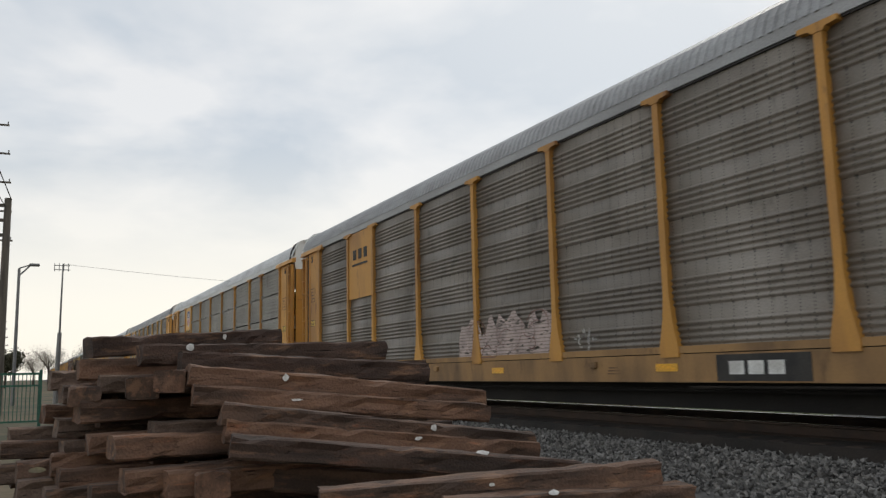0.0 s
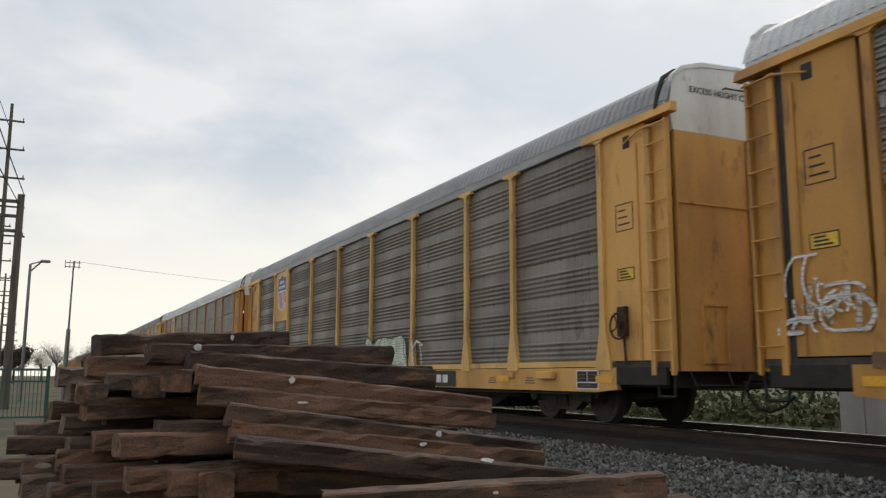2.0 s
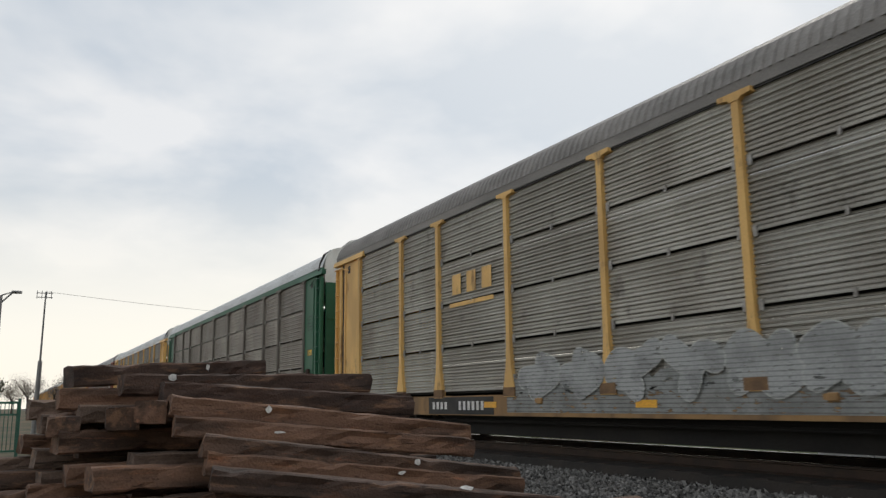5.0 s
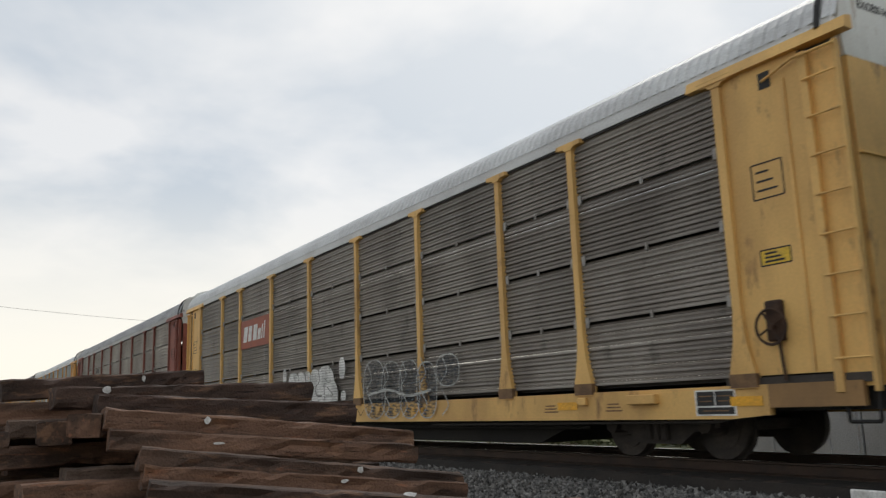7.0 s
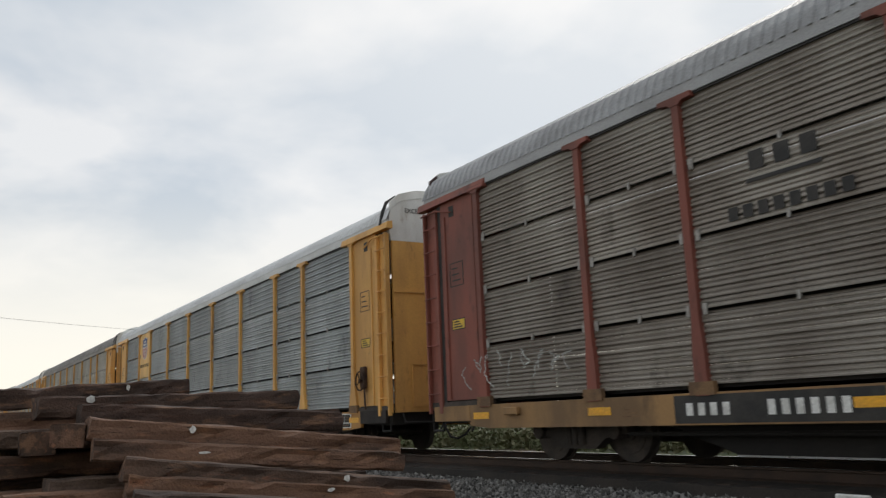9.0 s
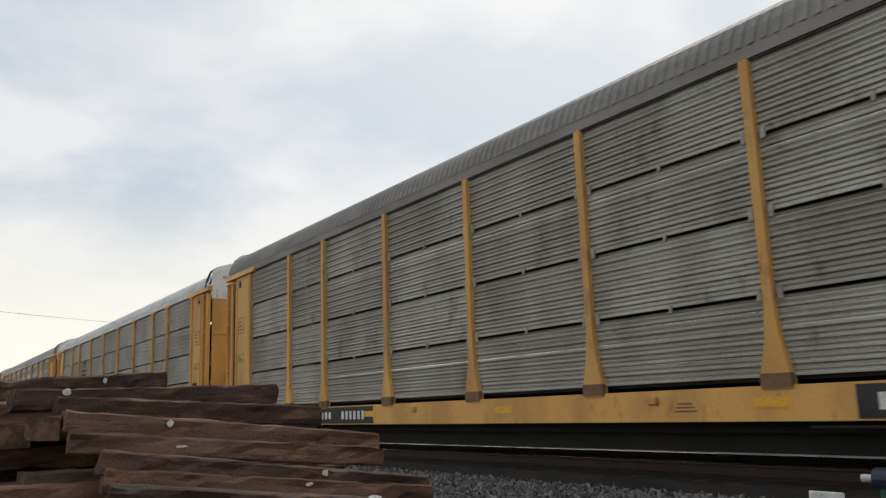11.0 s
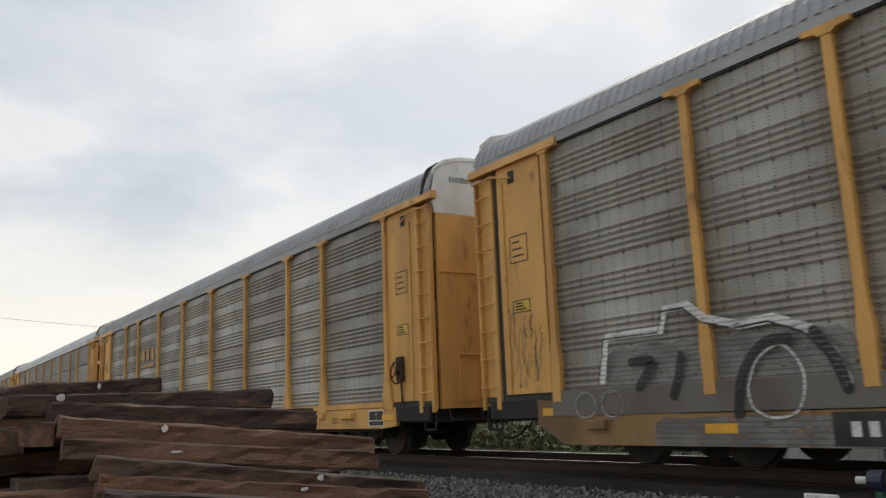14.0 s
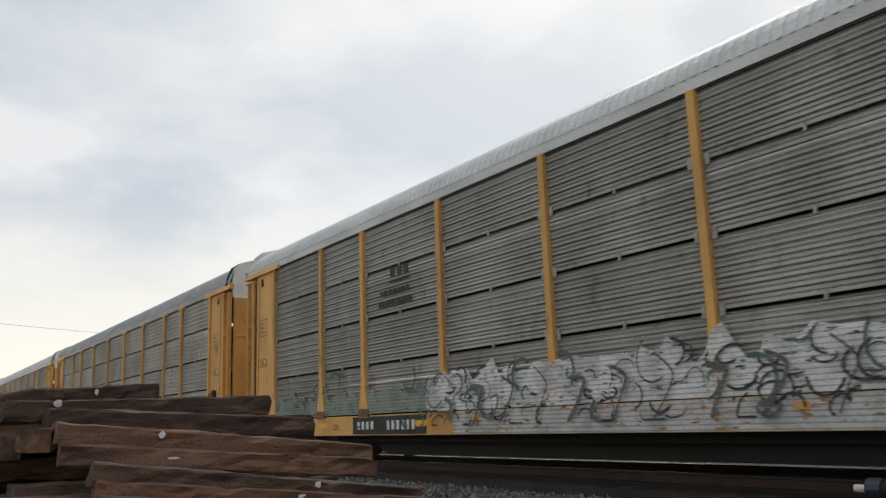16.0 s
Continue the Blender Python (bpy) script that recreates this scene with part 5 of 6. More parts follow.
    brush(c, [(18.41, 1.60), (18.48, 1.22), (18.54, 0.89)], 0.12, BLACK_P, 2)
    brush(c, [(19.58, 1.47), (19.51, 1.18), (18.71, 0.89)], 0.06, BLACK_P, 2)
    brush(c, [(19.58, 1.47), (19.02, 1.47), (18.55, 1.46)], 0.05, BLACK_P, 2)
    brush(c, [(18.55, 1.49), (18.48, 1.65), (18.15, 1.65), (17.89, 1.94), (17.46, 2.04), (16.92, 1.91)], 0.06, BLACK_P, 2)
    brush(c, [(18.09, 1.81), (18.07, 1.35), (17.90, 0.91)], 0.09, BLACK_P, 2)
    brush(c, [(17.74, 1.08), (17.35, 1.18), (17.09, 1.07)], 0.11, BLACK_P, 2)
    ring(c, 17.26, 1.33, 0.22, 0.17, 0.13, BLACK_P, 3)
    ring(c, 17.95, 0.68, 0.19, 0.13, 0.05, BLACK_P, 3)
    brush(c, [(16.77, 1.76), (16.58, 2.00), (16.33, 2.03), (16.04, 1.94), (15.93, 2.07), (15.81, 1.96), (15.72, 2.09), (15.36, 2.03)], 0.03, WHITE_P, 4, False)
    brush(c, [(16.77, 1.69), (16.87, 1.36), (16.95, 1.03)], 0.03, WHITE_P, 4)
    brush(c, [(15.56, 1.71), (15.70, 1.36), (15.91, 1.00)], 0.03, WHITE_P, 4)
    brush(c, [(16.72, 0.92), (16.36, 0.96), (16.13, 0.98)], 0.04, WHITE_P, 4)
    for i, x in enumerate((24.4, 23.8, 23.2, 22.7, 21.9, 21.5, 21.1)):
        brush(c, [(x, 1.72 - 0.08 * (i % 2)), (x + 0.05, 1.35), (x - 0.03, 0.98)], 0.04, BLACK_P, 2)
        brush(c, [(x - 0.05, 1.15 + 0.2 * (i % 3)), (x - 0.25, 1.22 + 0.2 * (i % 3))], 0.035, BLACK_P, 2)


def extra_4(c):
    for z, w, h in ((3.42, 0.42, 0.18), (3.08, 0.50, 0.32), (2.45, 0.38, 0.16)):
        plate(c, "patch_plate", M_FOOT, -1.07, z, w, h, "rusty brown patch plate", NEAR - 0.013)
    block_mark(c, -(POSTS[6] + POSTS[7]) / 2, 3.2, 0.62, PAINT["pale"])
    wash(c, 5.0, 18.0, 0.6, 1.2, ("haze", (0.25, 0.26, 0.255)), 43, 0.3)
    graffiti(c, 6.6, 17.5, 0.75, 1.7, GREY_P, CHALK_P, 9, 41, None, 0.02, fat=0.3)


def extra_5(c):
    graffiti(c, 19.6, 25.1, 0.6, 1.9, LIME_P, BLACK_P, 4, 51, TAN_P, 0.06)
    graffiti(c, 8.0, 13.0, 0.6, 1.8, CHALK_P, BLACK_P, 5, 52)


def extra_6(c):
    x = -(POSTS[6] + POSTS[7]) / 2
    pl = plate(c, "sign_sheet", M_SIGN, x, 3.18, BAY - 0.2, 0.86, "red sign sheet with white marks", NEAR - 0.01, 0.02)
    for dx, w, h, dz in ((-0.85, 0.34, 0.46, 0), (-0.42, 0.3, 0.46, 0), (0.05, 0.34, 0.46, 0), (0.42, 0.26, 0.32, -0.07), (0.68, 0.08, 0.42, -0.02), (0.86, 0.08, 0.5, 0.02)):
        bm = bmesh.new()
        prism(bm, [(-w / 2 - 0.05, -h / 2), (w / 2 - 0.05, -h / 2), (w / 2 + 0.05, h / 2), (-w / 2 + 0.05, h / 2)], 1, -0.005, 0)
        part("mark", bm, M_WHITE, pl, at=(dx, -0.0215, dz))
    blob(c, 11.27, 1.21, 0.52, 0.62, ("thin_slate", (0.06, 0.075, 0.09)), 0, CHALK_P, 0.026)
    blob(c, 10.47, 1.18, 0.45, 0.57, ("thin_slate", (0.06, 0.075, 0.09)), 0, CHALK_P, 0.026)
    blob(c, 9.72, 1.17, 0.42, 0.57, ("thin_slate", (0.06, 0.075, 0.09)), 0, CHALK_P, 0.026)
    blob(c, 9.03, 1.13, 0.38, 0.53, ("thin_slate", (0.06, 0.075, 0.09)), 0, CHALK_P, 0.026)
    blob(c, 8.24, 1.46, 0.40, 0.29, ("thin_slate", (0.06, 0.075, 0.09)), 0, CHALK_P, 0.026)
    brush(c, [(11.55, 1.10), (10.62, 1.18), (9.77, 1.04), (8.88, 1.12)], 0.05, CHALK_P, 2)
    blob(c, 15.83, 0.87, 0.46, 0.16, BLACK_P, 0)
    blob(c, 15.17, 0.81, 0.42, 0.15, BLACK_P, 0)
    blob(c, 14.52, 0.83, 0.43, 0.20, BLACK_P, 0)
    blob(c, 13.89, 0.78, 0.30, 0.17, BLACK_P, 0)
    blob(c, 13.42, 0.87, 0.19, 0.20, BLACK_P, 0)
    blob(c, 16.02, 1.35, 0.39, 0.46, WHITE_P, 1)
    blob(c, 15.50, 1.34, 0.35, 0.46, WHITE_P, 1)
    blob(c, 15.04, 1.32, 0.31, 0.48, WHITE_P, 1)
    blob(c, 14.56, 1.33, 0.37, 0.49, WHITE_P, 1)
    blob(c, 13.91, 1.37, 0.54, 0.50, WHITE_P, 1)
    blob(c, 13.55, 1.17, 0.38, 0.32, WHITE_P, 1)
    blob(c, 16.66, 1.73, 0.13, 0.21, WHITE_P, 1)
    blob(c, 16.59, 1.05, 0.13, 0.10, WHITE_P, 1)
    blob(c, 12.93, 1.76, 0.17, 0.25, WHITE_P, 1)
    blob(c, 12.87, 1.13, 0.14, 0.11, WHITE_P, 1)
    brush(c, [(15.68, 1.76), (15.60, 1.40), (15.91, 1.26), (15.65, 0.94)], 0.03, BLACK_P, 2)
    brush(c, [(15.18, 1.75), (15.16, 1.45), (15.34, 1.23)], 0.03, BLACK_P, 2)
    brush(c, [(14.86, 1.76), (14.82, 1.20), (14.61, 0.87)], 0.03, BLACK_P, 2)
    brush(c, [(14.32, 1.74), (14.25, 1.52), (14.50, 1.36), (14.43, 1.18), (14.11, 1.16)], 0.03, BLACK_P, 2)
    brush(c, [(13.93, 1.57), (13.76, 1.47), (13.59, 1.47)], 0.02, BLACK_P, 2)
    brush(c, [(13.99, 1.43), (13.94, 1.09)], 0.03, BLACK_P, 2)
    brush(c, [(13.78, 1.35), (13.47, 1.16), (13.84, 1.15)], 0.02, BLACK_P, 2)
    brush(c, [(13.06, 0.70), (12.82, 0.81), (12.63, 0.66), (12.47, 0.83), (12.30, 0.68), (12.15, 0.82), (11.98, 0.68), (11.82, 0.78)], 0.02, BLACK_P, 0)
    for i in range(5):
        x = 11.56 - 0.78 * i
        brush(c, [(x, 1.75), (x - 0.18, 1.45), (x + 0.05, 1.2), (x - 0.2, 0.85), (x + 0.02, 0.65)], 0.026, CHALK_P, 3)


def extra_7(c):
    block_mark(c, -(POSTS[6] + POSTS[7]) / 2, 3.55, 0.34, M_BLACK)
    bars(c, "mark", M_BLACK, -(POSTS[6] + POSTS[7]) / 2, 2.98, 8, 0.14, 0.16, 0.07, NEAR - 0.012, "dark unreadable lettering")
    wash(c, 9.1, 11.7, 0.95, 1.35, ("faded_rust", (0.22, 0.12, 0.08)), 73, 0.3)
    graffiti(c, 9.05, 11.8, 0.9, 1.45, ("faded_chalk", (0.27, 0.24, 0.21)), ("brick", (0.22, 0.11, 0.09)), 5, 71, None, 0.03)
    graffiti(c, 9.6, 13.4, 0.58, 0.9, TAN_P, ("umber", (0.10, 0.085, 0.07)), 8, 74, None, 0.02)
    scrawl(c, 8.2, 9.0, 1.0, 1.5, CHALK_P, 14, 75, 0.02)
    scrawl(c, 23.0, 26.0, 1.1, 1.8, CHALK_P, 9, 72)


def extra_8(c):
    shield_panel(c)


def ns_marks(c):
    x = -(POSTS[6] + POSTS[7]) / 2
    block_mark(c, x, 3.62, 0.26, M_BLACK)
    bars(c, "mark", M_BLACK, x - 0.2, 3.24, 7, 0.11, 0.11, 0.05, NEAR - 0.012, "dark unreadable lettering")
    bars(c, "mark", M_BLACK, x - 0.2, 3.04, 8, 0.11, 0.12, 0.05, NEAR - 0.012, "dark unreadable lettering")


def extra_10(c):
    ns_marks(c)
    brush(c, [(16.92, 1.53), (17.08, 1.72), (17.42, 1.76), (17.50, 1.47), (17.14, 1.15), (16.85, 0.86), (16.75, 0.59)], 0.43, BLACK_P, 0)
    brush(c, [(16.68, 1.61), (16.69, 1.13), (16.71, 0.59)], 0.30, BLACK_P, 0)
    brush(c, [(16.63, 1.61), (16.32, 1.71), (16.14, 1.49), (16.22, 1.17), (16.48, 1.05)], 0.37, BLACK_P, 0)
    brush(c, [(15.80, 1.66), (15.59, 1.79), (15.43, 1.65), (15.40, 1.30), (15.46, 0.57)], 0.32, BLACK_P, 0)
    brush(c, [(15.52, 1.19), (15.81, 1.27), (15.96, 1.02), (15.84, 0.70), (15.59, 0.61)], 0.37, BLACK_P, 0)
    brush(c, [(14.70, 1.51), (14.87, 1.71), (15.11, 1.64), (15.19, 1.29), (15.10, 0.92), (14.89, 0.59)], 0.39, BLACK_P, 0)
    brush(c, [(14.60, 0.84), (14.60, 1.35), (14.39, 1.56), (14.10, 1.56)], 0.39, BLACK_P, 0)
    brush(c, [(14.33, 1.11), (14.32, 0.83), (14.32, 0.56)], 0.38, BLACK_P, 0)
    brush(c, [(16.92, 1.53), (17.08, 1.72), (17.42, 1.76), (17.50, 1.47), (17.14, 1.15), (16.85, 0.86), (16.75, 0.59)], 0.33, BLUE_P, 2)
    brush(c, [(16.68, 1.61), (16.69, 1.13), (16.71, 0.59)], 0.20, BLUE_P, 2)
    brush(c, [(16.63, 1.61), (16.32, 1.71), (16.14, 1.49), (16.22, 1.17), (16.48, 1.05)], 0.28, BLUE_P, 2)
    brush(c, [(15.80, 1.66), (15.59, 1.79), (15.43, 1.65), (15.40, 1.30), (15.46, 0.57)], 0.23, BLUE_P, 2)
    brush(c, [(15.52, 1.19), (15.81, 1.27), (15.96, 1.02), (15.84, 0.70), (15.59, 0.61)], 0.29, BLUE_P, 2)
    brush(c, [(14.70, 1.51), (14.87, 1.71), (15.11, 1.64), (15.19, 1.29), (15.10, 0.92), (14.89, 0.59)], 0.31, BLUE_P, 2)
    brush(c, [(14.60, 0.84), (14.60, 1.35), (14.39, 1.56), (14.10, 1.56)], 0.32, BLUE_P, 2)
    brush(c, [(14.33, 1.11), (14.32, 0.83), (14.32, 0.56)], 0.30, BLUE_P, 2)
    brush(c, [(16.93, 1.55), (17.08, 1.72), (17.39, 1.74), (17.48, 1.52)], 0.28, LIGHT_P, 4)
    brush(c, [(16.67, 1.60), (16.32, 1.70), (16.15, 1.49)], 0.23, LIGHT_P, 4)
    brush(c, [(15.79, 1.65), (15.60, 1.78), (15.43, 1.65)], 0.19, LIGHT_P, 4)
    brush(c, [(14.71, 1.52), (14.87, 1.69), (15.10, 1.63), (15.17, 1.34)], 0.26, LIGHT_P, 4)
    brush(c, [(14.57, 1.35), (14.39, 1.55), (14.11, 1.55)], 0.24, LIGHT_P, 4)
    brush(c, [(17.20, 1.55), (16.86, 1.21), (16.62, 0.59)], 0.03, WHITE_P, 6)
    brush(c, [(16.61, 1.47), (16.63, 0.92)], 0.03, WHITE_P, 6)
    brush(c, [(16.03, 1.42), (16.11, 1.10), (16.29, 0.91)], 0.03, WHITE_P, 6)
    brush(c, [(15.25, 1.66), (15.27, 1.11), (15.32, 0.57)], 0.02, WHITE_P, 6)
    brush(c, [(15.52, 1.19), (15.60, 0.88), (15.54, 0.73)], 0.02, WHITE_P, 6)
    brush(c, [(14.91, 1.62), (14.99, 1.27), (14.87, 0.97), (14.64, 0.56)], 0.02, WHITE_P, 6)
    brush(c, [(14.43, 1.23), (14.43, 1.00), (14.28, 0.67)], 0.02, WHITE_P, 6)
    graffiti(c, 9.4, 11.5, 0.8, 1.7, None, CHALK_P, 3, 102, None, 0.03)
    graffiti(c, 19.15, 20.3, 1.0, 1.5, None, WHITE_P, 2, 103, None, 0.02)
    ring(c, 26.15, 2.42, 0.17, 0.30, 0.03, BLACK_P, 1)
    ring(c, 25.90, 2.26, 0.17, 0.29, 0.025, BLACK_P, 1)
    ring(c, 25.77, 2.55, 0.12, 0.09, 0.06, BLACK_P, 1)
    ring(c, 26.12, 3.36, 0.14, 0.15, 0.03, GREY_P, 1)
    brush(c, [(26.30, 3.50), (26.26, 3.30), (26.13, 3.33)], 0.03, GREY_P, 1)
    brush(c, [(26.00, 3.35), (26.01, 3.73), (25.81, 3.79), (25.76, 3.64)], 0.03, GREY_P, 1)
    brush(c, [(26.55, 2.07), (26.37, 1.98), (26.18, 1.94)], 0.04, BLACK_P, 1)
    brush(c, [(26.00, 2.39), (25.89, 2.54), (25.83, 2.36), (25.91, 2.20)], 0.03, BLACK_P, 1)
    brush(c, [(26.48, 1.64), (26.45, 1.40), (26.36, 1.57)], 0.03, UMBER_P, 1)
    brush(c, [(26.18, 1.49), (26.09, 1.31), (25.94, 1.52), (25.84, 1.40), (25.87, 1.13)], 0.02, UMBER_P, 1)
    brush(c, [(26.96, 1.29), (26.92, 1.08), (26.84, 1.28), (26.83, 0.95)], 0.02, ROSE_P, 1)
    brush(c, [(27.01, 1.08), (26.88, 1.13), (26.77, 1.04)], 0.03, ROSE_P, 1)
    bars(c, "number_mark", M_BLACK, -25.93, 1.78, 6, 0.07, 0.11, 0.03, NEAR - 0.014, "withheld stencilled number")


def extra_11(c):
    ns_marks(c)
    blob(c, 14.66, 1.09, 0.34, 0.42, THIN_MINT, 0)
    blob(c, 13.76, 1.05, 0.46, 0.33, THIN_TEAL, 1)
    blob(c, 12.74, 1.04, 0.50, 0.33, THIN_TEAL, 0)
    blob(c, 12.19, 0.94, 0.31, 0.36, THIN_MINT, 1)
    blob(c, 11.41, 0.98, 0.44, 0.41, THIN_TEAL, 1)
    blob(c, 15.46, 1.10, 0.23, 0.20, THIN_CHALK, 1)
    blob(c, 14.30, 1.32, 0.26, 0.35, THIN_CHALK, 2)
    blob(c, 13.14, 1.31, 0.17, 0.38, THIN_CHALK, 2)
    blob(c, 12.54, 1.42, 0.14, 0.19, THIN_CHALK, 2)
    blob(c, 10.80, 0.92, 0.21, 0.19, THIN_CHALK, 0)
    brush(c, [(10.30, 1.64), (9.95, 1.36), (9.78, 1.05), (9.82, 0.70), (9.95, 0.30)], 0.18, BLACK_P, 1)
    brush(c, [(10.54, 1.80), (10.35, 1.52), (10.08, 1.36), (9.88, 1.10), (9.88, 0.79)], 0.03, WHITE_P, 2)
    brush(c, [(9.37, 1.25), (9.34, 1.08), (9.35, 0.86)], 0.14, BLACK_P, 3)
    brush(c, [(9.87, 0.42), (9.62, 0.44), (9.44, 0.40)], 0.19, BLACK_P, 1)
    brush(c, [(9.33, 0.80), (9.27, 0.58), (9.19, 0.34)], 0.04, WHITE_P, 2)
    brush(c, [(11.72, 0.96), (11.47, 0.48), (11.10, 0.41)], 0.04, CHALK_P, 3)
    brush(c, [(12.90, 1.01), (13.05, 0.64), (12.65, 0.34), (12.15, 0.41)], 0.04, CHALK_P, 3)
    brush(c, [(13.52, 1.04), (13.48, 0.80), (13.24, 0.95)], 0.04, CHALK_P, 3)
    brush(c, [(10.54, 1.80), (10.25, 1.73), (9.71, 1.64), (9.63, 1.51), (9.35, 1.52), (8.90, 1.57)], 0.04, WHITE_P, 4, False)
    brush(c, [(10.40, 1.70), (9.87, 1.18), (9.70, 1.72), (9.03, 1.81), (8.89, 1.15), (7.96, 1.85), (7.79, 1.28), (6.86, 1.99), (6.68, 1.23), (5.94, 1.82), (5.78, 1.10), (4.73, 2.01), (4.92, 1.16), (4.00, 1.85), (3.94, 1.53)], 0.036, WHITE_P, 2, False)
    brush(c, [(10.25, 1.62), (9.73, 1.10), (9.56, 1.64), (8.90, 1.73), (8.76, 1.08), (7.85, 1.78), (7.68, 1.21), (6.76, 1.92), (6.58, 1.17), (5.84, 1.75), (5.69, 1.03), (4.65, 1.95), (4.84, 1.10), (3.92, 1.79), (3.87, 1.47)], 0.036, BLACK_P, 0, False)
    brush(c, [(10.17, 1.01), (8.53, 1.06), (6.69, 0.97), (4.96, 1.07)], 0.05, BLACK_P, 0)
    wash(c, 10.4, 15.2, 0.28, 0.95, THIN_TEAL, 114, 0.2)
    wash(c, 10.6, 15.0, 0.7, 1.5, THIN_TEAL, 119, 0.4, NEAR - 0.07)
    scrawl(c, 15.7, 17.0, 1.2, 1.7, WHITE_P, 9, 115)
    wash(c, 17.2, 23.6, 0.29, 0.62, ("sill_grey", (0.20, 0.195, 0.185)), 116, 0.02)
    wash(c, 20.9, 24.4, 1.0, 1.55, ("sheet_grey", (0.22, 0.215, 0.20)), 118, 0.1, NEAR - 0.003)
    scrawl(c, 25.6, 26.4, 1.1, 2.4, ("umber", (0.10, 0.085, 0.07)), 8, 117, 0.018)
    graffiti(c, 17.0, 20.4, 0.62, 1.6, None, BLACK_P, 3, 113, None, 0.03)
    graffiti(c, 17.05, 20.45, 0.65, 1.65, None, WHITE_P, 3, 113, None, 0.014)
    # one large angular outline with a heavy oval and dark edges
    contour = [(24.44, 1.13), (24.3, 1.7), (23.34, 1.7), (23.27, 1.95), (22.92, 1.96), (22.67, 1.76), (22.21, 1.64), (21.76, 1.67), (21.34, 1.51), (21.1, 1.24), (20.99, 0.95)]
    oval = [(22.17, 0.93), (22.01, 1.24), (21.69, 1.37), (21.47, 1.07), (21.56, 0.69), (21.86, 0.6), (22.12, 0.71), (22.17, 0.93)]
    rings = [[(q + 0.20 * math.cos(0.7 * k), 0.81 + 0.17 * math.sin(0.7 * k)) for k in range(10)] for q in (24.81, 24.3)]
    bold = [(22.33, 0.65), (22.22, 1.09), (21.92, 1.4), (21.6, 1.43)]
    flicks = [[(23.89, 1.33), (23.54, 1.33), (23.79, 1.01)], [(23.07, 1.36), (23.14, 1.1), (23.24, 0.89)], [(21.3, 1.48), (21.08, 1.17), (21.0, 0.88)]]
    for n, (paths, width, colour) in enumerate((([contour], 0.11, WHITE_P), ([oval] + rings, 0.03, WHITE_P), ([[(p + 0.07, q - 0.03) for p, q in contour], bold], 0.022, BLACK_P), ([bold] + flicks, 0.12, BLACK_P), ([[(p, q) for p, q in r] for r in rings], 0.014, BLACK_P))):
        for path in paths:
            p0, q0 = path[0]
            line = path if path is contour or n == 2 else smooth_path(path)
            bm = bmesh.new()
            fat_line(bm, [(p0 - p, q - q0) for p, q in line], width, 0.0)
            part("graffiti_line", bm, spray(*colour), c, at=(-p0, NEAR - 0.068 - 0.002 * n, q0))


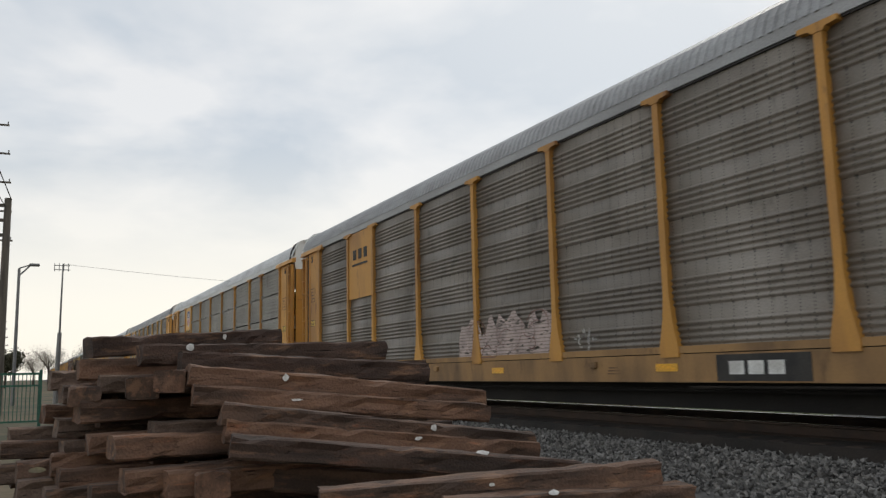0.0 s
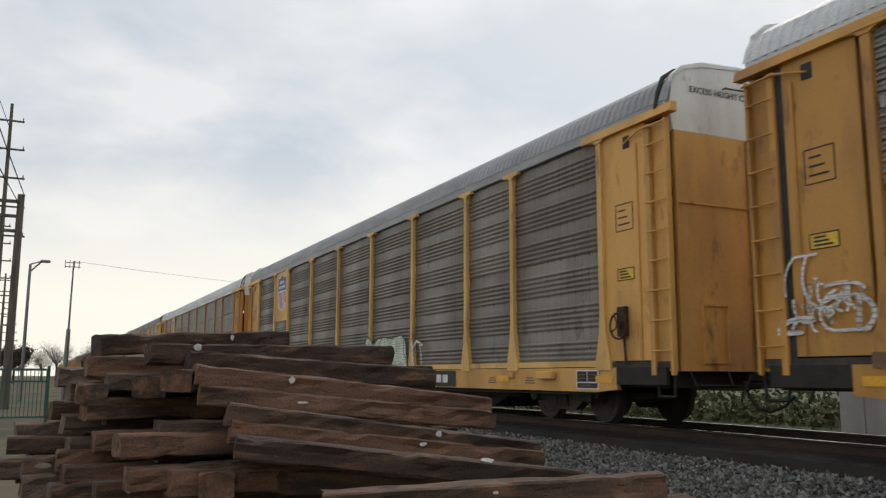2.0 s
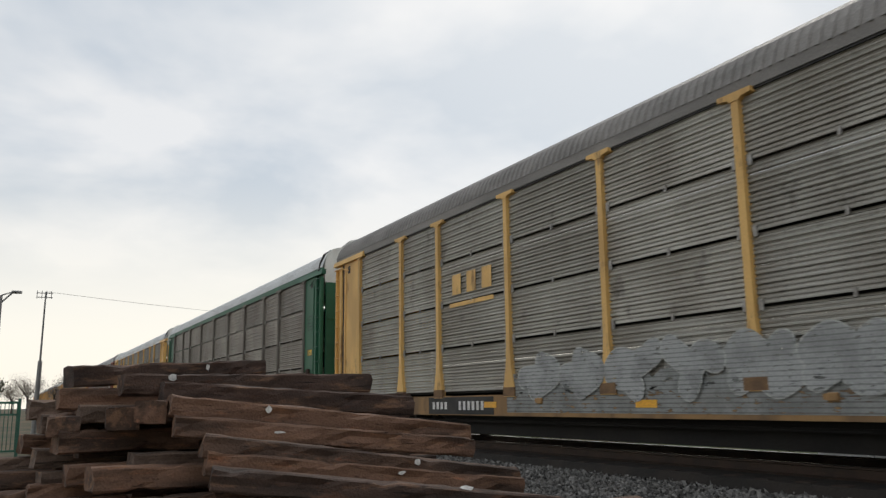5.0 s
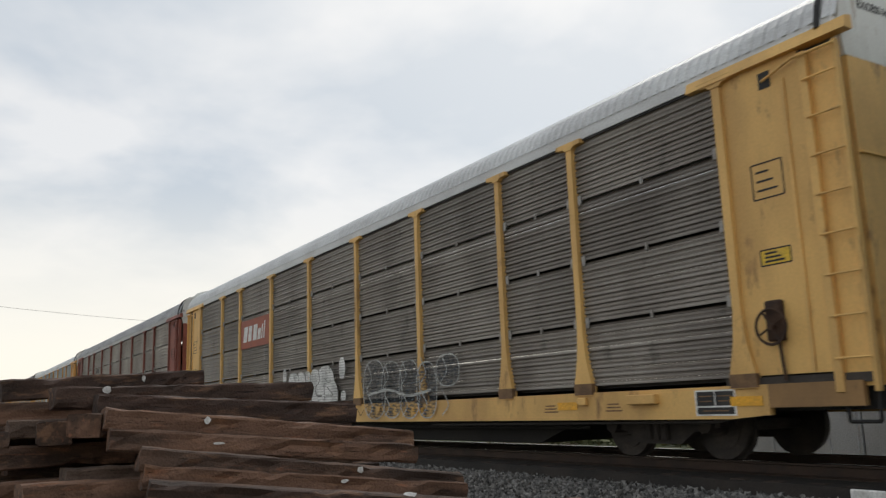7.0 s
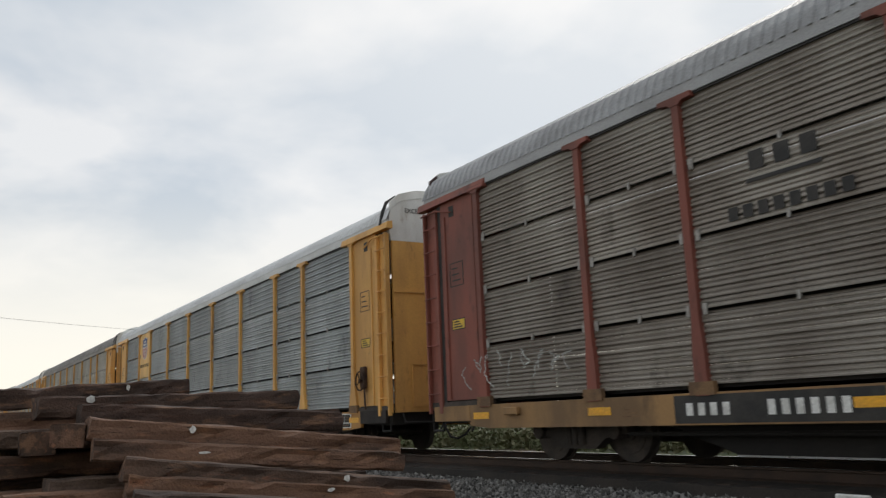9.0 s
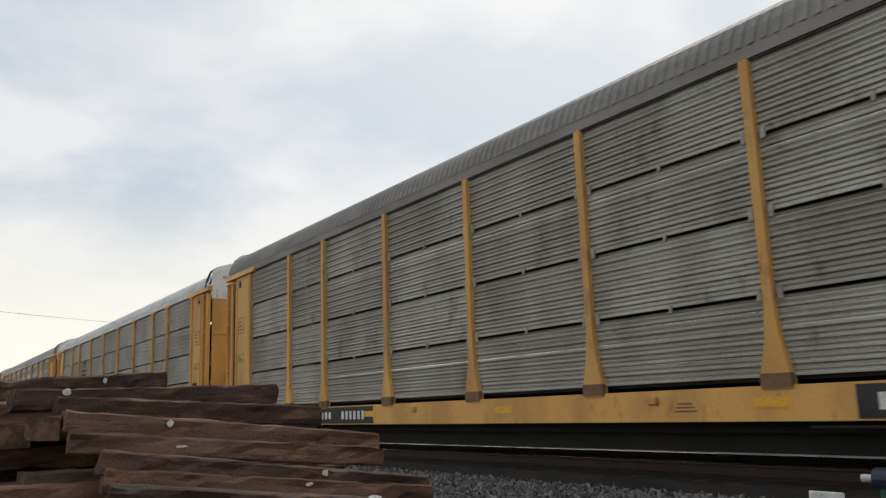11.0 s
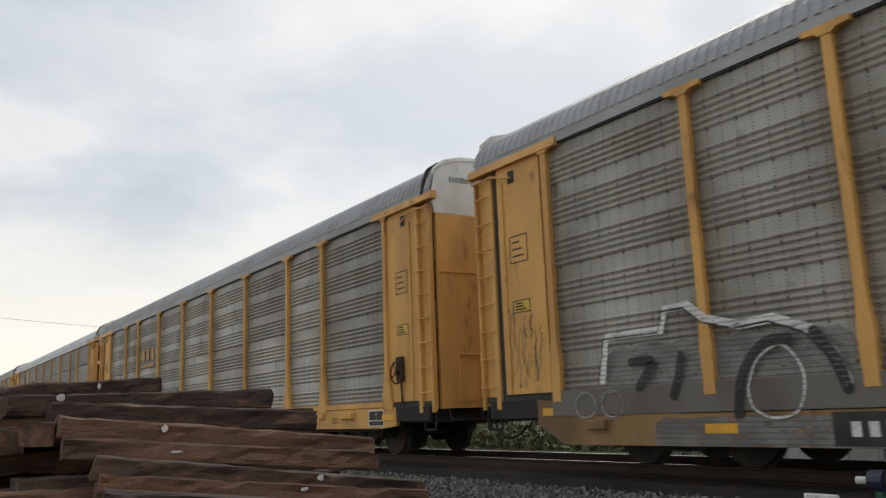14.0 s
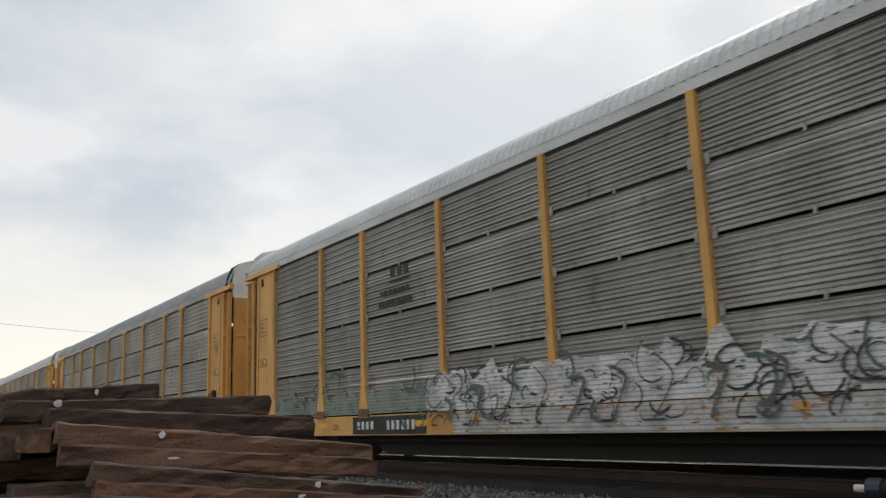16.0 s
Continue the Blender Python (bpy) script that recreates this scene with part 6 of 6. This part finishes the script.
def extra_12(c):
    block_mark(c, -(POSTS[6] + POSTS[7]) / 2, 3.3, 0.62, PAINT["orange"])
    wash(c, 17.0, 26.3, 0.56, 1.15, LILAC_P, 123, 0.3)
    blob(c, 24.08, 1.36, 0.54, 0.68, LILAC_P, 0)
    blob(c, 23.06, 1.59, 0.40, 0.61, LILAC_P, 0)
    blob(c, 22.00, 1.46, 0.69, 0.60, LILAC_P, 0)
    blob(c, 20.90, 1.36, 0.57, 0.67, LILAC_P, 0)
    blob(c, 21.81, 0.77, 0.48, 0.35, LILAC_P, 0)
    brush(c, [(24.68, 1.32), (24.44, 1.87), (24.02, 2.06), (23.60, 1.86), (23.46, 1.69)], 0.10, PURPLE_P, 2)
    brush(c, [(23.40, 1.76), (23.25, 2.20), (22.94, 2.30), (22.63, 2.11), (22.60, 1.68)], 0.09, PURPLE_P, 2)
    brush(c, [(22.57, 1.75), (22.19, 2.05), (21.76, 2.10), (21.47, 1.89), (21.28, 1.68)], 0.09, PURPLE_P, 2)
    brush(c, [(21.27, 1.74), (21.02, 2.02), (20.67, 2.09), (20.43, 1.88), (20.36, 1.52), (20.01, 1.43)], 0.10, PURPLE_P, 2)
    brush(c, [(20.07, 1.43), (20.39, 1.29), (20.73, 1.14), (20.80, 0.85), (20.53, 0.67), (20.29, 0.70)], 0.14, PURPLE_P, 2)
    brush(c, [(24.72, 1.49), (24.15, 1.25), (23.96, 0.97), (24.04, 0.68)], 0.11, PURPLE_P, 2)
    brush(c, [(25.92, 1.49), (25.51, 1.42), (25.01, 1.10), (24.55, 0.76)], 0.10, PURPLE_P, 2)
    ring(c, 21.81, 0.77, 0.46, 0.33, 0.08, PURPLE_P, 2)
    blob(c, 21.75, 0.79, 0.21, 0.16, PURPLE_P, 2)
    ring(c, 21.94, 1.62, 0.45, 0.46, 0.022, BLACK_P, 3)
    ring(c, 20.91, 1.52, 0.34, 0.34, 0.022, BLACK_P, 3)
    ring(c, 23.05, 1.77, 0.29, 0.32, 0.022, BLACK_P, 3)
    brush(c, [(23.70, 1.38), (23.30, 1.24), (22.80, 1.42), (22.54, 1.26), (22.67, 0.93)], 0.02, BLACK_P, 3)
    brush(c, [(22.40, 0.98), (22.03, 1.23), (21.64, 1.20), (21.37, 0.94)], 0.03, BLACK_P, 3)
    brush(c, [(21.27, 1.74), (21.16, 1.48), (21.40, 1.25), (21.44, 0.94)], 0.02, BLACK_P, 3)
    brush(c, [(24.33, 1.78), (23.77, 1.72), (23.48, 1.47)], 0.03, BLACK_P, 3)
    brush(c, [(20.72, 1.68), (20.56, 1.42), (20.66, 1.14)], 0.02, BLACK_P, 3)
    patch(c, [(20.45, 1.75), (19.70, 1.74), (19.14, 1.71), (18.62, 1.66), (18.22, 1.70), (17.85, 1.59), (17.93, 0.88), (20.39, 0.90)], CHALK_P, 0)
    brush(c, [(20.07, 0.99), (19.74, 1.33), (19.27, 1.46), (18.90, 1.39), (18.69, 1.01), (18.41, 0.90)], 0.12, LILAC_P, 2)
    brush(c, [(20.34, 1.49), (20.03, 1.43), (19.83, 1.62)], 0.06, PURPLE_P, 3)
    brush(c, [(20.00, 1.07), (19.62, 1.40), (19.21, 1.50), (18.85, 1.42), (18.60, 1.08), (18.40, 0.93)], 0.05, PURPLE_P, 3)
    brush(c, [(20.32, 1.00), (20.03, 1.47), (19.82, 1.78)], 0.04, PURPLE_P, 3)
    brush(c, [(18.62, 1.66), (18.40, 1.83), (18.13, 1.65), (17.89, 1.77), (17.90, 1.32), (18.15, 1.06)], 0.04, WHITE_P, 3)
    brush(c, [(19.14, 1.71), (18.92, 1.73), (18.72, 1.64)], 0.04, WHITE_P, 3)
    brush(c, [(20.31, 1.78), (19.93, 1.85), (19.70, 1.76)], 0.04, WHITE_P, 3)
    scrawl(c, 15.5, 17.0, 1.75, 2.05, CHALK_P, 7, 122)


def extra_13(c):
    ns_marks(c)
    blob(c, 1.05, 2.25, 0.28, 0.33, WHITE_P, 0, BLACK_P, 0.07)
    for pts, w in (([(1.22, 2.42), (1.05, 2.3), (0.9, 2.4)], 0.04), ([(1.05, 2.3), (1.06, 2.0)], 0.04)):
        brush(c, pts, w, BLACK_P, 3)
    for pts in ([(1.3, 1.85), (1.1, 1.7), (0.85, 1.88)], [(1.25, 1.55), (1.0, 1.35), (0.8, 1.6)], [(1.2, 1.2), (1.05, 1.5), (0.85, 1.15)]):
        brush(c, pts, 0.20, BLACK_P, 0)
        brush(c, pts, 0.12, WHITE_P, 1)
    for k in range(3):
        brush(c, [(1.35 - 0.25 * k, 2.75), (1.25 - 0.25 * k, 2.95), (1.15 - 0.25 * k, 2.72)], 0.03, UMBER_P, 2)
    scrawl(c, 0.6, 1.5, 2.8, 3.6, BLACK_P, 6, 132)
    wash(c, 1.8, 4.3, 0.98, 1.65, ("mid_blue", (0.06, 0.16, 0.34)), 139, 0.2)
    graffiti(c, 1.9, 4.4, 0.98, 1.65, ROSE_P, LIGHT_P, 4, 133, None, 0.03, fat=0.4)
    wash(c, 4.7, 8.6, 0.93, 1.4, THIN_MINT, 142, 0.3, NEAR - 0.07)
    wash(c, 8.2, 18.4, 0.93, 1.55, ("silver_white", (0.66, 0.67, 0.66)), 136, 0.35, NEAR - 0.0725)
    wash(c, 8.0, 17.6, 0.545, 0.91, ("sill_silver", (0.50, 0.495, 0.49)), 141, 0.01, NEAR - 0.0725)
    wash(c, 18.4, 25.3, 0.95, 1.4, ("dull_mint", (0.24, 0.28, 0.24)), 137, 0.3)
    curls(c, 5.8, 18.4, 0.7, 1.5, BLACK_P, 90, 138, 0.03, NEAR - 0.08, 0.22)
    curls(c, 6.6, 25.0, 0.7, 1.7, MOSS_P, 34, 140, 0.06, NEAR - 0.118, 0.26)
    for k in range(16):
        x = 6.0 + 0.78 * k
        brush(c, [(x, 1.5 - 0.1 * (k % 3)), (x - 0.25, 1.25), (x - 0.12, 0.98), (x + 0.1 * (k % 2), 0.72)], 0.03 + 0.02 * (k % 3), UMBER_P, 16)


def extra_14(c):
    graffiti(c, 5.0, 10.0, 0.7, 1.7, CHALK_P, BLACK_P, 5, 141)


def spec(label, paint, panel, roof, kind, cap, extra=None, **more):
    return dict(label=label, paint=paint, panel=panel, roof=roof, kind=kind, cap=cap, extra=extra or (lambda c: None), **more)


GOLD = "yellow-posted grey autorack car with "
SPECS = [
    spec(GOLD + "a dark mark on orange", "orange", "soot", "grey", "solid", True, extra_0, blank=7, sill="grimy", low="grimy"),
    spec(GOLD + "white roof and a striped shield", "orange", "light", "white", "tiers", True, extra_1, blank=7),
    spec(GOLD + "dull roof, large shield and pale graffiti", "yellow", "soot", "grey", "solid", True, extra_2, blank=7, posts="pale", low="pale"),
    spec(GOLD + "white roof, shield and big bubble graffiti", "orange", "light", "white", "tiers", True, extra_3, blank=7),
    spec(GOLD + "brown roof and faded silver graffiti", "pale", "grey", "brown", "tiers", True, extra_4, slots=True, stencil=False, plate=6.2, sill="grimy"),
    spec("green-ended autorack car with dirty grey sides and graffiti", "green", "brown", "white", "tiers", True, extra_5, sill="yellow", posts="drab"),
    spec("pale yellow autorack car with dark slatted sides and a red sign", "pale", "dark", "white", "tiers", True, extra_6, ttx=False, drop=0.05),
    spec("oxide-red-ended autorack car with brown-stained grey slatted sides", "red", "brown", "grey", "tiers", True, extra_7, sill="grimy", foot=0.10),
    spec(GOLD + "blue-grey sheets, white roof and a shield", "yellow", "blue", "white", "tiers", True, extra_8, drop=0.10, blank=7, sill="orange"),
    spec(GOLD + "rusty end door and dull roof", "yellow", "grey", "brown", "tiers", False),
    spec(GOLD + "white roof and blue graffiti", "yellow", "grey", "white", "tiers", True, extra_10, drop=0.10, sill="orange"),
    spec(GOLD + "dull roof, teal and black graffiti", "yellow", "slate", "grey", "solid", True, extra_11, drop=0.03, sill="grimy", foot=0.08, low_out=0.055, sill_drop=0.25),
    spec(GOLD + "yellow railway mark and white graffiti", "yellow", "slate", "grey", "solid", True, extra_12, low="yellow"),
    spec(GOLD + "a painted door and pale graffiti", "yellow", "light", "white", "tiers", False, extra_13, drop=0.06, slots=True, brake=False),
    spec(GOLD + "dull roof and pale graffiti", "yellow", "grey", "grey", "tiers", True, extra_14),
    spec(GOLD + "white roof", "yellow", "light", "white", "tiers", False),
    spec(GOLD + "dull roof", "orange", "grey", "grey", "solid", True),
]
CARS = [build_car(s) for s in SPECS]

# ---- poles, fence, trees and boxes ----


def street_side():
    # thick wooden pole
    bm = bmesh.new()
    tube(bm, (0, 0, 0), (0, 0, 8.5), 0.17, 0.13, 12)
    pole = part("utility_pole", bm, M_WOODPOLE, at=(-37, -1.12, GROUND))
    tagged(pole, "weathered wooden utility pole with crossarms", "utility pole", "utility poles")
    for z, l in ((8.2, 1.0), (7.6, 1.2), (7.0, 1.0)):
        bm = bmesh.new()
        box(bm, -0.06, 0.06, -l, l * 0.1, z - 0.06, z + 0.06)
        part("crossarm", bm, M_WOODPOLE, pole)
    for i, (x, y, h) in enumerate(((-55, -2.55, 17.5), (-75, -3.6, 14), (-100, -3.9, 12), (-130, -4.2, 11))):
        bm = bmesh.new()
        tube(bm, (0, 0, 0), (0, 0, h), 0.19, 0.09, 10)
        p = part("utility_pole", bm, M_WOODPOLE, at=(x, y, GROUND))
        tagged(p, "tall wooden power line pole with several crossarms", "utility pole", "utility poles")
        for j in range(5):
            z, l = h * (0.94 - 0.1 * j), 0.75 + 0.12 * j
            bm = bmesh.new()
            box(bm, -0.05, 0.05, -l, l, z - 0.05, z + 0.05)
            arm = part("crossarm", bm, M_WOODPOLE, p)
            for s in (-1, 1):
                bm = bmesh.new()
                tube(bm, (0, s * l * 0.9, z + 0.05), (0, s * l * 0.9, z + 0.22), 0.04, n=6)
                part("insulator", bm, M_GALV, arm)
    # street lamp
    bm = bmesh.new()
    tube(bm, (0, 0, 0), (0, 0, 7.0), 0.10, 0.07, 10)
    lamp = part("street_lamp", bm, M_GALV, at=(-48, -0.78, GROUND))
    tagged(lamp, "grey steel street lamp with a short curved arm", "street lamp")
    bm = bmesh.new()
    tube(bm, (0, 0, 6.6), (0, 0.5, 7.15), 0.045, n=6)
    tube(bm, (0, 0, 7.0), (0, 0.55, 7.2), 0.035, n=6)
    part("arm", bm, M_GALV, lamp)
    bm = bmesh.new()
    box(bm, -0.14, 0.14, 0.45, 0.95, 7.12, 7.26, 0.04)
    part("lamp_head", bm, M_GALV, lamp)
    # mast with a cross piece
    bm = bmesh.new()
    tube(bm, (0, 0, 0), (0.0, 0.05, 2.9), 0.09, 0.07, 8)
    tube(bm, (0.0, 0.05, 2.9), (0, 0.07, 5.3), 0.035, 0.025, 8)
    mast = part("signal_mast", bm, M_GALV, at=(-32, 0.78, GROUND))
    tagged(mast, "slender pale steel mast with a small cross piece", "mast")
    bm = bmesh.new()
    for z in (5.1, 5.25):
        tube(bm, (0, -0.22, z), (0, 0.3, z), 0.015, n=5)
    for y in (-0.2, -0.05, 0.1, 0.25):
        tube(bm, (0, y, 5.05), (0, y, 5.33), 0.012, n=5)
    part("cross_piece", bm, M_GALV, mast)


def wire(p, q, sag, r=0.012):
    """One sagging wire, a connected six-sided tube."""
    p, q = Vector(p), Vector(q)
    n = 14
    u = (q - p).normalized()
    s = u.cross(Vector((0, 0, 1))).normalized()
    w = s.cross(u)
    bm = bmesh.new()
    rings = []
    for k in range(n + 1):
        a = k / n
        c = p.lerp(q, a) - Vector((0, 0, 4 * sag * a * (1 - a)))
        rings.append([bm.verts.new(c + r * (math.cos(m * math.pi / 3) * s + math.sin(m * math.pi / 3) * w)) for m in range(6)])
    for a, c in zip(rings, rings[1:]):
        for m in range(6):
            bm.faces.new((a[m], a[(m + 1) % 6], c[(m + 1) % 6], c[m]))
    tagged(part("overhead_wire", bm, M_WIRE), "thin dark overhead wire sagging between poles", "wire")


def fence(x, y0, y1):
    n = int((y1 - y0) / 2.0)
    bm = bmesh.new()
    box(bm, -0.03, 0.03, y0, y1, 1.44, 1.50)
    root = part("fence", bm, M_FENCE, at=(x, 0, GROUND))
    tagged(root, "green painted steel picket fence", "fence")
    for z in (0.15, 1.12):
        bm = bmesh.new()
        box(bm, -0.02, 0.02, y0, y1, z, z + 0.05)
        part("fence_rail", bm, M_FENCE, root)
    bm = bmesh.new()
    box(bm, -0.04, 0.04, -0.04, 0.04, 0, 1.58)
    me = to_mesh("fence_post", bm, M_FENCE)
    for i in range(n + 1):
        part("fence_post", me, None, root, at=(0, y0 + (y1 - y0) * i / n, 0))
    bm = bmesh.new()
    box(bm, -0.01, 0.01, -0.01, 0.01, 0.15, 1.46)
    me = to_mesh("picket", bm, M_FENCE)
    k = int((y1 - y0) / 0.1)
    for i in range(k):
        part("picket", me, None, root, at=(0.0, y0 + (y1 - y0) * (i + 0.5) / k, 0))


def tree(x, y, h, seed, bare=False):
    rng = random.Random(seed)
    bm = bmesh.new()
    tube(bm, (0, 0, 0), (0, 0, h * 0.5), 0.03 * h, 0.018 * h, 8)
    tips = []
    for i in range(14):
        a, z = rng.uniform(0, 6.28), h * rng.uniform(0.28, 0.5)
        e = Vector((math.cos(a) * h * rng.uniform(0.15, 0.36), math.sin(a) * h * rng.uniform(0.15, 0.36), h * rng.uniform(0.55, 0.92)))
        tube(bm, (0, 0, z), e, 0.010 * h, 0.004 * h, 5)
        tips.append(e)
    root = part("tree", bm, M_BARK, at=(x, y, GROUND))
    tagged(root, "distant tree with bare twigs, colour paled for haze" if bare else "distant dull green broadleaf tree", "tree", "far trees")
    verts, faces = [], []
    for k in range(3200 if bare else 6000):
        c = rng.choice(tips) * rng.uniform(0.75, 1.08) + Vector([rng.gauss(0, h * 0.075) for _ in range(3)])
        s = h * (0.011 if bare else 0.026)
        u = Vector([rng.gauss(0, 1) for _ in range(3)]).normalized() * s
        w = Vector([rng.gauss(0, 1) for _ in range(3)]).normalized() * s
        b = len(verts)
        verts += [c - u, c + w, c + u, c - w]
        faces.append((b, b + 1, b + 2, b + 3))
    me = bpy.data.meshes.new("crown")
    me.from_pydata(verts, [], faces)
    me.materials.append(M_TWIG if bare else M_LEAF)
    part("crown", me, None, root)


def hedge(x0, x1, y, h, seed):
    """A scruffy belt of bushes beyond the track."""
    rng = random.Random(seed)
    verts, faces = [], []
    for k in range(26000):
        x = rng.uniform(x0, x1)
        top = h * (0.7 + 0.5 * noise.noise((x * 0.35, seed, 0)))
        c = Vector((x, y + rng.gauss(0, 0.7), GROUND + abs(rng.gauss(0, 0.45)) * top))
        s = rng.uniform(0.04, 0.12)
        u = Vector([rng.gauss(0, 1) for _ in range(3)]).normalized() * s
        w = Vector([rng.gauss(0, 1) for _ in range(3)]).normalized() * s
        n = len(verts)
        verts += [c - u, c + w, c + u, c - w]
        faces.append((n, n + 1, n + 2, n + 3))
    me = bpy.data.meshes.new("bushes")
    me.from_pydata(verts, [], faces)
    me.materials.append(M_BUSH)
    tagged(part("bushes", me), "scruffy low green bushes behind the track", "bushes", kind="stuff")


def cabinets():
    """White equipment boxes beyond the track."""
    for i in range(4):
        x0 = -12.3 + i * 1.3
        bm = bmesh.new()
        box(bm, x0, x0 + 1.26, 15.0, 16.2, GROUND, 1.45, 0.02)
        root = part("equipment_cabinet", bm, M_CABINET)
        tagged(root, "pale grey steel equipment cabinet behind the track", "cabinet", "row of cabinets")
        for s in (0, 1):
            bm = bmesh.new()
            box(bm, x0 + 0.06 + s * 0.58, x0 + 0.60 + s * 0.58, 14.975, 15.0, GROUND + 0.12, 1.38)
            part("cabinet_door", bm, M_CABINET, root)


def switch_device():
    """Small dark blue trackside machine with a pale end."""
    bm = bmesh.new()
    tube(bm, (0, 0, GROUND + 0.05), (0, 0, 0.10), 0.04, n=10)
    root = part("trackside_valve", bm, PAINT["green"], at=(-3.72, 6.5, 0))
    tagged(root, "small dark blue trackside valve on a post with a pale cap", "valve")
    for dx, r, m, nm in ((0.0, 0.085, M_NAVY, "body"), (0.06, 0.06, M_UNDER, "flange"), (-0.12, 0.03, M_WHITE, "cap")):
        bm = bmesh.new()
        tube(bm, (dx - 0.06, 0, 0.14), (dx + 0.06, 0, 0.14), r, n=14)
        part(nm, bm, m, root)
    bm = bmesh.new()
    box(bm, -0.16, 0.16, -0.02, 0.02, GROUND, -0.02, 0.01)
    tagged(part("marker_board", bm, M_WHITE, at=(-4.42, 6.8, 0.0)), "small white marker board standing in the ballast", "marker")


street_side()
wire((-32, 0.85, 4.75), (-60, 30, 7.5), 0.5, 0.006)
wire((-37, -1.2, 7.6), (4, -6, 12.5), 0.5, 0.02)
wire((-37, -1.0, 7.9), (4, -4.5, 13), 0.5, 0.02)
wire((-55, -2.6, 15.5), (4, -7, 20), 0.6, 0.02)
fence(-26, -9.0, 0.25)
for i, (x, y, h) in enumerate(((-140, -3.4, 5.4), (-150, -7.5, 6), (-190, 3.2, 7.5), (-160, -12, 9), (-180, 7.6, 7.5), (-210, 0.5, 6.5))):
    tree(x, y, h, i, i in (2, 4, 5))
hedge(-75, -13.2, 19, 1.7, 3)
cabinets()
switch_device()

# ---- track ties and loose stone ----
bm = bmesh.new()
box(bm, -0.115, 0.115, -1.30, 1.30, -0.36, -0.176, 0.008)
me = to_mesh("sleeper", bm, M_SLEEPER)
bed = bpy.data.objects["ballast_bed"]
for i in range(130):
    part("sleeper", me, None, bed, at=(-66 + i * 0.54 + 0.04 * math.sin(i * 7.1), TRACK_Y + 0.03 * math.sin(i * 3.3), 0))


def stones():
    rng = np.random.default_rng(4)
    base = np.array([(1, 0, 0), (-1, 0, 0), (0, 1, 0), (0, -1, 0), (0, 0, 1), (0, 0, -1)], float)
    tri = np.array([(0, 2, 4), (2, 1, 4), (1, 3, 4), (3, 0, 4), (2, 0, 5), (1, 2, 5), (3, 1, 5), (0, 3, 5)])
    n = 26000
    x = -30 + 30 * rng.random(n) ** 0.75
    y = rng.uniform(6.2, 8.75, n)
    z = np.interp(y, [p[0] for p in prof], [p[1] for p in prof]) + rng.uniform(-0.005, 0.035, n)
    size = rng.uniform(0.016, 0.042, n)[:, None, None]
    v = base[None] * rng.uniform(0.55, 1.25, (n, 6, 3)) + rng.normal(0, 0.22, (n, 6, 3))
    q = rng.normal(0, 1, (n, 3, 3))
    q = np.linalg.qr(q)[0]
    v = np.einsum("nij,nkj->nki", q, v) * size + np.stack([x, y, z], 1)[:, None]
    f = (tri[None] + 6 * np.arange(n)[:, None, None]).reshape(-1, 3)
    me = bpy.data.meshes.new("loose_stone")
    me.from_pydata(v.reshape(-1, 3).tolist(), [], f.tolist())
    m = M_STONE.copy()
    m.name = "loose_stone"
    nt = m.node_tree
    geo = nt.nodes.new("ShaderNodeNewGeometry")
    ramp = nt.nodes.new("ShaderNodeValToRGB")
    ramp.color_ramp.elements[0].color, ramp.color_ramp.elements[1].color = (0.04, 0.038, 0.036, 1), (0.25, 0.24, 0.225, 1)
    nt.links.new(geo.outputs["Random Per Island"], ramp.inputs[0])
    nt.links.new(ramp.outputs[0], nt.nodes["Principled BSDF"].inputs["Base Color"])
    me.materials.append(m)
    tagged(part("loose_stone", me), "loose grey crushed-stone ballast along the track", "ballast", kind="stuff")


stones()


def motions():
    # the train slows very slightly: place of the second car's front along the track
    slack = [0.05, 0.15, 0.05, -0.1, -0.1, 0, 0.02, 0.15, 0.04, 0.3, -0.12, 0, 0, 0.36, 0.3, 0, 0]
    for k, car in enumerate(CARS):
        rows = []
        for i in range(33):
            t = i * 0.5
            jolt = -0.5 if t == 10.0 else 0.0
            rows.append((t, pose(jolt - 28.559 + 23.9694 * t - 0.024515 * t * t - (k - 1) * PITCH + slack[k], TRACK_Y, 0)))
        walk(car, rows)


motions()
